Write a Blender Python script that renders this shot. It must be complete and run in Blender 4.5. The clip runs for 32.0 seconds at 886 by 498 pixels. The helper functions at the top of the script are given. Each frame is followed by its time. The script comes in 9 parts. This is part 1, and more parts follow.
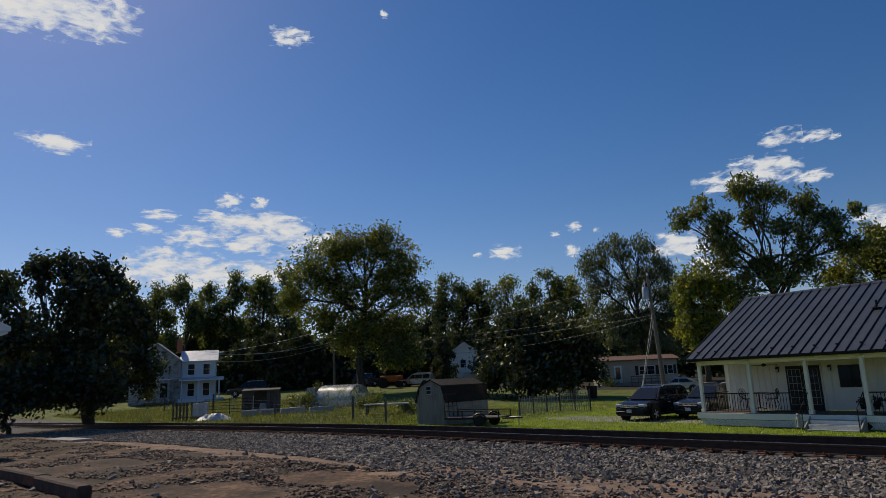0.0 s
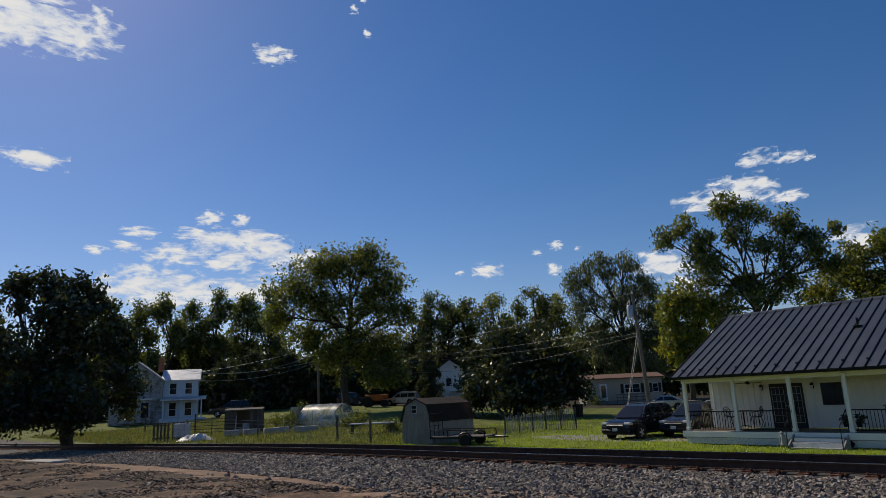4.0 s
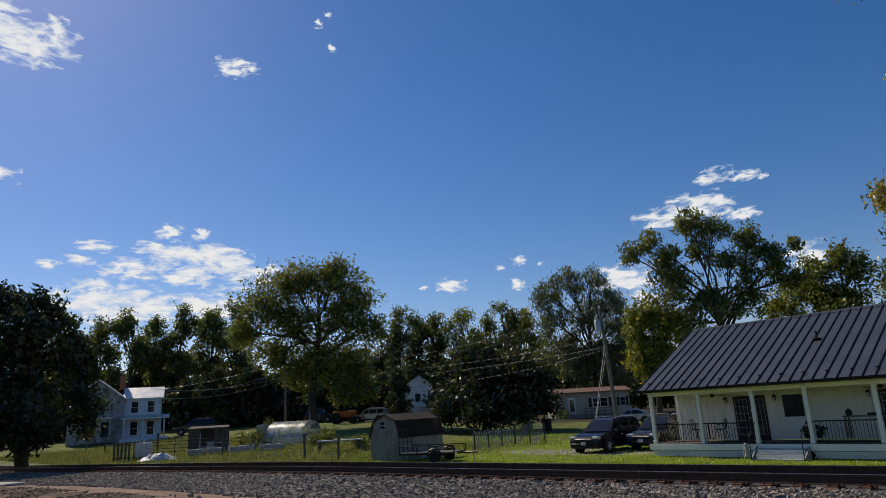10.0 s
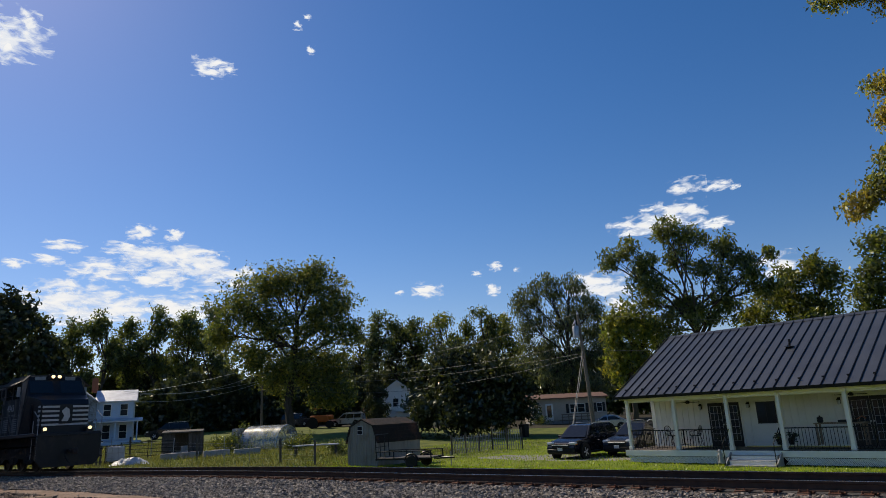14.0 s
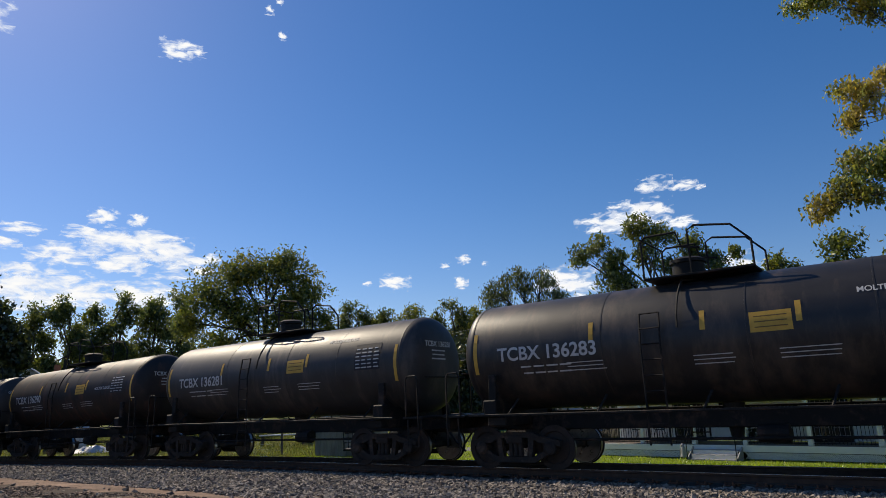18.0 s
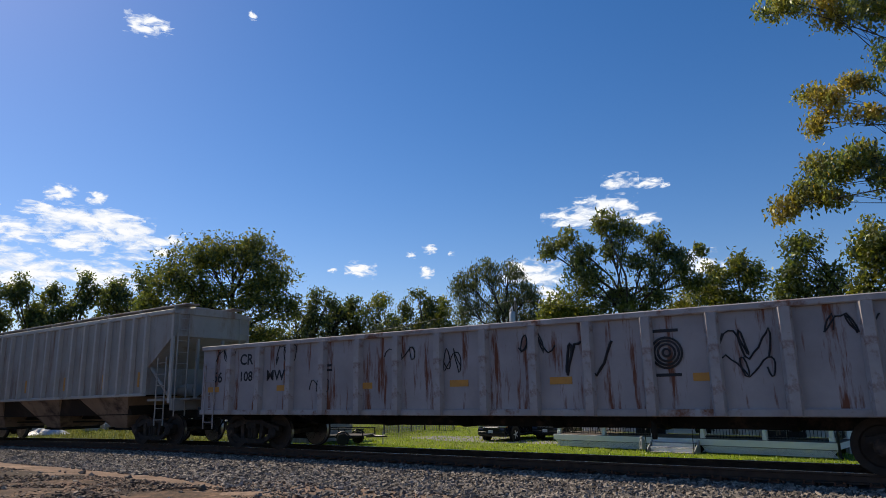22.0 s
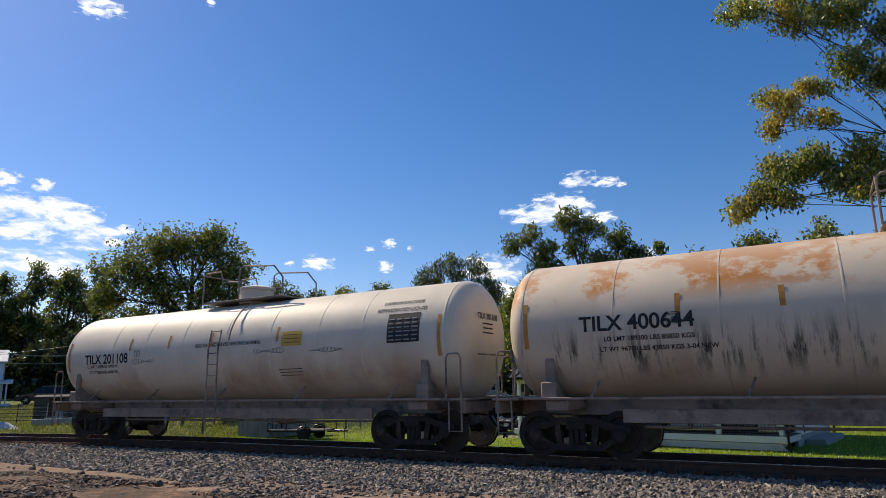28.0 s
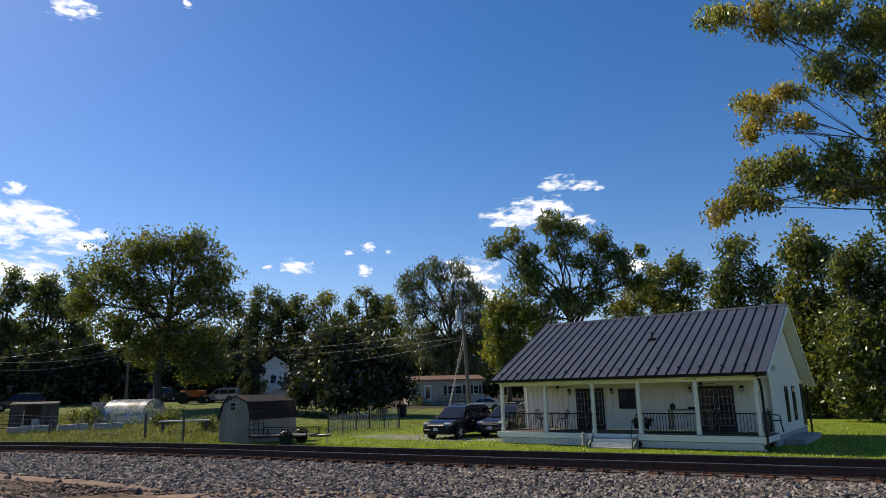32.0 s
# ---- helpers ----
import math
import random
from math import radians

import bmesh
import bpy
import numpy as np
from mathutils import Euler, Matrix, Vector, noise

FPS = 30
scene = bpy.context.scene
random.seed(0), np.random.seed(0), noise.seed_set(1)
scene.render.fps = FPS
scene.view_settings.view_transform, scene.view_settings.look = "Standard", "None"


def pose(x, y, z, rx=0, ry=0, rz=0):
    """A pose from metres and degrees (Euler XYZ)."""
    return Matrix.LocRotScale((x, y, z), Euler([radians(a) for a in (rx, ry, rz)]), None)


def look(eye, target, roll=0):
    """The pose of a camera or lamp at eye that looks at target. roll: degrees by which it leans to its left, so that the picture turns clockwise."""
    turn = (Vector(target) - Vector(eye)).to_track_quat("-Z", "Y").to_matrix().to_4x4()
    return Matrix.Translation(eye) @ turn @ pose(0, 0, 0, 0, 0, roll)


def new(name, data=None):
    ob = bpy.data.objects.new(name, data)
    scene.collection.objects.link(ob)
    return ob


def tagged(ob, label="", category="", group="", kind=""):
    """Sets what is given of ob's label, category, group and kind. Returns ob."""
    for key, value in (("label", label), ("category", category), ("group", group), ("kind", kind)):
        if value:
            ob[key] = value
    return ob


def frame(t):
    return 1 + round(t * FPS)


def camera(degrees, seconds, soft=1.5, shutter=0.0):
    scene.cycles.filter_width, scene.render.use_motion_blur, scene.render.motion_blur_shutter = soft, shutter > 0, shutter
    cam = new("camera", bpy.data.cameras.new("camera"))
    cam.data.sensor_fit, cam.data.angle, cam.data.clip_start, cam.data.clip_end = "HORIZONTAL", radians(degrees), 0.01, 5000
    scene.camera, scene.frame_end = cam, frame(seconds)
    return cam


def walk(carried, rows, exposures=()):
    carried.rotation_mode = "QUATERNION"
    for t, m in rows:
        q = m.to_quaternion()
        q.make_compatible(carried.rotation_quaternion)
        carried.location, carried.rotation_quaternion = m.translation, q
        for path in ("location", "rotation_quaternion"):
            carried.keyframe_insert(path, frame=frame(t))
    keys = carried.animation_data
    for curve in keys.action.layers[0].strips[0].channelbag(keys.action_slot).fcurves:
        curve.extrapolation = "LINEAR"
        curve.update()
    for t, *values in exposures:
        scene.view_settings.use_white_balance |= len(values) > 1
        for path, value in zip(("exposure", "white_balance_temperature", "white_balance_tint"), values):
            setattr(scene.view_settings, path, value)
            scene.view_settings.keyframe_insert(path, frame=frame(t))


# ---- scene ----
RAIL = 1.081         # height of the rail head
EYE = Vector((0.0, -14.51, 2.556))
cam = camera(68.23, 32.0, soft=0.75, shutter=0.0)


def aim(yaw, pitch, roll):
    """Camera pose from yaw (left of +y), pitch and roll in degrees."""
    a, b = radians(yaw), radians(pitch)
    way = Vector((-math.sin(a) * math.cos(b), math.cos(a) * math.cos(b), math.sin(b)))
    return look(EYE, EYE + way, roll)


PATH = [
    (0.0, 44.13, 11.20, -2.48), (0.5, 43.88, 11.40, -2.41), (1.0, 43.72, 11.59, -2.36), (1.5, 43.58, 11.76, -2.35),
    (2.0, 43.40, 11.95, -2.39), (2.5, 43.25, 12.11, -2.44), (3.0, 43.06, 12.28, -2.54), (3.5, 42.91, 12.56, -2.64),
    (5.5, 42.09, 12.91, -2.45), (6.0, 41.66, 13.03, -2.47), (6.5, 41.47, 13.20, -2.68), (7.0, 41.23, 13.33, -2.90),
    (7.5, 41.03, 13.43, -3.06), (8.0, 40.79, 13.53, -3.20), (8.5, 40.58, 13.64, -3.27), (9.0, 40.37, 13.77, -3.25),
    (9.5, 40.15, 13.80, -3.35), (10.0, 39.95, 13.87, -3.27), (10.5, 39.74, 14.05, -3.33), (11.0, 39.53, 14.19, -3.34),
    (11.5, 39.28, 14.38, -3.39), (12.0, 39.07, 14.51, -3.36), (12.5, 38.79, 14.43, -3.25), (13.0, 38.59, 14.30, -3.02),
    (13.5, 38.39, 14.24, -2.87), (14.0, 38.12, 14.19, -2.95), (14.5, 37.93, 14.18, -2.79), (16.5, 37.07, 13.98, -2.81),
    (17.0, 36.68, 13.77, -2.76), (17.5, 36.00, 13.61, -2.54), (18.0, 35.67, 13.39, -2.23), (18.5, 35.43, 13.16, -1.97),
    (19.0, 35.08, 12.97, -1.74), (19.5, 34.81, 12.73, -1.54), (20.0, 34.22, 12.60, -1.45), (20.5, 33.66, 12.53, -1.37),
    (21.0, 33.45, 12.52, -1.22), (21.5, 33.21, 12.52, -1.15), (22.0, 33.00, 12.39, -1.03), (22.5, 32.77, 12.19, -0.88),
    (23.0, 32.53, 11.91, -0.72), (23.5, 32.25, 11.83, -0.74), (24.0, 31.72, 11.66, -0.81), (24.5, 31.25, 11.58, -0.70),
    (25.0, 31.04, 11.50, -0.75), (25.5, 30.87, 11.52, -0.74), (27.5, 30.02, 11.88, -0.94), (28.0, 29.82, 11.88, -0.90),
    (28.5, 29.64, 11.95, -0.93), (29.0, 29.44, 11.96, -1.01), (29.5, 29.22, 11.97, -1.06), (30.0, 29.03, 11.98, -1.13),
    (30.5, 28.83, 11.99, -1.18), (31.0, 28.60, 11.95, -1.25), (31.5, 28.43, 12.00, -1.34), (32.0, 28.26, 12.15, -1.41)]
EXPOSURES = [(0, -0.6), (3.5, -0.5), (6, -0.42), (10, -0.34), (14, -0.2), (17, -0.1), (24, 0.03), (28.5, 0.12), (32, 0.12)]
walk(cam, [(t, aim(y, p, r)) for t, y, p, r in PATH], EXPOSURES)

# ---- light ----
SUN_AZ, SUN_EL = radians(-83), radians(43)     # azimuth from +y towards +x
sun_way = Vector((math.sin(SUN_AZ) * math.cos(SUN_EL), math.cos(SUN_AZ) * math.cos(SUN_EL), math.sin(SUN_EL)))
world = bpy.data.worlds.new("sky")
scene.world = world
world.use_nodes = True
wn = world.node_tree
sky = wn.nodes.new("ShaderNodeTexSky")
sky.sky_type, sky.sun_disc = "NISHITA", False
sky.sun_elevation, sky.sun_rotation = SUN_EL, SUN_AZ
sky.air_density, sky.dust_density, sky.ozone_density = 1.0, 0.25, 2.8
wn.nodes["Background"].inputs[1].default_value = 0.105
deep = wn.nodes.new("ShaderNodeHueSaturation")
deep.inputs["Saturation"].default_value = 1.32
wn.links.new(sky.outputs[0], deep.inputs["Color"])
tint = wn.nodes.new("ShaderNodeMix")
tint.data_type, tint.blend_type = "RGBA", "MULTIPLY"
tint.inputs[0].default_value = 1.0
tint.inputs[7].default_value = (1.09, 0.95, 1.04, 1)
wn.links.new(deep.outputs[0], tint.inputs[6])
wn.links.new(tint.outputs[2], wn.nodes["Background"].inputs[0])
sun = new("sun", bpy.data.lights.new("sun", "SUN"))
sun.data.energy, sun.data.angle, sun.data.color = 4.8, radians(0.6), (1.0, 0.86, 0.66)
sun.matrix_world = look(EYE + sun_way * 100, EYE)

# ---- materials ----
def nodes_of(name):
    m = bpy.data.materials.new(name)
    m.use_nodes = True
    t = m.node_tree
    return m, t, t.nodes["Principled BSDF"]


def noise_node(t, scale, detail=5, stretch=(1, 1, 1), coord="Object", rough=0.6):
    co = t.nodes.new("ShaderNodeTexCoord")
    mp = t.nodes.new("ShaderNodeMapping")
    mp.inputs["Scale"].default_value = stretch
    nz = t.nodes.new("ShaderNodeTexNoise")
    nz.inputs["Scale"].default_value, nz.inputs["Detail"].default_value = scale, detail
    nz.inputs["Roughness"].default_value = rough
    t.links.new(co.outputs[coord], mp.inputs[0])
    t.links.new(mp.outputs[0], nz.inputs["Vector"])
    return nz


def ramp_node(t, src, lo, hi, c0=(0, 0, 0), c1=(1, 1, 1)):
    r = t.nodes.new("ShaderNodeValToRGB")
    r.color_ramp.elements[0].position, r.color_ramp.elements[1].position = lo, hi
    r.color_ramp.elements[0].color, r.color_ramp.elements[1].color = (*c0, 1), (*c1, 1)
    t.links.new(src, r.inputs[0])
    return r


def mixed(t, fac, a, b):
    m = t.nodes.new("ShaderNodeMix")
    m.data_type = "RGBA"
    for sock, v in ((m.inputs[0], fac), (m.inputs[6], a), (m.inputs[7], b)):
        if isinstance(v, (int, float)):
            sock.default_value = v
        elif isinstance(v, tuple):
            sock.default_value = (*v, 1)
        else:
            t.links.new(v, sock)
    return m.outputs[2]


def mat(name, c1, c2=None, scale=3.0, rough=0.7, metal=0.0, bump=0.15, stain=None, stain_scale=1.0, stain_at=(0.52, 0.68),
        stretch=(1, 1, 1), stain_stretch=(1, 1, 1), per=0.0, fine=None, coat=0.0, spec=0.25):
    """A surface with grain between c1 and c2, stains with a shape of their own, fine relief, and a spread per object."""
    m, t, p = nodes_of(name)
    c2 = c2 or tuple(v * 0.75 for v in c1)
    nz = noise_node(t, scale, 6, stretch)
    col = ramp_node(t, nz.outputs[0], 0.3, 0.7, c2, c1).outputs[0]
    if stain:
        sn = noise_node(t, stain_scale, 7, stain_stretch, rough=0.68)
        col = mixed(t, ramp_node(t, sn.outputs[0], *stain_at).outputs[0], col, stain)
    if per:
        oi = t.nodes.new("ShaderNodeObjectInfo")
        hs = t.nodes.new("ShaderNodeHueSaturation")
        mr = t.nodes.new("ShaderNodeMapRange")
        mr.inputs[3].default_value, mr.inputs[4].default_value = 1 - per, 1 + per
        t.links.new(oi.outputs["Random"], mr.inputs[0])
        t.links.new(mr.outputs[0], hs.inputs["Value"])
        t.links.new(col, hs.inputs["Color"])
        col = hs.outputs[0]
    t.links.new(col, p.inputs["Base Color"])
    p.inputs["Roughness"].default_value, p.inputs["Metallic"].default_value = rough, metal
    p.inputs["Coat Weight"].default_value = coat
    p.inputs["Specular IOR Level"].default_value = spec
    rr = t.nodes.new("ShaderNodeMapRange")
    rr.inputs[3].default_value, rr.inputs[4].default_value = max(0.03, rough - 0.12), min(1, rough + 0.12)
    t.links.new(nz.outputs[0], rr.inputs[0])
    t.links.new(rr.outputs[0], p.inputs["Roughness"])
    if bump:
        fn = noise_node(t, fine or scale * 8, 4)
        b = t.nodes.new("ShaderNodeBump")
        b.inputs["Strength"].default_value, b.inputs["Distance"].default_value = bump, 0.02
        t.links.new(fn.outputs[0], b.inputs["Height"])
        t.links.new(b.outputs[0], p.inputs["Normal"])
    return m


def leaf_mat(name, c1, c2, c3, share=0.25, through_light=0.45):
    """Leaves: colours by leaf cluster, with light coming through the blade."""
    m = bpy.data.materials.new(name)
    m.use_nodes = True
    t = m.node_tree
    t.nodes.clear()
    out = t.nodes.new("ShaderNodeOutputMaterial")
    ge = t.nodes.new("ShaderNodeNewGeometry")
    r = ramp_node(t, ge.outputs["Random Per Island"], 0.0, 1.0, c1, c2)
    e = r.color_ramp.elements.new(1 - share)
    e.color = (*c2, 1)
    r.color_ramp.elements[2].color = (*c3, 1)
    nz = noise_node(t, 0.35, 3)
    col = mixed(t, ramp_node(t, nz.outputs[0], 0.50, 0.66).outputs[0], r.outputs[0], mixed(t, 0.45, r.outputs[0], c3))
    tuft = noise_node(t, 1.1, 3)
    hs = t.nodes.new("ShaderNodeHueSaturation")
    t.links.new(ramp_node(t, tuft.outputs[0], 0.36, 0.62, (0.6,) * 3, (1.2,) * 3).outputs[0], hs.inputs["Value"])
    t.links.new(col, hs.inputs["Color"])
    col = hs.outputs[0]
    d, tr, gl, mx, m2 = (t.nodes.new("ShaderNode" + n) for n in ("BsdfDiffuse", "BsdfTranslucent", "BsdfGlossy", "MixShader", "MixShader"))
    gl.inputs["Roughness"].default_value = 0.42
    gl.inputs["Color"].default_value = (0.8, 0.85, 0.8, 1)
    mx.inputs[0].default_value, m2.inputs[0].default_value = through_light, 0.06
    warm = t.nodes.new("ShaderNodeMix")
    warm.data_type, warm.blend_type = "RGBA", "MULTIPLY"
    warm.inputs[0].default_value, warm.inputs[7].default_value = 1.0, (1.5, 1.5, 0.85, 1)
    t.links.new(col, warm.inputs[6])
    t.links.new(col, d.inputs[0])
    t.links.new(warm.outputs[2], tr.inputs[0])
    t.links.new(d.outputs[0], mx.inputs[1])
    t.links.new(tr.outputs[0], mx.inputs[2])
    t.links.new(mx.outputs[0], m2.inputs[1])
    t.links.new(gl.outputs[0], m2.inputs[2])
    t.links.new(m2.outputs[0], out.inputs[0])
    return m


def glow_mat(name, c, strength):
    m, t, p = nodes_of(name)
    p.inputs["Base Color"].default_value = (*c, 1)
    p.inputs["Emission Color"].default_value = (*c, 1)
    p.inputs["Emission Strength"].default_value = strength
    return m


def glass_mat(name, tint=(0.02, 0.025, 0.03), rough=0.05):
    m, t, p = nodes_of(name)
    p.inputs["Base Color"].default_value = (*tint, 1)
    p.inputs["Roughness"].default_value = rough
    p.inputs["Specular IOR Level"].default_value = 0.5
    return m


def film_mat(name):
    """Thin clouded plastic sheet: part clear, part milky."""
    m, t, p = nodes_of(name)
    nz = noise_node(t, 1.2, 5)
    t.links.new(ramp_node(t, nz.outputs[0], 0.35, 0.7, (0.35, 0.38, 0.4), (0.75, 0.78, 0.8)).outputs[0], p.inputs["Base Color"])
    t.links.new(ramp_node(t, nz.outputs[0], 0.4, 0.65, (0.12,) * 3, (0.40,) * 3).outputs[0], p.inputs["Alpha"])
    p.inputs["Roughness"].default_value = 0.3
    return m


M = {}
M["film"] = film_mat("film")
M["white_paint"] = mat("white_paint", (0.80, 0.775, 0.72), (0.72, 0.70, 0.64), 1.5, 0.55, bump=0.05, stain=(0.6, 0.59, 0.54), stain_scale=0.7, stain_at=(0.6, 0.8))
M["siding_tan"] = mat("siding_tan", (0.50, 0.43, 0.34), (0.43, 0.37, 0.295), 2, 0.65, bump=0.05)
M["old_wood_white"] = mat("old_wood_white", (0.46, 0.47, 0.48), (0.20, 0.19, 0.18), 2.5, 0.85, stretch=(0.6, 0.6, 5), stain=(0.15, 0.13, 0.11), stain_scale=1.5, stain_at=(0.5, 0.62))
M["blue_white"] = mat("blue_white", (0.6, 0.66, 0.74), (0.5, 0.56, 0.64), 1.5, 0.6, bump=0.05)
M["roof_metal"] = mat("roof_metal", (0.105, 0.112, 0.125), (0.085, 0.09, 0.10), 0.8, 0.36, 0.35, bump=0.03, stain=(0.075, 0.078, 0.085), stain_scale=0.5, stretch=(1, 1, 1))
M["roof_bright"] = mat("roof_bright", (0.62, 0.64, 0.67), (0.45, 0.46, 0.48), 1.2, 0.4, 0.5, bump=0.05)
M["shingle"] = mat("shingle", (0.036, 0.027, 0.023), (0.018, 0.015, 0.013), 6, 0.9, bump=0.5, stain=(0.11, 0.05, 0.035), stain_scale=0.8)
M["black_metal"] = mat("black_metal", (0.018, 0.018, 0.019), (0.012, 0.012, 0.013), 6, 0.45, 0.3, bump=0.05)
M["dark_door"] = mat("dark_door", (0.022, 0.022, 0.024), (0.015, 0.015, 0.016), 3, 0.4, bump=0.03)
M["glass"] = glass_mat("glass")
M["glass_car"] = glass_mat("glass_car", (0.012, 0.014, 0.016), 0.03)
M["deck"] = mat("deck", (0.16, 0.13, 0.11), (0.10, 0.085, 0.075), 4, 0.75, per=0.12)
M["step_grey"] = mat("step_grey", (0.36, 0.36, 0.36), (0.28, 0.28, 0.28), 3, 0.7)
M["wood"] = mat("wood", (0.26, 0.19, 0.13), (0.15, 0.11, 0.08), 3, 0.8, stretch=(1, 1, 6))
M["pole_wood"] = mat("pole_wood", (0.20, 0.17, 0.145), (0.11, 0.095, 0.08), 4, 0.85, bump=0.4, stretch=(4, 4, 0.3))
M["post_wood"] = mat("post_wood", (0.13, 0.115, 0.10), (0.06, 0.055, 0.05), 5, 0.9, bump=0.4, stretch=(4, 4, 0.4), per=0.25)
M["galv"] = mat("galv", (0.42, 0.43, 0.43), (0.32, 0.33, 0.33), 3, 0.45, 0.7, bump=0.05)
M["shed_metal"] = mat("shed_metal", (0.33, 0.31, 0.285), (0.24, 0.225, 0.205), 1.2, 0.6, 0.1, bump=0.06, stain=(0.22, 0.19, 0.16), stain_scale=1.0, stretch=(3, 3, 0.4))
M["car_dark"] = mat("car_dark", (0.012, 0.014, 0.022), (0.010, 0.011, 0.017), 2, 0.25, 0.2, bump=0.0, coat=0.35)
M["car_grey"] = mat("car_grey", (0.022, 0.023, 0.026), (0.016, 0.017, 0.02), 2, 0.28, 0.2, bump=0.0, coat=0.35)
M["car_silver"] = mat("car_silver", (0.42, 0.44, 0.47), (0.36, 0.38, 0.40), 2, 0.3, 0.6, bump=0.0, coat=0.5)
M["tyre"] = mat("tyre", (0.022, 0.022, 0.022), (0.014, 0.014, 0.014), 8, 0.85, bump=0.2)
M["alloy"] = mat("alloy", (0.62, 0.62, 0.63), (0.5, 0.5, 0.51), 5, 0.35, 0.3, bump=0.0)
M["lamp_amber"] = mat("lamp_amber", (0.65, 0.24, 0.05), (0.5, 0.18, 0.04), 5, 0.2, bump=0.0)
M["lamp_clear"] = mat("lamp_clear", (0.6, 0.62, 0.64), (0.45, 0.47, 0.5), 6, 0.12, bump=0.0)
M["plate_pale"] = mat("plate_pale", (0.55, 0.56, 0.58), (0.45, 0.46, 0.5), 8, 0.5, bump=0.0)
M["bark"] = mat("bark", (0.085, 0.07, 0.055), (0.035, 0.03, 0.025), 3, 0.95, bump=0.6, stretch=(2, 2, 0.4))
M["leaf_a"] = leaf_mat("leaf_a", (0.046, 0.068, 0.015), (0.150, 0.175, 0.030), (0.33, 0.29, 0.040), 0.18, 0.5)
M["leaf_b"] = leaf_mat("leaf_b", (0.042, 0.066, 0.018), (0.125, 0.155, 0.036), (0.24, 0.235, 0.045), 0.15, 0.5)
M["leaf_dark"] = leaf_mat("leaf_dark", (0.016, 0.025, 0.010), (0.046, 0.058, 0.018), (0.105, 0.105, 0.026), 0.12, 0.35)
M["leaf_willow"] = leaf_mat("leaf_willow", (0.050, 0.070, 0.031), (0.125, 0.150, 0.058), (0.22, 0.225, 0.08), 0.2, 0.45)
M["leaf_yellow"] = leaf_mat("leaf_yellow", (0.060, 0.088, 0.016), (0.19, 0.225, 0.033), (0.38, 0.32, 0.042), 0.2, 0.52)
M["leaf_near"] = leaf_mat("leaf_near", (0.055, 0.080, 0.024), (0.29, 0.33, 0.085), (0.74, 0.48, 0.06), 0.10, 0.5)
M["rail_steel"] = mat("rail_steel", (0.10, 0.06, 0.042), (0.05, 0.032, 0.025), 5, 0.8, 0.2, bump=0.3)
M["rail_top"] = mat("rail_top", (0.42, 0.42, 0.43), (0.3, 0.3, 0.31), 8, 0.25, 0.95, bump=0.03)
M["tie"] = mat("tie", (0.085, 0.06, 0.048), (0.04, 0.03, 0.026), 4, 0.9, bump=0.6, stain=(0.17, 0.075, 0.045), stain_scale=3, per=0.25)
M["rust"] = mat("rust", (0.20, 0.085, 0.045), (0.10, 0.045, 0.03), 8, 0.9, bump=0.3)
M["concrete"] = mat("concrete", (0.40, 0.39, 0.37), (0.30, 0.29, 0.28), 3, 0.85, bump=0.25, per=0.1)
M["tarp"] = mat("tarp", (0.55, 0.57, 0.6), (0.4, 0.42, 0.46), 2, 0.5)
M["wire"] = mat("wire", (0.20, 0.20, 0.20), (0.14, 0.14, 0.14), 4, 0.5, 0.2, bump=0)
# Paler copy of wire: sunlight on the western lines is put into its colour.
M["wire_bright"] = mat("wire_bright", (0.55, 0.55, 0.55), (0.42, 0.42, 0.42), 4, 0.35, 0.4, bump=0)
M["orange"] = mat("orange", (0.50, 0.14, 0.03), (0.35, 0.10, 0.03), 2, 0.6)
M["red_wood"] = mat("red_wood", (0.33, 0.13, 0.07), (0.24, 0.09, 0.05), 3, 0.8)
M["roof_brown"] = mat("roof_brown", (0.22, 0.13, 0.10), (0.14, 0.085, 0.066), 3, 0.85)


def stone_mat(name, c1, c2, c3):
    m, t, p = nodes_of(name)
    ge = t.nodes.new("ShaderNodeNewGeometry")
    r = ramp_node(t, ge.outputs["Random Per Island"], 0.0, 1.0, c1, c3)
    e = r.color_ramp.elements.new(0.55)
    e.color = (*c2, 1)
    nz = noise_node(t, 40, 3)
    t.links.new(mixed(t, 0.35, r.outputs[0], ramp_node(t, nz.outputs[0], 0.3, 0.7, c1, c2).outputs[0]), p.inputs["Base Color"])
    p.inputs["Roughness"].default_value = 0.85
    return m


M["ballast_stone"] = stone_mat("ballast_stone", (0.045, 0.037, 0.030), (0.19, 0.158, 0.13), (0.50, 0.42, 0.34))
M["rubble"] = stone_mat("rubble", (0.022, 0.015, 0.012), (0.11, 0.070, 0.048), (0.36, 0.225, 0.15))


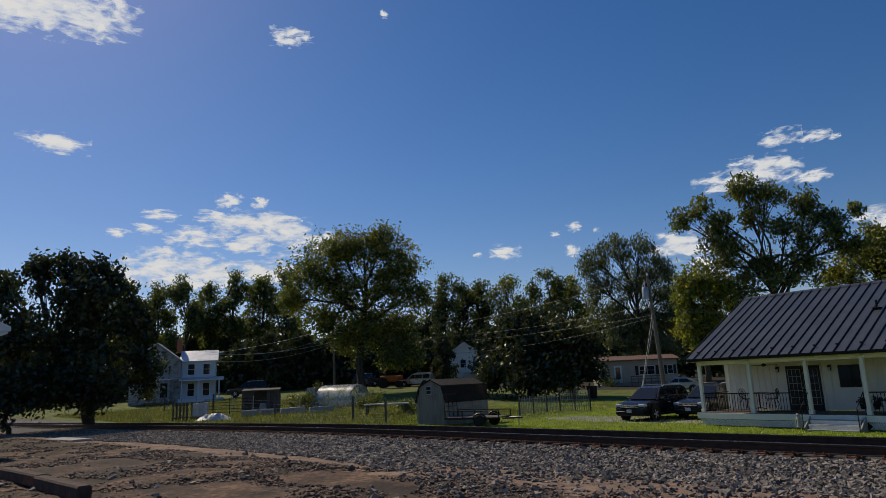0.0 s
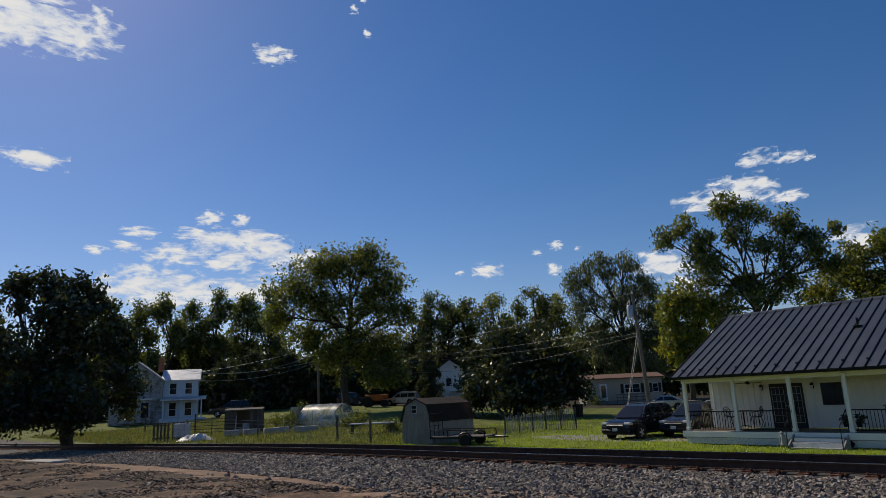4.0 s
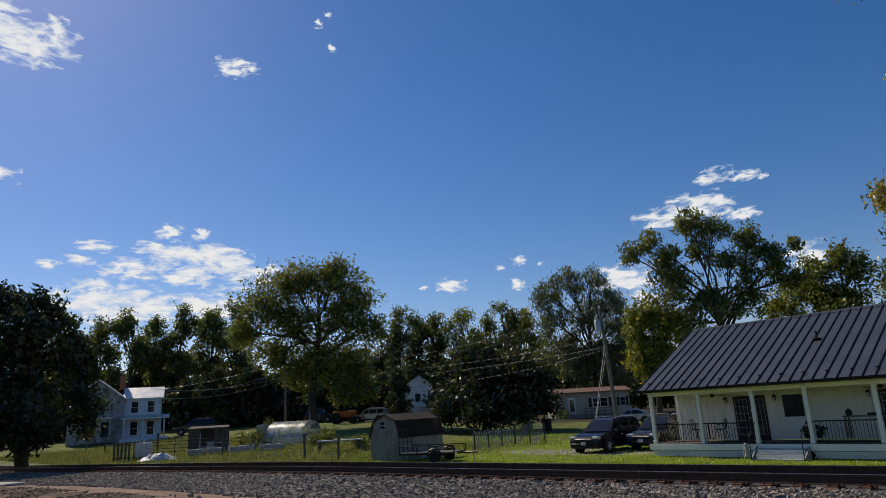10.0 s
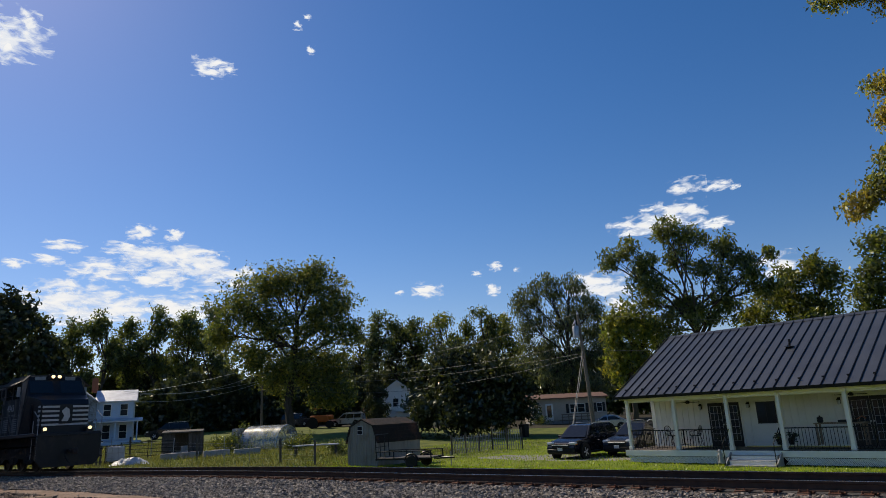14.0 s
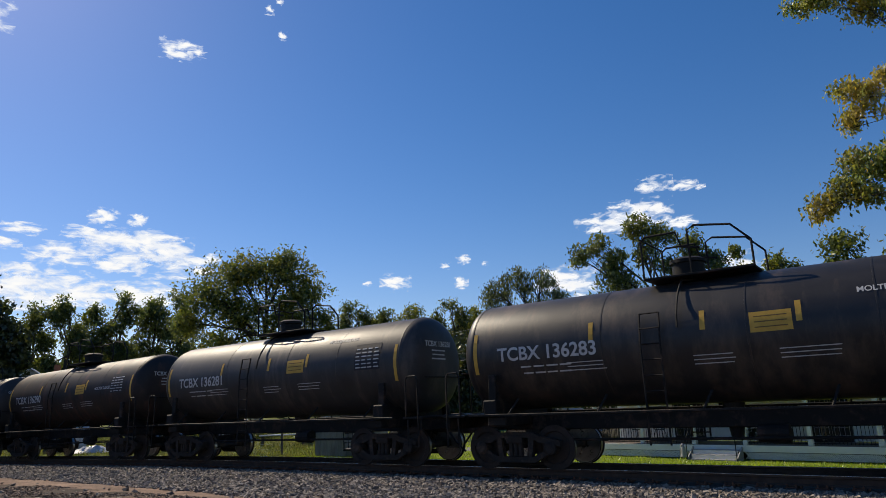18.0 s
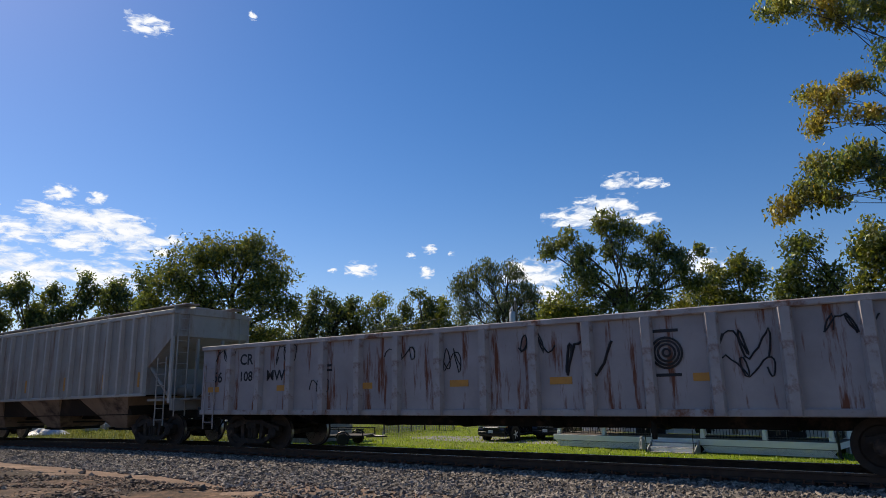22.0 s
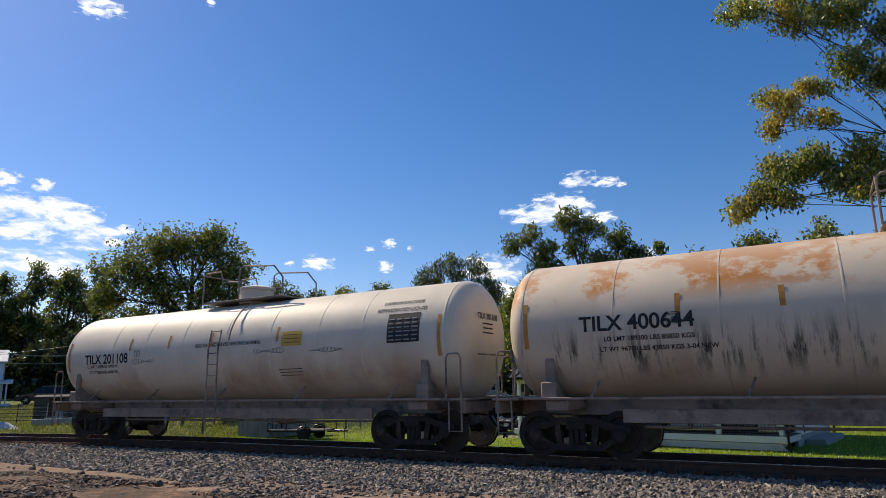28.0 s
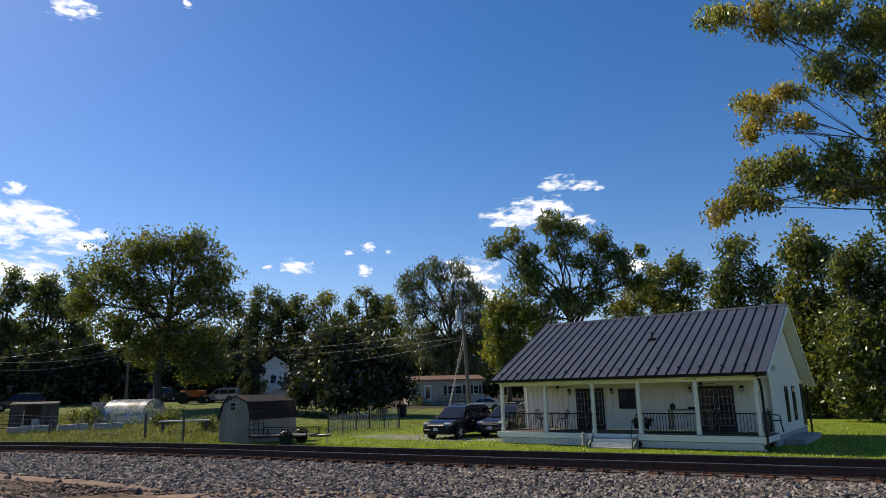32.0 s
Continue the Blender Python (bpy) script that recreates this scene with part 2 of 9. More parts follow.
def ground_mat():
    """Lawn, gravel drive, bare dirt and ballast bed on one sheet, by place."""
    m, t, p = nodes_of("ground")
    co = t.nodes.new("ShaderNodeTexCoord")
    sep = t.nodes.new("ShaderNodeSeparateXYZ")
    t.links.new(co.outputs["Object"], sep.inputs[0])
    big, mid, small = noise_node(t, 0.12, 5), noise_node(t, 0.9, 6), noise_node(t, 9, 5)
    grass = mixed(t, ramp_node(t, mid.outputs[0], 0.35, 0.65).outputs[0], (0.13, 0.19, 0.012), (0.23, 0.30, 0.015))
    grass = mixed(t, ramp_node(t, big.outputs[0], 0.45, 0.7).outputs[0], grass, (0.19, 0.21, 0.03))
    grass = mixed(t, ramp_node(t, small.outputs[0], 0.3, 0.75).outputs[0], mixed(t, 0.5, grass, (0.035, 0.055, 0.012)), grass)
    dirt = mixed(t, ramp_node(t, mid.outputs[0], 0.4, 0.62).outputs[0], (0.055, 0.036, 0.026), (0.27, 0.165, 0.105))
    dirt = mixed(t, ramp_node(t, big.outputs[0], 0.40, 0.62).outputs[0], dirt, (0.060, 0.046, 0.037))
    dirt = mixed(t, ramp_node(t, small.outputs[0], 0.42, 0.62).outputs[0], mixed(t, 0.6, dirt, (0.03, 0.025, 0.02)), dirt)
    bed = mixed(t, ramp_node(t, small.outputs[0], 0.35, 0.65).outputs[0], (0.045, 0.040, 0.036), (0.18, 0.16, 0.14))
    drive = mixed(t, ramp_node(t, small.outputs[0], 0.35, 0.65).outputs[0], (0.16, 0.155, 0.15), (0.30, 0.29, 0.28))

    def calc(op, a, b):
        n = t.nodes.new("ShaderNodeMath")
        n.operation = op
        for k, v in enumerate((a, b)):
            if isinstance(v, (int, float)):
                n.inputs[k].default_value = v
            else:
                t.links.new(v, n.inputs[k])
        return n.outputs[0]

    wob = calc("MULTIPLY", calc("SUBTRACT", mid.outputs[0], 0.5), 2.4)
    y = calc("ADD", sep.outputs[1], wob)
    x = calc("ADD", sep.outputs[0], calc("MULTIPLY", wob, 1.5))
    front = calc("LESS_THAN", y, -4.3)
    bedm = calc("MULTIPLY", calc("GREATER_THAN", y, -4.3), calc("LESS_THAN", sep.outputs[1], 3.6))
    dx = calc("DIVIDE", calc("ADD", x, 18.6), 6.0)
    dy = calc("DIVIDE", calc("SUBTRACT", y, 20.0), 2.3)
    drv = calc("LESS_THAN", calc("ADD", calc("MULTIPLY", dx, dx), calc("MULTIPLY", dy, dy)), 1.0)
    olive = mixed(t, ramp_node(t, mid.outputs[0], 0.4, 0.6).outputs[0], (0.070, 0.094, 0.018), (0.14, 0.16, 0.032))
    grass = mixed(t, calc("LESS_THAN", x, -25.0), grass, olive)
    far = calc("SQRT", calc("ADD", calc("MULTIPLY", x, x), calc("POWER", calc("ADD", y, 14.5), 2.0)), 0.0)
    # woodland floor past 76 m, darkened in colour for the shade of the trees
    shaded_litter = mixed(t, ramp_node(t, mid.outputs[0], 0.4, 0.6).outputs[0], (0.022, 0.020, 0.012), (0.05, 0.042, 0.025))
    grass = mixed(t, calc("MULTIPLY", calc("GREATER_THAN", calc("SUBTRACT", far, calc("MAXIMUM", calc("MULTIPLY", calc("ADD", x, 42.0), -0.6), 0.0)), 76.0), calc("LESS_THAN", sep.outputs[0], 4.0)), grass, shaded_litter)
    col = mixed(t, drv, grass, drive)
    col = mixed(t, bedm, col, bed)
    path = calc("MULTIPLY", calc("GREATER_THAN", calc("ADD", sep.outputs[1], calc("MULTIPLY", wob, 1.1)), -6.3), calc("LESS_THAN", x, -2.5))
    trodden = mixed(t, ramp_node(t, mid.outputs[0], 0.35, 0.65).outputs[0], (0.17, 0.115, 0.083), (0.33, 0.225, 0.160))
    trodden = mixed(t, ramp_node(t, small.outputs[0], 0.38, 0.6).outputs[0], mixed(t, 0.4, trodden, (0.05, 0.037, 0.03)), trodden)
    dirt = mixed(t, path, dirt, trodden)
    col = mixed(t, front, col, dirt)
    t.links.new(col, p.inputs["Base Color"])
    p.inputs["Roughness"].default_value = 0.95
    p.inputs["Specular IOR Level"].default_value = 0.2
    b = t.nodes.new("ShaderNodeBump")
    b.inputs["Strength"].default_value, b.inputs["Distance"].default_value = 0.6, 0.06
    t.links.new(noise_node(t, 5, 8).outputs[0], b.inputs["Height"])
    t.links.new(b.outputs[0], p.inputs["Normal"])
    return m


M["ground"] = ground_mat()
M["rough_grass"] = leaf_mat("rough_grass", (0.075, 0.095, 0.02), (0.15, 0.165, 0.035), (0.26, 0.22, 0.07), 0.25, 0.4)
M["grass"] = leaf_mat("grass", (0.16, 0.24, 0.012), (0.31, 0.40, 0.016), (0.38, 0.41, 0.04), 0.12, 0.45)

# ---- building blocks ----
class Shape:
    """Collects vertices and faces of one mesh."""

    def __init__(self):
        self.v, self.f, self.flat = [], [], True

    def add(self, verts, faces, m=None):
        n = len(self.v)
        self.v += [tuple(m @ Vector(p)) for p in verts] if m is not None else [tuple(p) for p in verts]
        self.f += [tuple(i + n for i in f) for f in faces]
        return self

    def box(self, c, s, b=0.0, m=None):
        """Box with centre c and size s; b: width of the chamfer on every edge."""
        x, y, z = (k / 2 for k in s)
        if b <= 0:
            vs = [(i * x, j * y, k * z) for i in (-1, 1) for j in (-1, 1) for k in (-1, 1)]
            fs = [(0, 1, 3, 2), (4, 6, 7, 5), (0, 4, 5, 1), (2, 3, 7, 6), (0, 2, 6, 4), (1, 5, 7, 3)]
        else:
            b = min(b, x * 0.9, y * 0.9, z * 0.9)
            vs, at = [], {}
            for i in (-1, 1):
                for j in (-1, 1):
                    for k in (-1, 1):
                        for a, p in enumerate(((i * x, j * (y - b), k * (z - b)), (i * (x - b), j * y, k * (z - b)), (i * (x - b), j * (y - b), k * z))):
                            at[i, j, k, a] = len(vs)
                            vs.append(p)
            fs = []
            for i in (-1, 1):
                fs.append(tuple(at[i, j, k, 0] for j, k in ((-1, -1), (1, -1), (1, 1), (-1, 1))))
                fs.append(tuple(at[j, i, k, 1] for j, k in ((-1, -1), (1, -1), (1, 1), (-1, 1))))
                fs.append(tuple(at[j, k, i, 2] for j, k in ((-1, -1), (1, -1), (1, 1), (-1, 1))))
                for j in (-1, 1):
                    fs.append((at[i, j, -1, 0], at[i, j, 1, 0], at[i, j, 1, 1], at[i, j, -1, 1]))
                    fs.append((at[i, -1, j, 0], at[i, 1, j, 0], at[i, 1, j, 2], at[i, -1, j, 2]))
                    fs.append((at[-1, i, j, 1], at[1, i, j, 1], at[1, i, j, 2], at[-1, i, j, 2]))
                    for k in (-1, 1):
                        fs.append((at[i, j, k, 0], at[i, j, k, 1], at[i, j, k, 2]))
        mm = Matrix.Translation(c)
        return self.add(vs, fs, (m @ mm) if m is not None else mm)

    def tube(self, pts, radii, n=8, cap=True):
        """Round bar through points, with a radius at each."""
        pts = [Vector(p) for p in pts]
        radii = [radii] * len(pts) if isinstance(radii, (int, float)) else radii
        vs, fs, side = [], [], None
        for k, p in enumerate(pts):
            d = (pts[min(k + 1, len(pts) - 1)] - pts[max(k - 1, 0)]).normalized()
            if side is None:
                side = d.orthogonal().normalized()
            side = (side - d * side.dot(d)).normalized()
            up = d.cross(side)
            vs += [p + radii[k] * (math.cos(a) * side + math.sin(a) * up) for a in (2 * math.pi * i / n for i in range(n))]
        for k in range(len(pts) - 1):
            fs += [(k * n + i, k * n + (i + 1) % n, (k + 1) * n + (i + 1) % n, (k + 1) * n + i) for i in range(n)]
        if cap:
            fs += [tuple(range(n - 1, -1, -1)), tuple(len(vs) - n + i for i in range(n))]
        return self.add(vs, fs)

    def prism(self, outline, a, b, axis="x"):
        """A closed outline of (u, w) drawn from a to b along an axis: x: (y, z), y: (x, z), z: (x, y)."""
        n = len(outline)
        put = {"x": lambda s, u, w: (s, u, w), "y": lambda s, u, w: (u, s, w), "z": lambda s, u, w: (u, w, s)}[axis]
        vs = [put(s, u, w) for s in (a, b) for u, w in outline]
        fs = [(i, (i + 1) % n, n + (i + 1) % n, n + i) for i in range(n)] + [tuple(range(n - 1, -1, -1)), tuple(range(n, 2 * n))]
        return self.add(vs, fs)

    def lathe(self, profile, n, m):
        """Profile of (radius, height along local z) turned round z, then placed by m."""
        vs = [(r * math.cos(2 * math.pi * i / n), r * math.sin(2 * math.pi * i / n), h) for r, h in profile for i in range(n)]
        fs = [(k * n + i, k * n + (i + 1) % n, (k + 1) * n + (i + 1) % n, (k + 1) * n + i) for k in range(len(profile) - 1) for i in range(n)]
        if profile[0][0] > 1e-4:
            fs.append(tuple(range(n - 1, -1, -1)))
        if profile[-1][0] > 1e-4:
            fs.append(tuple((len(profile) - 1) * n + i for i in range(n)))
        return self.add(vs, fs, m)

    def mesh(self, name, material, smooth=False):
        me = bpy.data.meshes.new(name)
        me.from_pydata(self.v, [], self.f)
        bm = bmesh.new()
        bm.from_mesh(me)
        bmesh.ops.recalc_face_normals(bm, faces=bm.faces)
        bm.to_mesh(me)
        bm.free()
        me.materials.append(material)
        if smooth:
            me.shade_smooth()
            me.set_sharp_from_angle(angle=radians(38))
        return me


def S():
    return Shape()


def thing(name, at, label, category, group="", kind="", turn=0.0):
    """An empty at the base of a thing; its parts are children."""
    ob = tagged(new(name), label, category, group, kind)
    ob.matrix_world = pose(*at, 0, 0, turn)
    return ob


def part(name, shape, material, parent, label="", smooth=False, m=None):
    """One mesh under a thing or under a part."""
    ob = new(name, shape if isinstance(shape, bpy.types.Mesh) else shape.mesh(name, material, smooth))
    ob.parent = parent
    if m is not None:
        ob.matrix_local = m
    return tagged(ob, label)


def whole(name, shape, material, label, category, group="", kind="", smooth=False, m=None):
    """A thing that is one mesh."""
    ob = new(name, shape.mesh(name, material, smooth))
    if m is not None:
        ob.matrix_world = m
    return tagged(ob, label, category, group, kind)


def lettering(text, size, material, parent, m, label="", bend=0.0):
    """Lettering as a part, centred on m, in the local xy plane; bend: radius of a round shell that it follows."""
    cu = bpy.data.curves.new("lettering", "FONT")
    cu.body, cu.size, cu.align_x, cu.align_y = text, size, "CENTER", "CENTER"
    cu.offset = 0.022 * size
    tmp = bpy.data.objects.new("lettering", cu)
    me = bpy.data.meshes.new_from_object(tmp)
    bpy.data.objects.remove(tmp)
    if bend:
        bm = bmesh.new()
        bm.from_mesh(me)
        for k in (-0.24, -0.08, 0.08, 0.24):
            bmesh.ops.bisect_plane(bm, geom=bm.verts[:] + bm.edges[:] + bm.faces[:], plane_co=(0, k * size, 0), plane_no=(0, 1, 0))
        for p in bm.verts:
            a = p.co.y / bend
            p.co.y, p.co.z = bend * math.sin(a), bend * (math.cos(a) - 1)
        bm.to_mesh(me)
        bm.free()
    v = np.array([p.co for p in me.vertices])
    faces = [tuple(p.vertices) for p in me.polygons]
    spans = sorted((v[list(f), 0].min(), v[list(f), 0].max()) for f in faces)
    cuts, reach = [], spans[0][1]
    for a, b in spans:
        if a > reach + 0.2 * size:
            cuts.append((a + reach) / 2)
        reach = max(reach, b)
    word = np.searchsorted(cuts, v[:, 0])
    for k in range(len(cuts) + 1):
        ids = np.nonzero(word == k)[0]
        to = {int(i): n for n, i in enumerate(ids)}
        one = bpy.data.meshes.new("lettering")
        one.from_pydata(v[ids].tolist(), [], [tuple(to[i] for i in f) for f in faces if f[0] in to])
        one.materials.append(material)
        ob = new("lettering", one)
        ob.parent, ob.matrix_local = parent, m
        tagged(ob, label)
    bpy.data.meshes.remove(me)
    return ob


def hash01(*k):
    return random.Random(repr(k)).random()


# ---- ground ----
def smooth_step(a, b, x):
    t = np.clip((np.asarray(x, float) - a) / (b - a), 0, 1)
    return t * t * (3 - 2 * t)


def rise_rate(az):
    """How fast the land climbs behind the yard, by direction in degrees."""
    return np.interp(az, [-120, -80, -66, -58, -50, -42, -34, -26, -12, 10, 60], [0.02, 0.018, 0.024, 0.034, 0.036, 0.032, 0.024, 0.018, 0.012, 0.008, 0.008])


def drop(x):
    """How far the railway has fallen towards the west at a place along it."""
    u = np.clip(-np.asarray(x, float) - 14, 0, 150)
    return 0.0138 * np.where(u < 12, u * u / 24, u - 6)


def land(x, y):
    """Height of the ground at a place (numpy arrays or numbers)."""
    x, y = np.asarray(x, float), np.asarray(y, float)
    rx, ry = x - EYE.x, y - EYE.y
    d, az = np.hypot(rx, ry), np.degrees(np.arctan2(rx, ry))
    back = np.clip(d - 42, 0, 60) * rise_rate(az + 1.9) + np.clip(d - 150, 0, 600) * 0.012
    back = back + np.interp(az, [-62, -48, -40, -25], [0.0, -0.04, -0.09, -0.15]) * (d < 1500)
    lot = 0.90 + 0.05 * np.sin(x * 0.35) * np.cos(y * 0.8)
    lot = lot - 0.8 * drop(x)
    bed = 0.80 - drop(x)
    z = np.where(y < 0, lot * smooth_step(-3.6, -6.5, y) + bed * (1 - smooth_step(-3.6, -6.5, y)), bed * (1 - smooth_step(2.0, 4.6, y)) + back * smooth_step(2.0, 4.6, y))
    return z


def ground_z(x, y):
    return float(land(x, y))


def grid_lines(lo, hi, near_lo, near_hi, fine, grow=1.25):
    mid = list(np.arange(near_lo, near_hi + 1e-6, fine))
    out, step, v = [], fine, near_hi
    while v < hi:
        step *= grow
        v += step
        out.append(v)
    pre, step, v = [], fine, near_lo
    while v > lo:
        step *= grow
        v -= step
        pre.append(v)
    return np.array(pre[::-1] + mid + out)


def make_ground():
    xs, ys = grid_lines(-2500, 2500, -75, 20, 0.8), grid_lines(-2500, 2500, -16, 60, 0.6)
    gx, gy = np.meshgrid(xs, ys)
    rng = np.random.default_rng(3)
    gz = land(gx, gy)
    rough_lot = smooth_step(-4.6, -6.0, gy) * (np.hypot(gx - EYE.x, gy - EYE.y) < 60)
    gz = gz + rng.normal(0, 0.025, gz.shape) * rough_lot
    n = len(xs)
    vs = np.stack([gx, gy, gz], -1).reshape(-1, 3)
    j, i = np.meshgrid(np.arange(len(ys) - 1), np.arange(n - 1), indexing="ij")
    a = (j * n + i).ravel()
    fs = np.stack([a, a + 1, a + n + 1, a + n], -1)
    me = bpy.data.meshes.new("ground")
    me.from_pydata(vs.tolist(), [], fs.tolist())
    me.materials.append(M["ground"])
    me.shade_smooth()
    tagged(new("ground", me), "lawn, gravel and bare dirt beside a railway track", "ground", kind="structure")


make_ground()


# ---- railway track ----
def scatter_stones(name, material, xs, ys, zs, size, label, category, seed, flat=0.8):
    """Many small angular stones in one mesh."""
    rng = np.random.default_rng(seed)
    n = len(xs)
    base = np.array([(1, 0, 0), (-1, 0, 0), (0, 1, 0), (0, -1, 0), (0, 0, 1), (0, 0, -1)], float)
    tri = np.array([(0, 2, 4), (2, 1, 4), (1, 3, 4), (3, 0, 4), (2, 0, 5), (1, 2, 5), (3, 1, 5), (0, 3, 5)])
    v = base[None] * rng.uniform(0.55, 1.25, (n, 6, 1)) + rng.normal(0, 0.16, (n, 6, 3))
    v *= (size[0] + (size[1] - size[0]) * rng.random(n) ** 2)[:, None, None]
    q = rng.normal(size=(n, 4))
    q /= np.linalg.norm(q, axis=1)[:, None]
    w, x, y, z = q.T
    r = np.stack([1 - 2 * (y * y + z * z), 2 * (x * y - z * w), 2 * (x * z + y * w), 2 * (x * y + z * w), 1 - 2 * (x * x + z * z), 2 * (y * z - x * w),
                  2 * (x * z - y * w), 2 * (y * z + x * w), 1 - 2 * (x * x + y * y)], -1).reshape(n, 3, 3)
    v = np.einsum("nij,nkj->nki", r, v)
    v[:, :, 2] *= flat
    v += np.stack([xs, ys, zs], -1)[:, None]
    f = tri[None] + 6 * np.arange(n)[:, None, None]
    me = bpy.data.meshes.new(name)
    me.from_pydata(v.reshape(-1, 3).tolist(), [], f.reshape(-1, 3).tolist())
    me.materials.append(material)
    return tagged(new(name, me), label, category, kind="stuff")


def bed_z(x, y):
    """Top of the ballast: level between the ties, sloping to the toe."""
    ay = np.abs(np.asarray(y, float))
    toe = np.where(np.asarray(y) < 0, 4.3, 4.4)
    top = RAIL - 0.215 - drop(x)
    return np.where(ay < 1.75, top, top + (land(x, y) - top) * np.clip((ay - 1.75) / (toe - 1.75), 0, 1))


def along_track(outline):
    """A closed outline of (y, height over the rail head) drawn along the whole track."""
    xs = [-600, -300] + [-164 + 3 * k for k in range(52)] + [400]
    n = len(outline)
    vs = [(x, u, w + RAIL - float(drop(x))) for x in xs for u, w in outline]
    fs = [(a * n + i, a * n + (i + 1) % n, (a + 1) * n + (i + 1) % n, (a + 1) * n + i) for a in range(len(xs) - 1) for i in range(n)]
    return S().add(vs, fs + [tuple(range(n - 1, -1, -1)), tuple((len(xs) - 1) * n + i for i in range(n))])


def make_track():
    me = S()
    xs = np.concatenate([np.arange(-600, -60, 20), np.arange(-60, 24, 2), np.arange(24, 400, 20)])
    ys = [-4.6, -3.6, -2.6, -1.8, -1.4, 1.4, 1.8, 2.6, 3.6, 4.6]
    vs, fs = [], []
    for a, x in enumerate(xs):
        for y in ys:
            z = float(bed_z(x, y)) - (0.12 if abs(y) > 4 else 0.02)
            vs.append((x, y, z))
    n = len(ys)
    fs = [(a * n + b, a * n + b + 1, (a + 1) * n + b + 1, (a + 1) * n + b) for a in range(len(xs) - 1) for b in range(n - 1)]
    me.add(vs, fs)
    bedm = mat("ballast_bed", (0.10, 0.09, 0.08), (0.03, 0.027, 0.024), 14, 0.95, bump=0.9, fine=30)
    whole("ballast_bed", me, bedm, "sloping bed of crushed grey stone under the rails", "ballast", kind="structure", smooth=True)
    rng = np.random.default_rng(11)
    n = 62000
    x = -46 + 56 * rng.random(n) ** 0.62
    y = np.where(rng.random(n) < 0.93, -1.25 - 3.3 * rng.random(n) ** 0.9, 1.4 + 2.2 * rng.random(n))
    spread = smooth_step(-14, -2, x)
    far = rng.random(n) < 0.16
    y = np.where(far & (y < 0), -4.3 - rng.random(n) * (0.9 + 3.6 * spread), y)
    z = np.where(y < -4.3, land(x, y), bed_z(x, y)) + 0.012
    scatter_stones("ballast", M["ballast_stone"], x, y, z, (0.028, 0.072), "loose crushed grey stone ballast beside the rails", "gravel", 5)
    track = thing("railway_track", (0, 0, 0), "single railway track with rusty rails on wooden ties", "railway track", kind="structure")
    prof = [(-0.075, 0.0), (0.075, 0.0), (0.07, 0.018), (0.012, 0.035), (0.012, 0.125), (0.035, 0.135), (0.037, 0.172), (-0.037, 0.172), (-0.035, 0.135), (-0.012, 0.125), (-0.012, 0.035), (-0.07, 0.018)]
    for y in (-0.7525, 0.7525):
        rail = part("rail", along_track([(u + y, w - 0.178) for u, w in prof]), M["rail_steel"], track, "rusty steel rail with a worn bright head")
        part("rail_head", along_track([(y - 0.028, -0.005), (y + 0.028, -0.005), (y + 0.028, 0.001), (y - 0.028, 0.001)]), M["rail_top"], rail, "polished running surface")
    tie = S().box((0, 0, 0), (0.23, 2.6, 0.18), 0.012).mesh("tie", M["tie"])
    plate = S().box((0, 0, 0), (0.2, 0.36, 0.022), 0.004)
    for dx, dy in ((-0.07, -0.11), (0.07, -0.11), (-0.07, 0.11), (0.07, 0.11)):
        plate.box((dx, dy, 0.03), (0.03, 0.04, 0.05), 0.008)
    plate.box((0.15, -0.02, 0.0), (0.03, 0.20, 0.04), 0.005)
    plate_me = plate.mesh("tie_plate", M["rust"])
    for k in range(130):
        x = -58 + k * 0.52 + 0.06 * hash01("tie", k)
        ob = part("tie", tie, None, track, m=pose(x, 0.12 * (hash01("ty", k) - 0.5), RAIL - 0.297 - float(drop(x)), 0, 0, 2 * (hash01("tr", k) - 0.5)))
        for y in (-0.7525, 0.7525):
            part("tie_plate", plate_me, None, ob, m=pose(0, y, 0.10))


make_track()

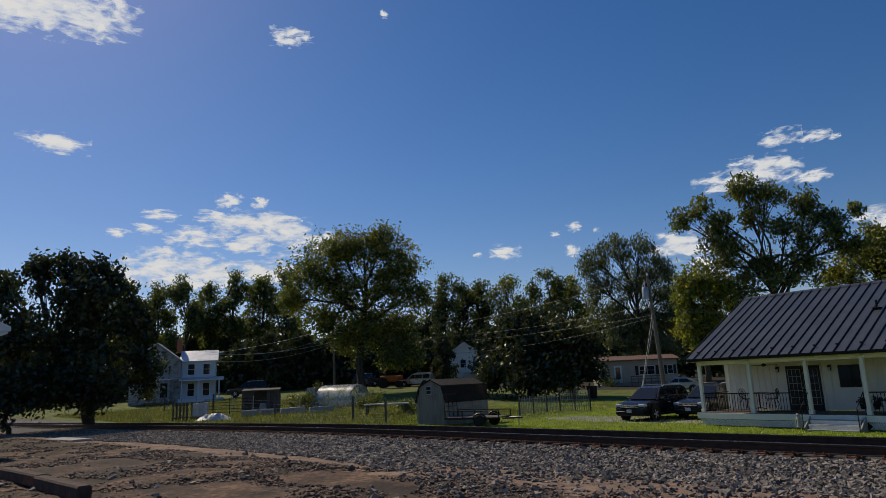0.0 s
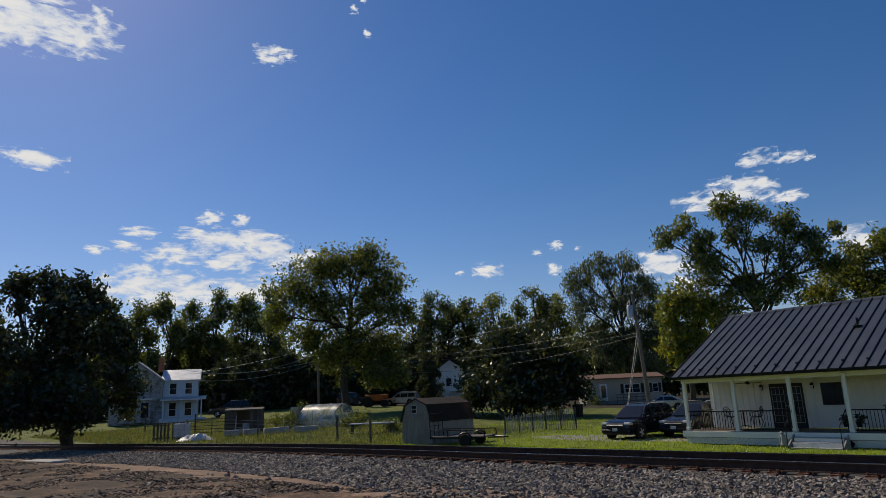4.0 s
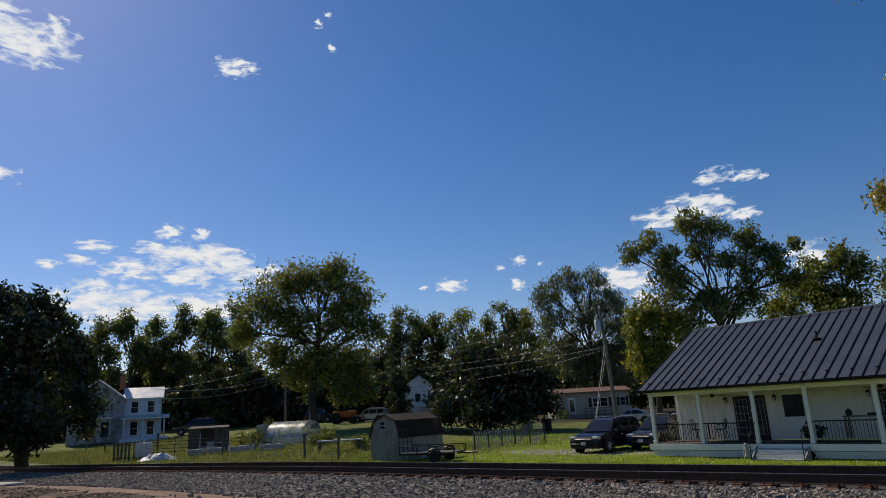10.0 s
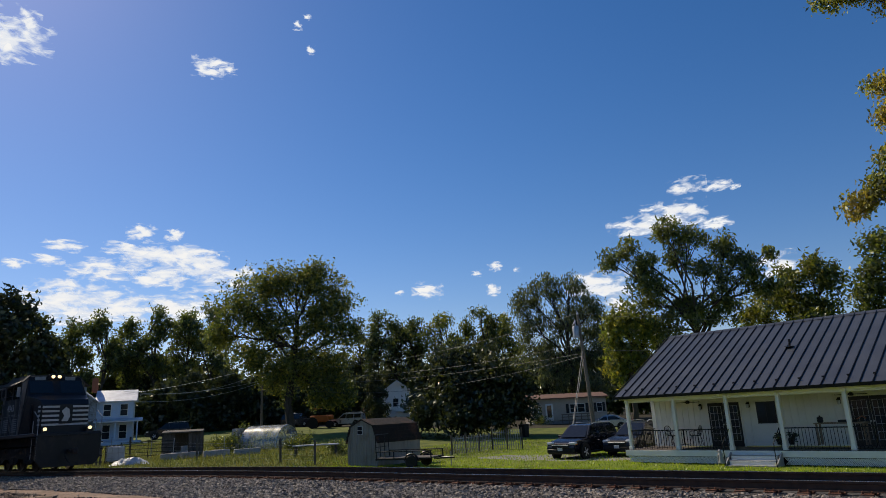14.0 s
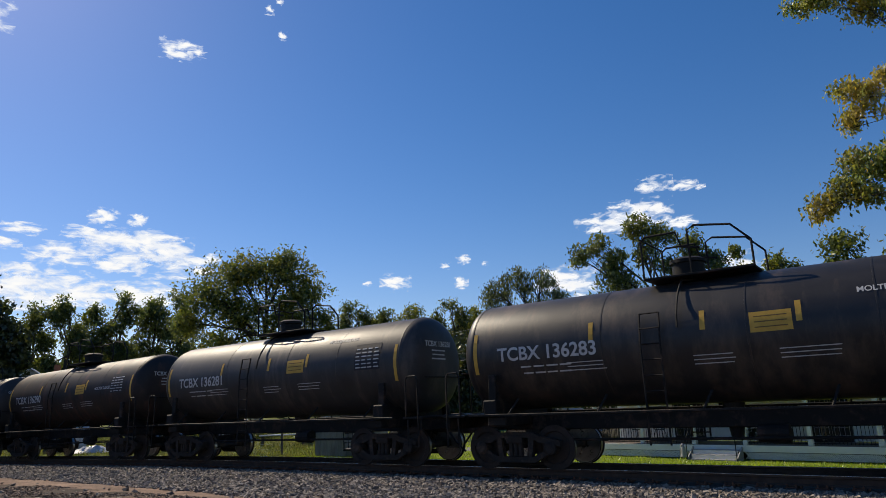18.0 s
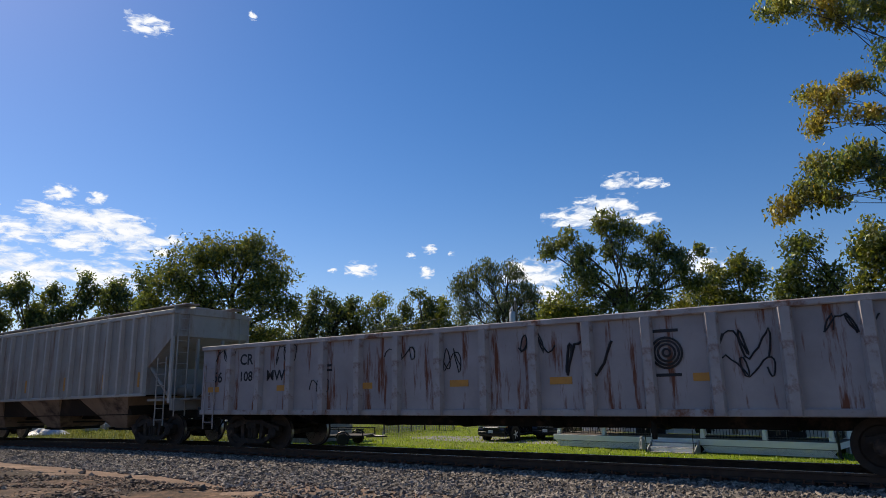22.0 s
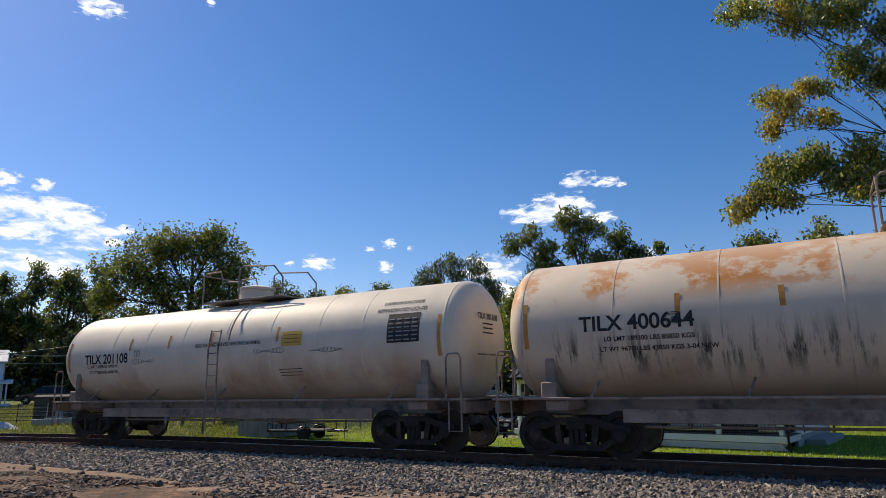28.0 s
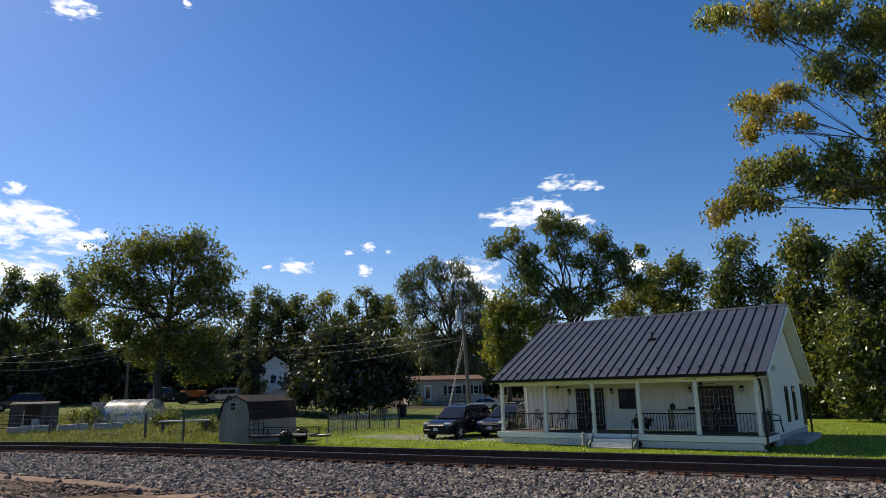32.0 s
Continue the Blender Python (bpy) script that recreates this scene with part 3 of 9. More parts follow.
# ---- farmhouse with porch ----
def make_house():
    hs = thing("house", (-1.371, 14.657, -0.158), "white board-and-batten cottage with a dark standing-seam metal roof and front porch", "house", turn=-8.85)
    W, B, L, R = 2.75, 10.3, -12.65, -0.45     # porch wall, back wall, left and right wall planes
    fl = 0.60
    wall = part("front_wall", S().box(((L + R) / 2, W + 0.08, (fl + 3.0) / 2 + 0.02), (R - L, 0.16, 3.0 - fl)), M["white_paint"], hs)
    batten = S().box((0, 0, 0), (0.045, 0.025, 2.38), 0.005).mesh("batten", M["white_paint"])
    openings = [(-9.65, -7.98), (-7.32, -6.4), (-3.55, -1.86)]
    x = L + 0.2
    while x < R - 0.1:
        if not any(a - 0.12 < x < b + 0.12 for a, b in openings):
            part("batten", batten, None, wall, m=pose(x, -0.013 + W, 1.80))
        x += 0.30
    left = part("left_wall", S().box((L + 0.08, (W + B) / 2 + 0.08, 1.75), (0.16, B - W - 0.16, 2.6)), M["white_paint"], hs)
    right = part("right_wall", S().prism([(W + 0.0, 0.45), (B, 0.45), (B, 2.62), (6.2, 6.0), (0.85, 3.12), (W, 3.12)], R - 0.16, R), M["white_paint"], hs, "smooth white gable wall")
    part("left_gable", S().prism([(0.85, 3.0), (B, 2.62), (6.2, 6.0)], L, L + 0.16), M["white_paint"], hs)
    part("back_wall", S().box(((L + R) / 2, B + 0.08, 1.55), (R - L, 0.16, 2.3)), M["white_paint"], hs)
    part("gable_trim", S().box((R + 0.012, (W + B) / 2, 2.72), (0.024, B - W + 0.1, 0.10), 0.004), M["white_paint"], right)
    part("gable_vent", S().box((R + 0.02, 6.2, 4.9), (0.04, 0.55, 0.5), 0.01), M["white_paint"], right)
    for y0 in (6.0, 7.7):
        wn_ = part("window", S().box((R + 0.015, y0, 1.68), (0.05, 0.62, 1.62), 0.01), M["dark_door"], right, "tall narrow black-framed window")
        part("pane", S().box((R + 0.042, y0, 1.68), (0.012, 0.5, 1.5)), M["glass"], wn_)
    dr = part("side_door", S().box((R + 0.02, 10.0, 1.55), (0.05, 0.7, 2.05), 0.01), M["dark_door"], right, "black side door")
    part("door_knob", S().tube([(R + 0.04, 9.75, 1.5), (R + 0.10, 9.75, 1.5)], [0.02, 0.035], 8), M["alloy"], dr)
    part("meter_box", S().box((R + 0.07, 3.6, 3.3), (0.12, 0.2, 0.25), 0.02), M["plate_pale"], right)
    part("side_step", S().box((R + 0.45, 6.3, 0.12), (0.8, 4.6, 0.28), 0.02), M["step_grey"], hs, "low grey side step")
    part("foundation", S().box((R - 0.05, (W + B) / 2, 0.22), (0.14, B - W, 0.48), 0.01), M["concrete"], hs)

    # roof: front and back slopes, seams, fascia
    front_e, ridge, back_e = (0.0, 3.12), (6.2, 6.33), (10.8, 2.62)
    x0, x1 = -12.93, 0.04
    for nm, (a, b) in (("front", (front_e, ridge)), ("back", (back_e, ridge))):
        d = Vector((b[0] - a[0], b[1] - a[1])).normalized()
        nrm = Vector((-d.y, d.x)) if d.x > 0 else Vector((d.y, -d.x))
        o = [(a[0], a[1]), (b[0], b[1]), (b[0] - nrm.x * 0.09, b[1] - nrm.y * 0.09 - 0.02), (a[0] - nrm.x * 0.09, a[1] - nrm.y * 0.09)]
        rf = part("roof_slope", S().prism(o, x0, x1), M["roof_metal"], hs, "dark grey standing-seam metal roof")
        seam_o = [(a[0] + nrm.x * k, a[1] + nrm.y * k) for k in (0.001,)] + [(b[0] + nrm.x * 0.001, b[1] + nrm.y * 0.001), (b[0] + nrm.x * 0.045, b[1] + nrm.y * 0.045), (a[0] + nrm.x * 0.045, a[1] + nrm.y * 0.045)]
        seam = S().prism(seam_o, -0.014, 0.014).mesh("seam", M["black_metal"])
        guard = S().box((0, a[0] + d.x * 0.5 + nrm.x * 0.09, a[1] + d.y * 0.5 + nrm.y * 0.09), (0.10, 0.05, 0.07), 0.01).mesh("snow_guard", M["black_metal"])
        for k in range(29):
            part("seam", seam, None, rf, m=pose(-0.36 - 0.4505 * k, 0, 0))
            if nm == "front" and k % 2:
                part("snow_guard", guard, None, rf, m=pose(-0.36 - 0.4505 * k, 0, 0))
    part("ridge_cap", S().prism([(6.0, 6.25), (6.2, 6.38), (6.4, 6.25), (6.2, 6.34)], x0, x1), M["roof_metal"], hs)
    part("gutter", S().prism([(-0.13, 2.99), (-0.01, 2.99), (-0.01, 3.12), (-0.15, 3.12)], x0, x1), M["black_metal"], hs, "black gutter along the eave")
    part("rake_board", S().prism([(0.02, 2.90), (6.2, 6.10), (10.78, 2.42), (10.78, 2.60), (6.2, 6.29), (0.02, 3.09)], x1 + 0.003, x1 + 0.045), M["white_paint"], hs, "white rake board")
    part("rake_board", S().prism([(0.02, 2.90), (6.2, 6.10), (10.78, 2.42), (10.78, 2.60), (6.2, 6.29), (0.02, 3.09)], x0 - 0.045, x0 - 0.003), M["white_paint"], hs)
    part("soffit", S().prism([(0.08, 2.92), (6.2, 6.09), (10.7, 2.45), (10.7, 2.41), (6.2, 6.04), (0.08, 2.88)], R + 0.004, x1 - 0.002), M["white_paint"], hs, "white boarded soffit under the roof edge")
    part("porch_ceiling", S().box(((L + R) / 2, 1.5, 2.97), (R - L + 0.3, 2.7, 0.04)), M["white_paint"], hs)
    part("porch_beam", S().box(((L + R) / 2, 0.48, 2.88), (R - L + 0.1, 0.16, 0.16), 0.01), M["white_paint"], hs)
    vent = part("vent_pipe", S().tube([(-5.65, 3.5, 4.85), (-5.65, 3.5, 5.28)], 0.045, 10), M["black_metal"], hs)
    part("flashing", S().box((-5.65, 3.45, 4.94), (0.36, 0.36, 0.03), 0.01, None), M["roof_metal"], vent)
    for x, y, xb in ((R + 0.18, 0.12, 0), (R + 0.16, 10.5, 0)):
        part("downspout", S().tube([(x - 0.1, y - 0.05, 3.0), (x - 0.02, y + 0.12, 2.75), (x, y + 0.15, 2.5), (x, y + 0.15, 0.12), (x + 0.12, y + 0.05, 0.05)], 0.05, 8), M["black_metal"], hs, "black downspout")

    # porch floor, skirt and lattice
    pf = part("porch_floor", S().box(((L + R) / 2, 1.55, fl - 0.05), (R - L + 0.3, 2.5, 0.06)), M["deck"], hs, "brown boarded porch floor")
    board = S().box((0, 0, 0), (R - L + 0.36, 0.118, 0.024), 0.004).mesh("floor_board", M["deck"])
    for k in range(20):
        part("floor_board", board, None, pf, m=pose((L + R) / 2, 0.32 + 0.124 * k, fl - 0.008))
    part("rim_board", S().box(((L + R) / 2, 0.27, fl - 0.13), (R - L + 0.34, 0.05, 0.26), 0.006), M["white_paint"], hs, "white rim board")
    part("rim_board", S().box((R + 0.14, 1.5, fl - 0.13), (0.05, 2.4, 0.26), 0.006), M["white_paint"], hs)
    for a, b in ((L - 0.1, -7.7), (-5.5, R + 0.12)):
        lat = S()
        x = a - 0.25
        while x < b:
            for sgn in (1, -1):
                p, q = ((x, 0.05), (x + 0.27, 0.32)) if sgn > 0 else ((x, 0.32), (x + 0.27, 0.05))
                if p[0] > a and q[0] < b:
                    dx, dz = q[0] - p[0], q[1] - p[1]
                    lat.box((0, 0, 0), (math.hypot(dx, dz), 0.010, 0.026), 0, pose((p[0] + q[0]) / 2, 0.285 + 0.011 * sgn, (p[1] + q[1]) / 2) @ Matrix.Rotation(-math.atan2(dz, dx), 4, "Y"))
            x += 0.062
        part("lattice", lat, M["white_paint"], hs, "white diagonal lattice skirt")
    # added black sheet that stands for the shade under the porch floor
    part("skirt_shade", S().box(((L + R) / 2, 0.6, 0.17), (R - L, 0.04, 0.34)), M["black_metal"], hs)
    post = S().box((0, 0, 1.165), (0.15, 0.15, 2.22), 0.012)
    post.box((0, 0, 0.09), (0.19, 0.19, 0.16), 0.012)
    post.box((0, 0, 2.26), (0.19, 0.19, 0.12), 0.012)
    post_me = post.mesh("porch_post", M["white_paint"])
    px = [-12.55, -10.09, -7.60, -5.40, -2.89, -0.50]
    for x in px:
        part("porch_post", post_me, None, hs, m=pose(x, 0.42, fl))
    # railings
    bal = S().box((0, 0, 0.45), (0.018, 0.018, 0.80)).mesh("baluster", M["black_metal"])

    def railing(a, b):
        a, b = Vector(a), Vector(b)
        d = b - a
        r = part("railing", S().tube([a + Vector((0, 0, 0.88)), b + Vector((0, 0, 0.88))], 0.025, 6), M["black_metal"], hs, "black metal porch railing")
        part("bottom_rail", S().tube([a + Vector((0, 0, 0.09)), b + Vector((0, 0, 0.09))], 0.018, 6), M["black_metal"], r)
        n = int(d.length / 0.125)
        for k in range(1, n):
            part("baluster", bal, None, r, m=Matrix.Translation(a + d * k / n))

    railing((px[0] + 0.08, 0.42, fl), (px[1] - 0.08, 0.42, fl))
    railing((px[1] + 0.08, 0.42, fl), (px[2] - 0.08, 0.42, fl))
    railing((px[3] + 0.08, 0.42, fl), (px[4] - 0.08, 0.42, fl))
    railing((px[4] + 0.08, 0.42, fl), (px[5] - 0.08, 0.42, fl))
    railing((px[5], 0.5, fl), (px[5], W - 0.05, fl))
    railing((px[0], 0.5, fl), (px[0], W - 0.05, fl))
    # steps with handrails
    for k in range(3):
        part("step", S().box((-6.58, 0.26 - 0.11 - 0.21 * k, fl - 0.19 * (k + 1) + 0.0), (1.95, 0.235, 0.05), 0.008), M["step_grey"], hs)
        part("riser", S().box((-6.58, 0.25 - 0.02 - 0.21 * k, fl - 0.19 * (k + 1) + 0.1), (1.9, 0.03, 0.15)), M["white_paint"], hs)
    for x in (-7.62, -5.52):
        part("stringer", S().prism([(0.26, 0.0), (-0.42, 0.0), (-0.42, 0.10), (0.26, 0.56)], x - 0.025, x + 0.025), M["step_grey"], hs)
        part("handrail", S().tube([(x, -0.42, 0.0), (x, -0.42, 0.92), (x, 0.36, 1.50), (x, 0.36, 0.62)], 0.02, 6), M["black_metal"], hs, "black metal stair handrail")

    # doors, window
    def french_door(x0_, x1_, nm):
        d = part(nm, S().box(((x0_ + x1_) / 2, W - 0.02, fl + 1.02), (x1_ - x0_ + 0.14, 0.05, 2.10), 0.008), M["white_paint"], hs, "black glazed french doors in a white frame")
        w = (x1_ - x0_) / 2 - 0.02
        for k in range(2):
            cx = x0_ + (x1_ - x0_) * (0.25 + 0.5 * k)
            leaf = part("door_leaf", S().box((cx, W - 0.055, fl + 1.0), (w, 0.045, 2.0), 0.006), M["dark_door"], d)
            for i in range(3):
                for j in range(5):
                    part("pane", S().box((cx + (i - 1) * w * 0.25, W - 0.081, fl + 0.42 + 0.315 * j), (w * 0.215, 0.012, 0.285)), M["glass"], leaf)
            for i in (-1.5, -0.5, 0.5, 1.5):
                part("glazing_bar", S().box((cx + i * w * 0.25, W - 0.087, fl + 1.05), (0.012, 0.012, 1.6)), M["plate_pale"], leaf)
            for j in range(6):
                part("glazing_bar", S().box((cx, W - 0.087, fl + 0.2625 + 0.315 * j), (w * 0.75, 0.012, 0.012)), M["plate_pale"], leaf)
            part("door_handle", S().tube([(cx + (0.5 - k) * w * 0.86, W - 0.08, fl + 1.0), (cx + (0.5 - k) * w * 0.86, W - 0.14, fl + 1.0)], 0.028, 8), M["alloy"], leaf)

    french_door(-9.58, -8.05, "front_door")
    french_door(-3.46, -1.94, "french_door")
    wf = part("window", S().box((-6.86, W - 0.02, 2.08), (1.0, 0.05, 1.10), 0.008), M["white_paint"], hs, "dark window in a white frame")
    part("sash", S().box((-6.86, W - 0.05, 2.08), (0.86, 0.04, 0.96), 0.006), M["dark_door"], wf)
    for k in (-1, 1):
        part("pane", S().box((-6.86 + 0.2 * k, W - 0.074, 2.08), (0.37, 0.012, 0.86)), M["glass"], wf)
    for x in (-9.94, -7.63, -3.81, -1.58):
        ln = part("wall_lantern", S().box((x, W - 0.04, 2.46), (0.11, 0.06, 0.26), 0.01), M["black_metal"], hs, "black wall lantern")
        part("lantern_glass", S().lathe([(0.05, 0), (0.07, 0.16), (0.072, 0.18)], 8, pose(x, W - 0.14, 2.30)), M["lamp_clear"], ln)
        part("lantern_cap", S().lathe([(0.09, 0), (0.02, 0.09)], 8, pose(x, W - 0.14, 2.49)), M["black_metal"], ln)
    for x in (-9.9, -2.95):
        fan = part("ceiling_fan", S().tube([(x, 1.4, 2.95), (x, 1.4, 2.76)], 0.015, 8), M["black_metal"], hs, "black porch ceiling fan")
        part("motor", S().lathe([(0.05, 0), (0.10, 0.04), (0.10, 0.1), (0.04, 0.14)], 14, pose(x, 1.4, 2.63)), M["black_metal"], fan, smooth=True)
        for k in range(4):
            part("blade", S().box((0.33, 0, 0), (0.48, 0.12, 0.012), 0.004, pose(x, 1.4, 2.69, 8, 0, 90 * k + 20)), M["black_metal"], fan)
    return hs, pose(-0.329, 13.455, 0, 0, 0, -10.91)


house, house_m = make_house()


def metal_chair(m, label):
    """A black cast-metal garden chair with a pierced round back."""
    c = tagged(new("garden_chair"), label, "chair", "porch chairs")
    c.matrix_world = m
    part("seat", S().lathe([(0.0, 0.43), (0.22, 0.43), (0.24, 0.445), (0.22, 0.46), (0.0, 0.46)], 16, Matrix()), M["black_metal"], c)
    for a, b in ((-1, -1), (1, -1), (-1, 1), (1, 1)):
        part("leg", S().tube([(0.15 * a, 0.15 * b, 0.44), (0.22 * a, 0.2 * b, 0.2), (0.2 * a, 0.22 * b, 0.0)], 0.014, 6), M["black_metal"], c)
    ring = S().tube([(0.22 * math.cos(t), 0.22 + 0.04 * math.sin(t), 0.68 + 0.22 * math.sin(t)) for t in np.linspace(0, 2 * math.pi, 17)], 0.014, 6)
    for k in range(-2, 3):
        ring.tube([(0.07 * k, 0.21, 0.46), (0.05 * k, 0.25, 0.88 - 0.02 * k * k)], 0.008, 5)
    part("backrest", ring, M["black_metal"], c)
    for a in (-1, 1):
        part("armrest", S().tube([(0.23 * a, 0.2, 0.7), (0.26 * a, 0.0, 0.66), (0.24 * a, -0.16, 0.64), (0.22 * a, -0.16, 0.44)], 0.012, 6), M["black_metal"], c)


for x, y, r in ((-11.9, 1.5, 80), (-10.7, 1.5, -80), (-9.15, 1.4, -60), (-1.25, 1.7, 100)):
    metal_chair(house_m @ pose(x, y, 0.606, 0, 0, r), "black ornate metal garden chair on the porch")
tb = thing("bistro_table", (0, 0, 0), "small round black metal bistro table on the porch", "table")
tb.matrix_world = house_m @ pose(-11.3, 1.5, 0.606)
part("tabletop", S().lathe([(0.0, 0.69), (0.38, 0.69), (0.40, 0.705), (0.38, 0.72), (0, 0.72)], 20, Matrix()), M["black_metal"], tb)
part("pedestal", S().tube([(0, 0, 0.03), (0, 0, 0.69)], 0.03, 8), M["black_metal"], tb)
for k in range(3):
    a = 2.1 * k
    part("foot", S().tube([(0, 0, 0.08), (0.28 * math.cos(a), 0.28 * math.sin(a), 0.015)], 0.016, 6), M["black_metal"], tb)
gt = thing("console_table", (0, 0, 0), "long weathered wooden side table on the porch", "table")
gt.matrix_world = house_m @ pose(-4.75, 2.1, 0.606)
part("tabletop", S().box((0, 0, 0.84), (1.9, 0.5, 0.05), 0.01), M["wood"], gt)
for a, b in ((-1, -1), (1, -1), (-1, 1), (1, 1)):
    part("leg", S().box((0.86 * a, 0.18 * b, 0.41), (0.07, 0.07, 0.82), 0.008), M["wood"], gt)
bx = thing("tool_tray", (0, 0, 0), "dark tray with a red-handled tool on the side table", "tray")
bx.matrix_world = house_m @ pose(-4.45, 2.1, 1.471)
part("tray", S().box((0, 0, 0.05), (0.7, 0.3, 0.09), 0.02), M["black_metal"], bx)
part("tool_handle", S().tube([(0.3, 0, 0.1), (0.5, 0, 0.22), (0.62, 0, 0.12)], 0.025, 6), M["red_wood"], bx)
pot = thing("black_pot", (0, 0, 0), "small black pot on the side table", "pot")
pot.matrix_world = house_m @ pose(-5.5, 2.1, 1.471)
part("body", S().lathe([(0.08, 0.0), (0.12, 0.05), (0.11, 0.2), (0.06, 0.24)], 14, Matrix()), M["black_metal"], pot, smooth=True)
part("knob", S().lathe([(0.02, 0.235), (0.03, 0.27), (0.0, 0.29)], 8, Matrix()), M["black_metal"], pot)


def leaf_quads(rng, centres, spread, per, size, droop=0.0, aspect=0.5):
    """Leaf blades (rhombs) about clump centres: vertices and faces."""
    c = np.repeat(centres, per, 0)
    n = len(c)
    c = c + rng.normal(0, 1, (n, 3)) * spread
    d = rng.normal(0, 1, (n, 3))
    d[:, 2] -= droop
    d /= np.linalg.norm(d, axis=1)[:, None]
    s = np.cross(d, rng.normal(0, 1, (n, 3)))
    s /= np.linalg.norm(s, axis=1)[:, None] + 1e-9
    k = (size * rng.uniform(0.6, 1.3, n))[:, None]
    fold = np.cross(d, s) * k * 0.12
    v = np.stack([c - d * k * 0.5, c + s * k * aspect * 0.5 + fold, c + d * k * 0.5, c - s * k * aspect * 0.5 + fold], 1).reshape(-1, 3)
    return v, np.arange(4 * n).reshape(n, 4)


def quick_mesh(name, v, f, material):
    me = bpy.data.meshes.new(name)
    f = np.asarray(f)
    me.vertices.add(len(v))
    me.vertices.foreach_set("co", np.asarray(v, np.float32).ravel())
    me.loops.add(f.size)
    me.loops.foreach_set("vertex_index", f.astype(np.int32).ravel())
    me.polygons.add(len(f))
    me.polygons.foreach_set("loop_start", np.arange(0, f.size, f.shape[1], dtype=np.int32))
    me.update(calc_edges=True)
    me.materials.append(material)
    return me


for x in (-7.30, -6.80):
    pl = thing("potted_plant", (0, 0, 0), "dark bushy potted plant beside the porch steps", "plant", "porch plants")
    pl.matrix_world = house_m @ pose(x, 2.2, 0.606)
    part("pot", S().lathe([(0.09, 0), (0.13, 0.2), (0.14, 0.21), (0.11, 0.19)], 12, Matrix()), M["black_metal"], pl)
    rng = np.random.default_rng(int(-x * 10))
    v, f = leaf_quads(rng, rng.normal(0, 1, (14, 3)) * (0.11, 0.11, 0.06) + (0, 0, 0.33), 0.05, 10, 0.13)
    part("foliage", quick_mesh("foliage", v, f, M["leaf_dark"]), None, pl)
dog = S()
dog.lathe([(0.10, 0.0), (0.13, 0.03), (0.12, 0.10), (0.09, 0.26), (0.10, 0.38), (0.06, 0.44)], 12, pose(0, 0, 0))
dog.lathe([(0.0, -0.02), (0.07, 0.0), (0.075, 0.08), (0.03, 0.14), (0.0, 0.15)], 12, pose(-0.03, 0, 0.42))
dog.box((-0.11, 0, 0.47), (0.10, 0.06, 0.06), 0.02)
dog.tube([(-0.09, -0.05, 0.36), (-0.12, -0.05, 0.0)], 0.03, 6).tube([(-0.09, 0.05, 0.36), (-0.12, 0.05, 0.0)], 0.03, 6)
whole("garden_statue", dog, M["concrete"], "small weathered grey garden statue beside the porch steps", "statue", m=house_m @ pose(-8.8, -0.1, 0.0), smooth=True)

# ---- freight train ----
K = 1.03               # metres per plan unit along the train
SPEED = 23.874         # metres a second, towards +x
TRAIN = []

M["tank_black"] = mat("tank_black", (0.026, 0.024, 0.024), (0.014, 0.013, 0.013), 1.6, 0.46, bump=0.05, spec=0.45, stain=(0.095, 0.068, 0.05), stain_scale=0.8, stain_at=(0.48, 0.70), stain_stretch=(1.6, 1, 0.5))
M["tank_brown"] = mat("tank_brown", (0.036, 0.026, 0.022), (0.018, 0.015, 0.014), 1.4, 0.55, bump=0.06, spec=0.3, stain=(0.105, 0.048, 0.031), stain_scale=0.8, stain_at=(0.50, 0.70), stain_stretch=(1.5, 1, 0.6))
M["tank_grey"] = mat("tank_grey", (0.052, 0.048, 0.046), (0.028, 0.026, 0.025), 1.3, 0.5, bump=0.06, spec=0.35, stain=(0.11, 0.088, 0.072), stain_scale=0.8, stain_at=(0.52, 0.72), stain_stretch=(2.2, 1, 0.4))
M["tank_gloss"] = mat("tank_gloss", (0.032, 0.036, 0.046), (0.022, 0.025, 0.032), 1.2, 0.26, 0.0, bump=0.02, spec=0.75, stain=(0.07, 0.055, 0.045), stain_scale=0.8, stain_at=(0.55, 0.75), stain_stretch=(2.0, 1, 0.5))
M["steel_black"] = mat("steel_black", (0.018, 0.017, 0.016), (0.010, 0.010, 0.010), 4, 0.7, 0.2, bump=0.15, stain=(0.07, 0.045, 0.033), stain_scale=2.5)
M["truck_iron"] = mat("truck_iron", (0.045, 0.036, 0.031), (0.020, 0.017, 0.015), 5, 0.8, 0.1, bump=0.25, stain=(0.115, 0.075, 0.052), stain_scale=2.5)
M["wheel_steel"] = mat("wheel_steel", (0.065, 0.048, 0.04), (0.03, 0.025, 0.022), 5, 0.7, 0.4, bump=0.1)
M["tread"] = mat("tread", (0.35, 0.34, 0.33), (0.22, 0.21, 0.2), 6, 0.3, 0.9, bump=0.0)
M["frame_tan"] = mat("frame_tan", (0.34, 0.27, 0.22), (0.20, 0.15, 0.12), 2.5, 0.7, stain=(0.09, 0.07, 0.06), stain_scale=1.6)
M["mark_white"] = mat("mark_white", (0.62, 0.61, 0.58), (0.45, 0.44, 0.42), 6, 0.6, bump=0.0)
M["mark_grey"] = mat("mark_grey", (0.33, 0.33, 0.33), (0.22, 0.22, 0.22), 6, 0.7, bump=0.0)
M["mark_black"] = mat("mark_black", (0.03, 0.03, 0.035), (0.02, 0.02, 0.022), 6, 0.6, bump=0.0)
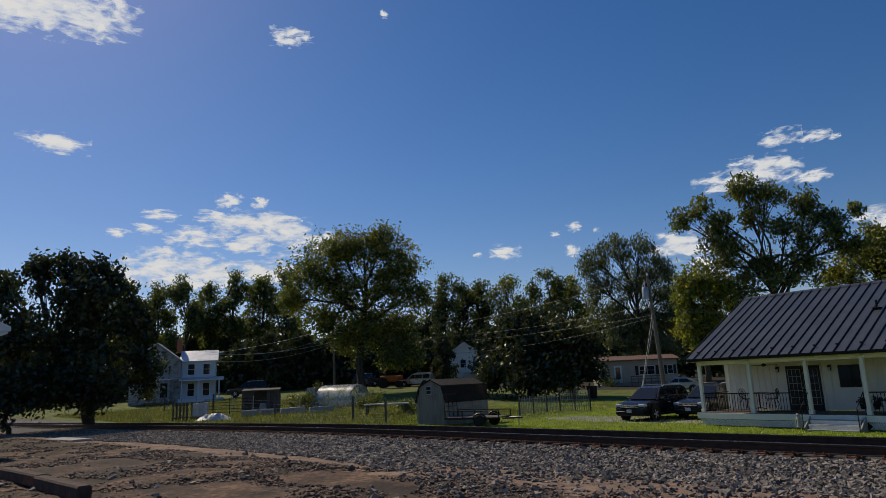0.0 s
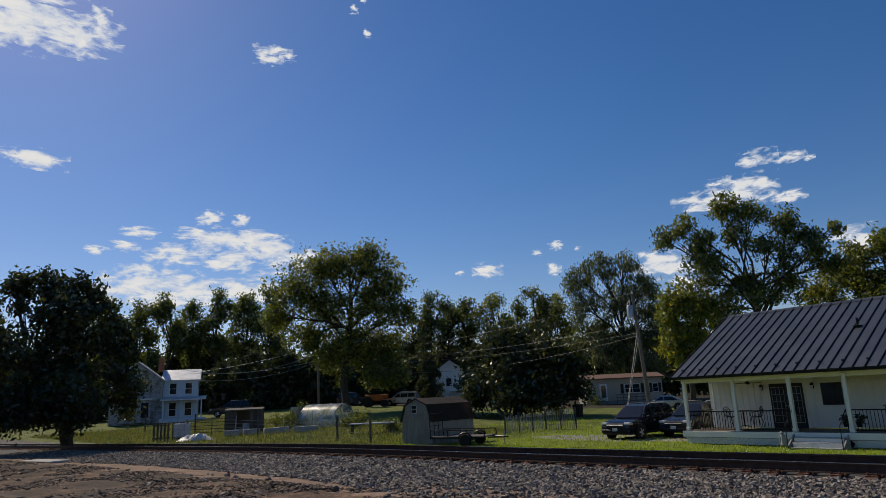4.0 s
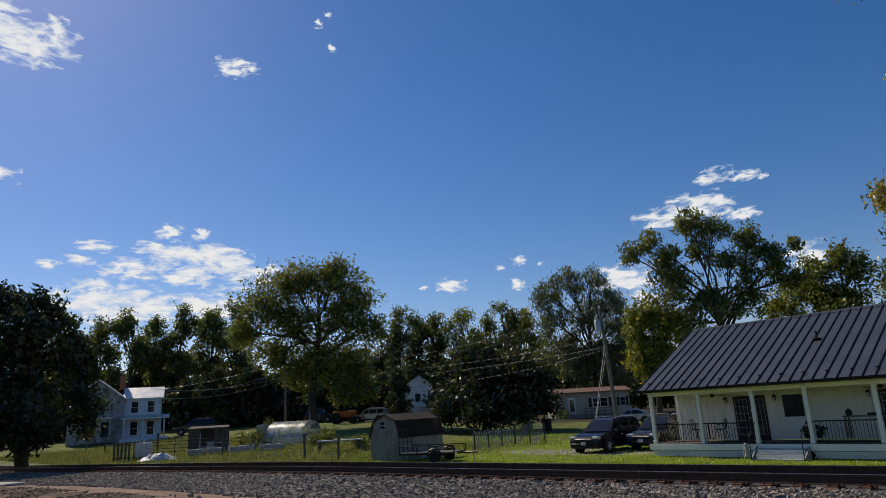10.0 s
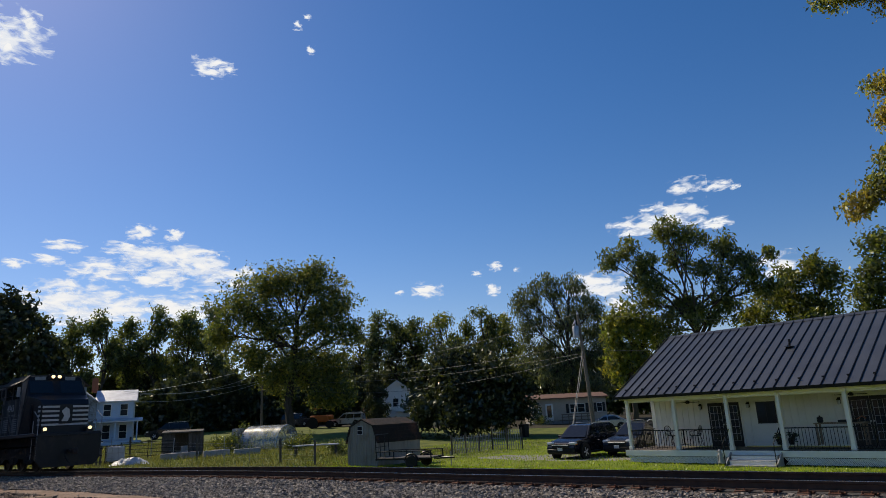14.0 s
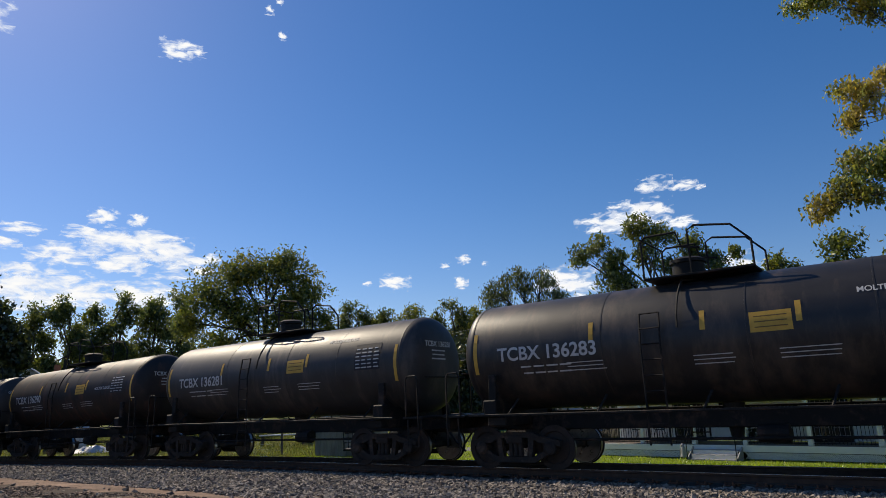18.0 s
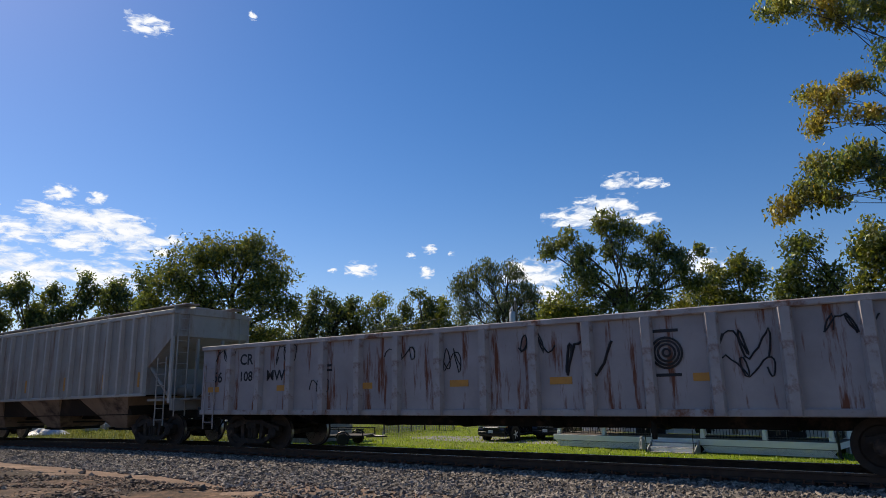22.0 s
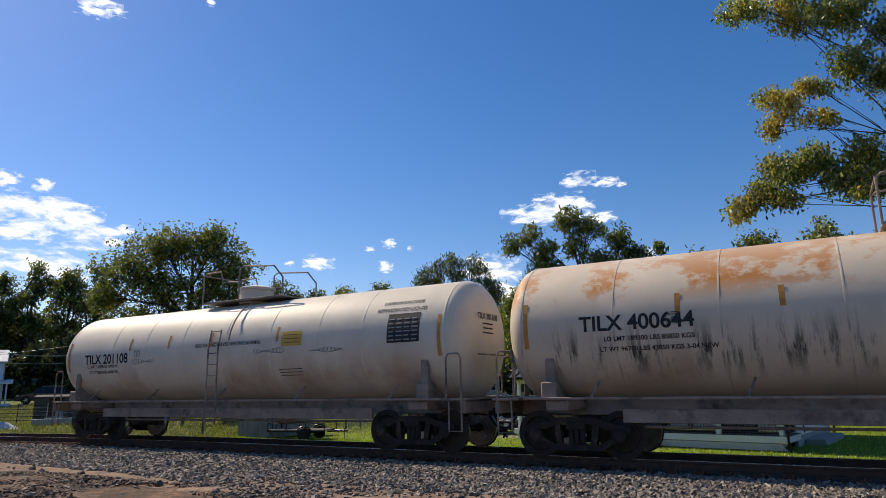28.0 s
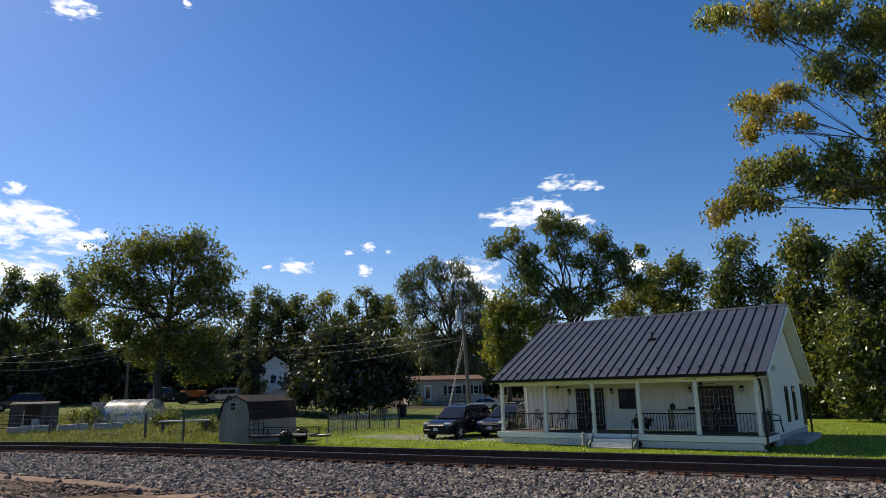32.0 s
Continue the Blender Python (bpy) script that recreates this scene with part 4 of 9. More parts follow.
M["mark_brown"] = mat("mark_brown", (0.20, 0.12, 0.04), (0.15, 0.09, 0.03), 6, 0.6, bump=0.0)
M["mark_yellow"] = mat("mark_yellow", (0.66, 0.40, 0.07), (0.52, 0.30, 0.05), 6, 0.5, bump=0.0)
M["mark_amber"] = mat("mark_amber", (0.55, 0.26, 0.05), (0.42, 0.2, 0.05), 6, 0.5, bump=0.0)
M["hopper_rust"] = mat("hopper_rust", (0.33, 0.24, 0.185), (0.13, 0.065, 0.044), 0.9, 0.8, bump=0.12, stain=(0.062, 0.021, 0.013), stain_scale=0.85, stain_at=(0.38, 0.54), stain_stretch=(2.2, 1, 0.45))
M["hopper_grey"] = mat("hopper_grey", (0.34, 0.315, 0.285), (0.25, 0.23, 0.205), 0.8, 0.6, bump=0.05, stain=(0.18, 0.10, 0.06), stain_scale=0.9, stain_at=(0.52, 0.70), stain_stretch=(2.4, 1, 0.4))
# Paler copy of hopper_grey: sunlight on the posts is put into the colour.
M["hopper_post"] = mat("hopper_post", (0.46, 0.43, 0.39), (0.34, 0.31, 0.27), 1.2, 0.6, bump=0.05, stain=(0.20, 0.11, 0.06), stain_scale=1.5, stain_at=(0.58, 0.72))
M["hopper_blue"] = mat("hopper_blue", (0.062, 0.115, 0.21), (0.04, 0.078, 0.15), 0.8, 0.55, bump=0.05, stain=(0.085, 0.045, 0.03), stain_scale=1.0, stain_at=(0.50, 0.60), stain_stretch=(2.6, 1, 0.22))
# Paler copy of hopper_blue, the sun on the posts painted in.
M["blue_post"] = mat("blue_post", (0.12, 0.20, 0.33), (0.075, 0.13, 0.23), 1.2, 0.5, bump=0.05, stain=(0.085, 0.045, 0.03), stain_scale=1.6, stain_at=(0.54, 0.66))
M["hopper_maroon"] = mat("hopper_maroon", (0.15, 0.070, 0.052), (0.085, 0.040, 0.032), 0.9, 0.65, bump=0.06, stain=(0.045, 0.024, 0.021), stain_scale=0.9, stain_at=(0.46, 0.64), stain_stretch=(2.4, 1, 0.4))
M["hopper_low"] = mat("hopper_low", (0.32, 0.23, 0.165), (0.20, 0.14, 0.10), 1.2, 0.8, bump=0.1, stain=(0.06, 0.042, 0.034), stain_scale=0.9, stain_at=(0.50, 0.64))
# Recessed sheets under the hopper body: their shade is put into this dark colour.
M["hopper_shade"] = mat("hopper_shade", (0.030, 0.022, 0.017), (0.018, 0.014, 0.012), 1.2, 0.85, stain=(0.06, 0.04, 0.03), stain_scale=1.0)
M["rust_post"] = mat("rust_post", (0.42, 0.30, 0.22), (0.22, 0.12, 0.08), 1.6, 0.85, stain=(0.08, 0.03, 0.02), stain_scale=1.4, stain_at=(0.50, 0.62))
M["gondola_paint"] = mat("gondola_paint", (0.37, 0.335, 0.33), (0.25, 0.225, 0.225), 0.9, 0.75, bump=0.10, stain=(0.15, 0.055, 0.03), stain_scale=1.3, stain_at=(0.53, 0.61), stain_stretch=(2.2, 1, 0.28))
M["gondola_rib"] = mat("gondola_rib", (0.40, 0.37, 0.36), (0.26, 0.23, 0.22), 1.5, 0.75, stain=(0.17, 0.08, 0.05), stain_scale=1.6, stain_at=(0.54, 0.66))
M["loco_black"] = mat("loco_black", (0.012, 0.012, 0.015), (0.007, 0.007, 0.009), 1.3, 0.42, bump=0.03, spec=0.3, stain=(0.036, 0.028, 0.024), stain_scale=0.9, stain_at=(0.5, 0.72), stain_stretch=(2.0, 1, 0.5))
# Pale vertical streaks paint in the sun glinting off the hood panels.
M["loco_worn"] = mat("loco_worn", (0.070, 0.062, 0.056), (0.022, 0.020, 0.019), 1.6, 0.45, bump=0.04, stretch=(2.4, 1, 0.4), spec=0.4, stain=(0.30, 0.25, 0.21), stain_scale=1.1, stain_at=(0.50, 0.68), stain_stretch=(3.0, 1, 0.25))
M["loco_stripe"] = mat("loco_stripe", (0.55, 0.54, 0.52), (0.42, 0.40, 0.38), 3, 0.6, bump=0.0)
M["loco_sill"] = mat("loco_sill", (0.17, 0.12, 0.095), (0.10, 0.075, 0.06), 2, 0.7)
M["headlight"] = glow_mat("headlight", (1.0, 0.66, 0.28), 3.0)
M["ditch_light"] = glow_mat("ditch_light", (1.0, 0.78, 0.42), 1.6)


def worn_tank(name, base, rust_at, streak_at):
    """Cream paint with orange rust patches high on the side and black runs along its lower half."""
    m, t, p = nodes_of(name)
    co = t.nodes.new("ShaderNodeTexCoord")
    sep = t.nodes.new("ShaderNodeSeparateXYZ")
    t.links.new(co.outputs["Object"], sep.inputs[0])
    col = ramp_node(t, noise_node(t, 0.9, 6).outputs[0], 0.3, 0.7, tuple(v * 0.82 for v in base), base).outputs[0]

    def band(lo, mid, hi):
        r = ramp_node(t, sep.outputs[2], lo / 5, mid / 5)
        s5 = t.nodes.new("ShaderNodeMath")
        s5.operation = "DIVIDE"
        s5.inputs[1].default_value = 5.0
        t.links.new(sep.outputs[2], s5.inputs[0])
        t.links.new(s5.outputs[0], r.inputs[0])
        e = r.color_ramp.elements.new(min(0.99, hi / 5))
        e.color = (0, 0, 0, 1)
        return r.outputs[0]

    def both(a, b):
        n = t.nodes.new("ShaderNodeMath")
        n.operation = "MULTIPLY"
        t.links.new(a, n.inputs[0])
        t.links.new(b, n.inputs[1])
        return n.outputs[0]
    dust = ramp_node(t, noise_node(t, 0.5, 5, (1.0, 1, 0.5)).outputs[0], 0.5, 0.72).outputs[0]
    col = mixed(t, both(dust, band(1.2, 1.7, 2.9)), col, (0.34, 0.21, 0.13))
    rust = ramp_node(t, noise_node(t, 0.75, 8, (0.8, 1, 1.1), rough=0.7).outputs[0], *rust_at).outputs[0]
    col = mixed(t, both(rust, band(3.0, 3.4, 4.6)), col, (0.50, 0.20, 0.045))
    runs = ramp_node(t, noise_node(t, 1.1, 8, (4.0, 1, 0.45), rough=0.7).outputs[0], *streak_at).outputs[0]
    col = mixed(t, both(runs, band(1.5, 2.05, 2.75)), col, (0.045, 0.038, 0.034))
    t.links.new(col, p.inputs["Base Color"])
    p.inputs["Roughness"].default_value = 0.55
    p.inputs["Specular IOR Level"].default_value = 0.3
    return m


M["tank_rusty"] = worn_tank("tank_rusty", (0.68, 0.57, 0.44), (0.50, 0.57), (0.50, 0.60))
M["tank_white"] = worn_tank("tank_white", (0.74, 0.65, 0.52), (0.68, 0.8), (0.66, 0.8))


def lay_x(x, y, z):
    """Turns a lathe's axis along x."""
    return pose(x, y, z, 0, 90, 0)


def wheel_meshes():
    w = S().lathe([(0.0, -0.02), (0.10, -0.05), (0.12, 0.02), (0.34, 0.035), (0.37, -0.04), (0.457, -0.045), (0.457, 0.055), (0.485, 0.075), (0.485, 0.095), (0.36, 0.095), (0.33, 0.06), (0.12, 0.06), (0.1, 0.09), (0.0, 0.09)], 28, Matrix())
    rim = S().lathe([(0.4585, -0.044), (0.4585, 0.050)], 28, Matrix())
    me, rm = w.mesh("wheel", M["wheel_steel"], True), rim.mesh("tread", M["tread"], True)
    side = S()
    out = [(-1.13, 0.42), (-1.13, 0.60), (-0.62, 0.70), (-0.42, 0.79), (0.42, 0.79), (0.62, 0.70), (1.13, 0.60), (1.13, 0.42), (0.95, 0.40), (0.50, 0.17), (-0.50, 0.17), (-0.95, 0.40)]
    top = [(-1.13, 0.50), (-1.13, 0.62), (-0.62, 0.72), (-0.42, 0.80), (0.42, 0.80), (0.62, 0.72), (1.13, 0.62), (1.13, 0.50), (0.6, 0.58), (0.4, 0.68), (-0.4, 0.68), (-0.6, 0.58)]
    side.prism(top, -0.075, 0.075, "y")
    side.prism([(-0.98, 0.40), (-0.50, 0.15), (0.50, 0.15), (0.98, 0.40), (0.92, 0.50), (0.46, 0.27), (-0.46, 0.27), (-0.92, 0.50)], -0.07, 0.07, "y")
    for k in (-1, 1):
        side.prism([(0.30 * k, 0.24), (0.42 * k, 0.24), (0.50 * k, 0.72), (0.36 * k, 0.72)], -0.065, 0.065, "y")
        side.lathe([(0.15, -0.12), (0.15, 0.10), (0.10, 0.13), (0.0, 0.13)], 14, pose(0.889 * k, 0, 0.457, 90))
        for j in (-1, 0, 1):
            side.lathe([(0.055, 0), (0.055, 0.30)], 8, pose(0.12 * j, 0.02 * k, 0.28))
    side.box((0, -0.0, 0.64), (0.42, 0.22, 0.16), 0.02)
    sf = side.mesh("side_frame", M["truck_iron"], False)
    bol = S().box((0, 0, 0.62), (0.34, 2.0, 0.26), 0.03).box((0, 0, 0.8), (0.4, 0.4, 0.14), 0.02)
    for k in (-1, 1):
        bol.box((0.36 * k, 0, 0.45), (0.10, 1.9, 0.14), 0.01)
    bl = bol.mesh("bolster", M["truck_iron"])
    ax = S().tube([(0, -0.86, 0), (0, 0.86, 0)], 0.08, 10).mesh("axle", M["truck_iron"], True)
    return me, rm, sf, bl, ax


WHEEL, TREAD, SIDE, BOLSTER, AXLE = wheel_meshes()


def truck(parent, x, axles=(-0.889, 0.889)):
    t = part("truck", BOLSTER, None, parent, "dark cast-iron wheel truck", m=pose(x, 0, 0))
    for y, r in ((-0.99, 0), (0.99, 180)):
        part("side_frame", SIDE, None, t, m=pose(0, y, 0, 0, 0, r))
    for a in axles:
        part("axle", AXLE, None, t, m=pose(a, 0, 0.457))
        for y, r in ((-0.72, 90), (0.72, -90)):
            part("wheel", WHEEL, None, t, m=pose(a, y, 0.457, r))
            part("tread", TREAD, None, t, m=pose(a, y, 0.457, r))


def coupler(parent, x, k):
    part("coupler", S().box((x - 0.45 * k, 0, 0.87), (0.9, 0.16, 0.18), 0.03).box((x - 0.03 * k, 0.04, 0.87), (0.26, 0.26, 0.27), 0.06), M["truck_iron"], parent)
    hose = [(x - 0.35 * k, -0.3, 0.78), (x - 0.1 * k, -0.3, 0.5), (x + 0.05 * k, -0.18, 0.3)]
    part("air_hose", S().tube(hose, 0.025, 6), M["black_metal"], parent)


def car_base(name, b0, b1, label, category):
    c = tagged(new(name), label, category, "freight train cars")
    x = K * ((b0 + b1) / 2 - 509.93)
    c.matrix_world = pose(x, 0, RAIL)
    TRAIN.append((c, x))
    return c, K * (b0 - b1)


def ladder(parent, p, q, w, along, mat_, n, label=""):
    """Two rails from p to q with n rungs; along: direction across."""
    p, q, a = Vector(p), Vector(q), Vector(along) * w / 2
    r = part("ladder", S().tube([p - a, q - a], 0.022, 6).tube([p + a, q + a], 0.022, 6), mat_, parent, label)
    for k in range(n):
        s = p.lerp(q, (k + 0.5) / n)
        part("rung", S().tube([s - a, s + a], 0.014, 5), mat_, r)


def tank_car(b0, b1, label, R, zc, hs, shell, iron, mark, ink, number, seams, extras):
    """A tank car: R shell radius, zc its axis, hs half the length of the shell between the head seams."""
    c, L = car_base("tank_car", b0, b1, label, "tank car")
    hd = 0.36 * R
    arc = [(R * abs(math.cos(t)) ** 0.62, hd * math.sin(t)) for t in np.linspace(0, math.pi / 2, 11)]
    prof = [(r, -hs - d) for r, d in arc[::-1]] + [(r, hs + d) for r, d in arc]
    sh = part("shell", S().lathe(prof, 56, lay_x(0, 0, zc)), shell, c, smooth=True)
    ring = S().lathe([(R - 0.01, -0.02), (R + 0.006, -0.014), (R + 0.006, 0.014), (R - 0.01, 0.02)], 56, lay_x(0, 0, zc)).mesh("weld_seam", shell, True)
    for s in list(seams) + [-hs, hs]:
        part("weld_seam", ring, None, sh, m=pose(s, 0, 0))

    def skin(x0, x1, z0, z1, off=0.008, n=6):
        g = S()
        zs = np.linspace(z0, z1, n)
        vs = [(x, -math.sqrt(max(0.001, (R + off) ** 2 - (z - zc) ** 2)), z) for z in zs for x in (x0, x1)]
        return g.add(vs, [(2 * k, 2 * k + 1, 2 * k + 3, 2 * k + 2) for k in range(n - 1)])

    def on(x, z, off=0.006):
        a = math.asin(max(-0.98, min(0.98, (z - zc) / R)))
        return pose(x, -(R + off) * math.cos(a), zc + (R + off) * math.sin(a), 90 - math.degrees(a))

    # frame, running boards and supports
    part("centre_sill", S().box((0, 0, 0.99), (L - 0.9, 0.42, 0.34), 0.02), iron, c)
    if hs > 5.6:
        part("side_sill", S().box((0, -1.32, 0.86), (2 * hs * 0.72, 0.06, 0.26), 0.01), iron, c)
    for k in (-1, 1):
        part("saddle", S().prism([(-1.25, 1.15), (1.25, 1.15), (1.3, zc - R * 0.62), (0.85, zc - R * 0.86), (-0.85, zc - R * 0.86), (-1.3, zc - R * 0.62)], k * (hs - 0.55) - 0.06, k * (hs - 0.55) + 0.3 - 0.24), iron, c)
        part("bolster_beam", S().box((k * (hs - 0.7), 0, 1.06), (0.5, 2.9, 0.22), 0.03), iron, c)
        part("end_platform", S().box((k * (L / 2 - 0.62), 0, 1.19), (0.62, 2.95, 0.05), 0.006), iron, c)
        part("end_sill", S().box((k * (L / 2 - 0.42), 0, 1.02), (0.12, 2.9, 0.26), 0.015), iron, c)
        coupler(c, k * L / 2, k)
        for y in (-1.48, 1.48):
            x = k * (L / 2 - 0.46)
            part("handrail", S().tube([(x - k * 0.36, y, 1.2), (x - k * 0.36, y, 2.1), (x - k * 0.30, y, 2.2), (x - k * 0.04, y, 2.2), (x + k * 0.02, y, 2.1), (x + k * 0.02, y, 0.55)], 0.022, 6), mark if extras.get("pale_rails") else iron, c)
            part("stirrup", S().tube([(x - k * 0.3, y, 1.15), (x - k * 0.3, y, 0.5), (x + k * 0.02, y, 0.5), (x + k * 0.02, y, 1.15)], 0.02, 6), iron, c)
            part("bearing_pad", S().box((k * (hs - 0.55), y * 0.93, 1.36), (0.34, 0.24, 0.36), 0.03).box((k * (hs - 0.55), y * 0.88, 1.80), (0.2, 0.10, 0.6), 0.02), iron, c)
        part("brake_wheel" if k < 0 else "end_rail", S().tube([(k * (hs + hd + 0.12), -0.9, 2.2), (k * (hs + hd + 0.12), 0.9, 2.2)], 0.02, 6), iron, c)
        truck(c, k * (L / 2 - 2.0))
    for y in (-1.52, 1.52):
        part("running_board", S().box((0, y - 0.0, 1.20), (2 * hs, 0.09, 0.055), 0.012), extras.get("board", iron), c)
        for x in np.linspace(-hs * 0.8, hs * 0.8, 5):
            part("bracket", S().tube([(x, y, 1.2), (x + 0.12, y * 0.80, 1.55)], 0.025, 5), iron, c)
    # centre ladder up the side to the platform
    lx = extras.get("ladder", -0.9)
    for sgn in (-1, 1):
        pts = []
        for z in (0.55, 1.25, zc - 0.4, zc, zc + 0.55):
            rr = R + 0.13
            y = -math.sqrt(max(0.02, rr * rr - (z - zc) ** 2)) if z >= zc else -(R + 0.13)
            pts.append((lx, sgn * -y, z))
        lm = extras.get("ladder_mat", iron)
        lad = part("ladder", S().tube([Vector(p) + Vector((-0.2, 0, 0)) for p in pts], 0.022, 6).tube([Vector(p) + Vector((0.2, 0, 0)) for p in pts], 0.022, 6), lm, c)
        for k in range(11):
            z = 0.65 + 0.31 * k
            if z > zc + 0.55:
                break
            rr = R + 0.13
            y = sgn * (math.sqrt(rr * rr - (z - zc) ** 2) if z > zc else rr)
            part("rung", S().tube([(lx - 0.2, y, z), (lx + 0.2, y, z)], 0.015, 5), lm, lad)
        # curved grab rail to the top
        gp = [(lx + 0.55, sgn * (R + 0.1) * math.cos(t), zc + (R + 0.1) * math.sin(t)) for t in np.linspace(0.15, 1.15, 6)]
        part("grab_rail", S().tube(gp, 0.022, 6), lm, c)
    # top platform, railing, manway
    zt = zc + R + 0.03
    half, dome_r = extras.get("platform", 1.1), extras.get("dome_size", 1.0)
    pl = part("platform", S().box((0, 0, zt + 0.02), (2 * half, 1.5, 0.05), 0.008), iron, c, "grating platform on top of the tank", m=pose(extras.get("centre", 0.0), 0, 0))
    for y in (-0.72, 0.72):
        part("railing", S().tube([(-half, y, zt), (-half, y, zt + 0.86), (-half + 0.1, y, zt + 0.95), (-half + 0.75, y, zt + 0.95), (-half + 0.85, y, zt + 0.62), (half * 0.1, y, zt + 0.55)], 0.024, 6), lm, pl)
        part("railing", S().tube([(-0.1, y, zt), (-0.1, y, zt + 0.95), (0.05, y, zt + 1.03), (half - 0.35, y, zt + 0.92), (half, y, zt + 0.55), (half, y, zt)], 0.024, 6), lm, pl)
    part("railing", S().tube([(-half, -0.72, zt + 0.9), (-half, 0.72, zt + 0.9)], 0.022, 6), lm, pl)
    part("manway", S().lathe([(w * dome_r, h) for w, h in ((0.34, -0.05), (0.34, 0.36), (0.38, 0.37), (0.38, 0.44), (0.25, 0.50), (0.0, 0.52))], 22, pose(extras.get("centre", 0.0) + extras.get("dome", -0.35), 0, zt)), extras.get("dome_mat", iron), c, "round manway dome", smooth=True)
    part("outlet", S().tube([(0.2, 0, zc - R + 0.05), (0.2, 0, 0.62)], [0.22, 0.12], 12), iron, c)
    part("brake_cylinder", S().lathe([(0.0, -0.3), (0.16, -0.3), (0.18, 0.25), (0.0, 0.3)], 12, lay_x(extras.get("ladder", -0.9) + 1.9, -0.55, 0.72)), iron, c)
    part("brake_rod", S().tube([(-hs * 0.8, -0.75, 0.62), (hs * 0.8, -0.75, 0.66)], 0.03, 6), iron, c)
    # markings
    nx = -hs + extras.get("mark_x", 1.95)
    lettering(number, extras.get("mark_size", 0.42), mark, c, on(nx, zc + extras.get("mark_z", -0.05)), bend=R)
    for k in (-1, 1):
        head = pose(k * (hs + hd + 0.006), -0.12, zc + 0.50, 90, 0, 90 * k)
        lettering(number, 0.20, mark, c, head)
        for j in range(3):
            part("data_line", S().box((k * (hs + hd + 0.006), -0.12, zc + 0.33 - 0.11 * j), (0.004, 0.62 - 0.12 * hash01(number, k, j), 0.035)), mark, c)
    for row, (w, dz) in enumerate(() if extras.get("plain") else ((1.3, -0.34), (1.2, -0.48))):
        for j in range(4):
            part("data_line", skin(nx - w / 2 + j * w / 4, nx - w / 2 + j * w / 4 + w / 4 * (0.7 + 0.25 * hash01(number, row, j)), zc + dz - 0.016, zc + dz + 0.016, 0.01, 2), mark, c)
    for k in (-1, 1):
        part("reflector", skin(k * (hs - 0.10) - 0.05, k * (hs - 0.10) + 0.05, zc - 0.45, zc + 0.50), extras.get("strip", M["mark_yellow"]), c)
    for f in extras.get("reflect", (-0.42, 0.02, 0.34)):
        part("reflector", skin(hs * f - 0.05, hs * f + 0.05, zc + 0.12, zc + 0.5, n=4), extras.get("strip", M["mark_yellow"]), c)
    px = hs - 1.05
    if extras.get("panel", True):
        pan = part("data_panel", skin(px - 0.5, px + 0.42, zc - 0.1, zc + 0.6, 0.008), extras.get("panel_mat", M["mark_grey"]), c, "stencilled data panel")
        for j in range(6):
            for i in range(4):
                part("panel_line", skin(px - 0.46 + 0.22 * i, px - 0.46 + 0.22 * i + 0.12 + 0.07 * hash01(number, j, i), zc - 0.05 + 0.1 * j, zc - 0.02 + 0.1 * j, 0.014, 2), extras.get("panel_ink", M["mark_black"]), pan)
    plx = hs * extras.get("placard", 0.25)
    pc = part("placard", skin(plx - 0.36, plx + 0.36, zc - 0.02, zc + 0.36), extras.get("placard_mat", M["mark_yellow"]), c, "small warning placard")
    for j in range(3):
        part("placard_line", skin(plx - 0.28, plx + 0.28, zc + 0.06 + 0.10 * j, zc + 0.08 + 0.10 * j, 0.013, 2), M["mark_brown"], pc)
    if "plate" in extras:
        x = extras["plate"]
        lettering("PLATE", 0.06, mark, c, on(x, zc + 0.09), bend=R)
        lettering("C", 0.12, mark, c, on(x, zc), bend=R)
        for u0, u1, w0, w1 in ((-0.13, 0.13, 0.130, 0.142), (-0.13, 0.13, -0.082, -0.07), (-0.13, -0.118, -0.082, 0.142), (0.118, 0.13, -0.082, 0.142)):
            part("plate_line", skin(x + u0, x + u1, zc + w0, zc + w1, 0.01, 2), mark, c)
    for text, x, z, size in extras.get("words", ()):
        lettering(text, size, ink, c, on(x, z), bend=R)
    for i, (x, z, w) in enumerate(extras.get("lines", ((-hs * 0.45, zc - 0.32, 0.9), (hs * 0.05, zc - 0.36, 0.8), (hs * 0.36, zc - 0.34, 1.0)))):
        for j in range(3):
            part("data_line", skin(x - w / 2, x + w / 2 * (0.6 + 0.5 * hash01(number, i, j)), z - 0.08 * j - 0.009, z - 0.08 * j + 0.009, 0.01, 2), mark, c)
    for i, (x, z, r) in enumerate(extras.get("scrawl", ())):
        rng = random.Random(i + 5)
        pts = []
        for k in range(120):
            t = k / 119
            swell = 0.55 + 0.45 * math.sin(7 * t + 2 * i)
            xx, zz = x + (t - 0.5) * 1.0 + 0.10 * math.cos(52 * t + i), z + r * 0.62 * swell * math.sin(52 * t + i) * rng.uniform(0.85, 1)
            pts.append((xx, -math.sqrt(max(0.01, (R + 0.004) ** 2 - (zz - zc) ** 2)), zz))
        part("scrawl", S().tube(pts, 0.007, 4), extras.get("scrawl_mat", M["mark_black"]), c, "looped spray-paint scrawl")
    return c


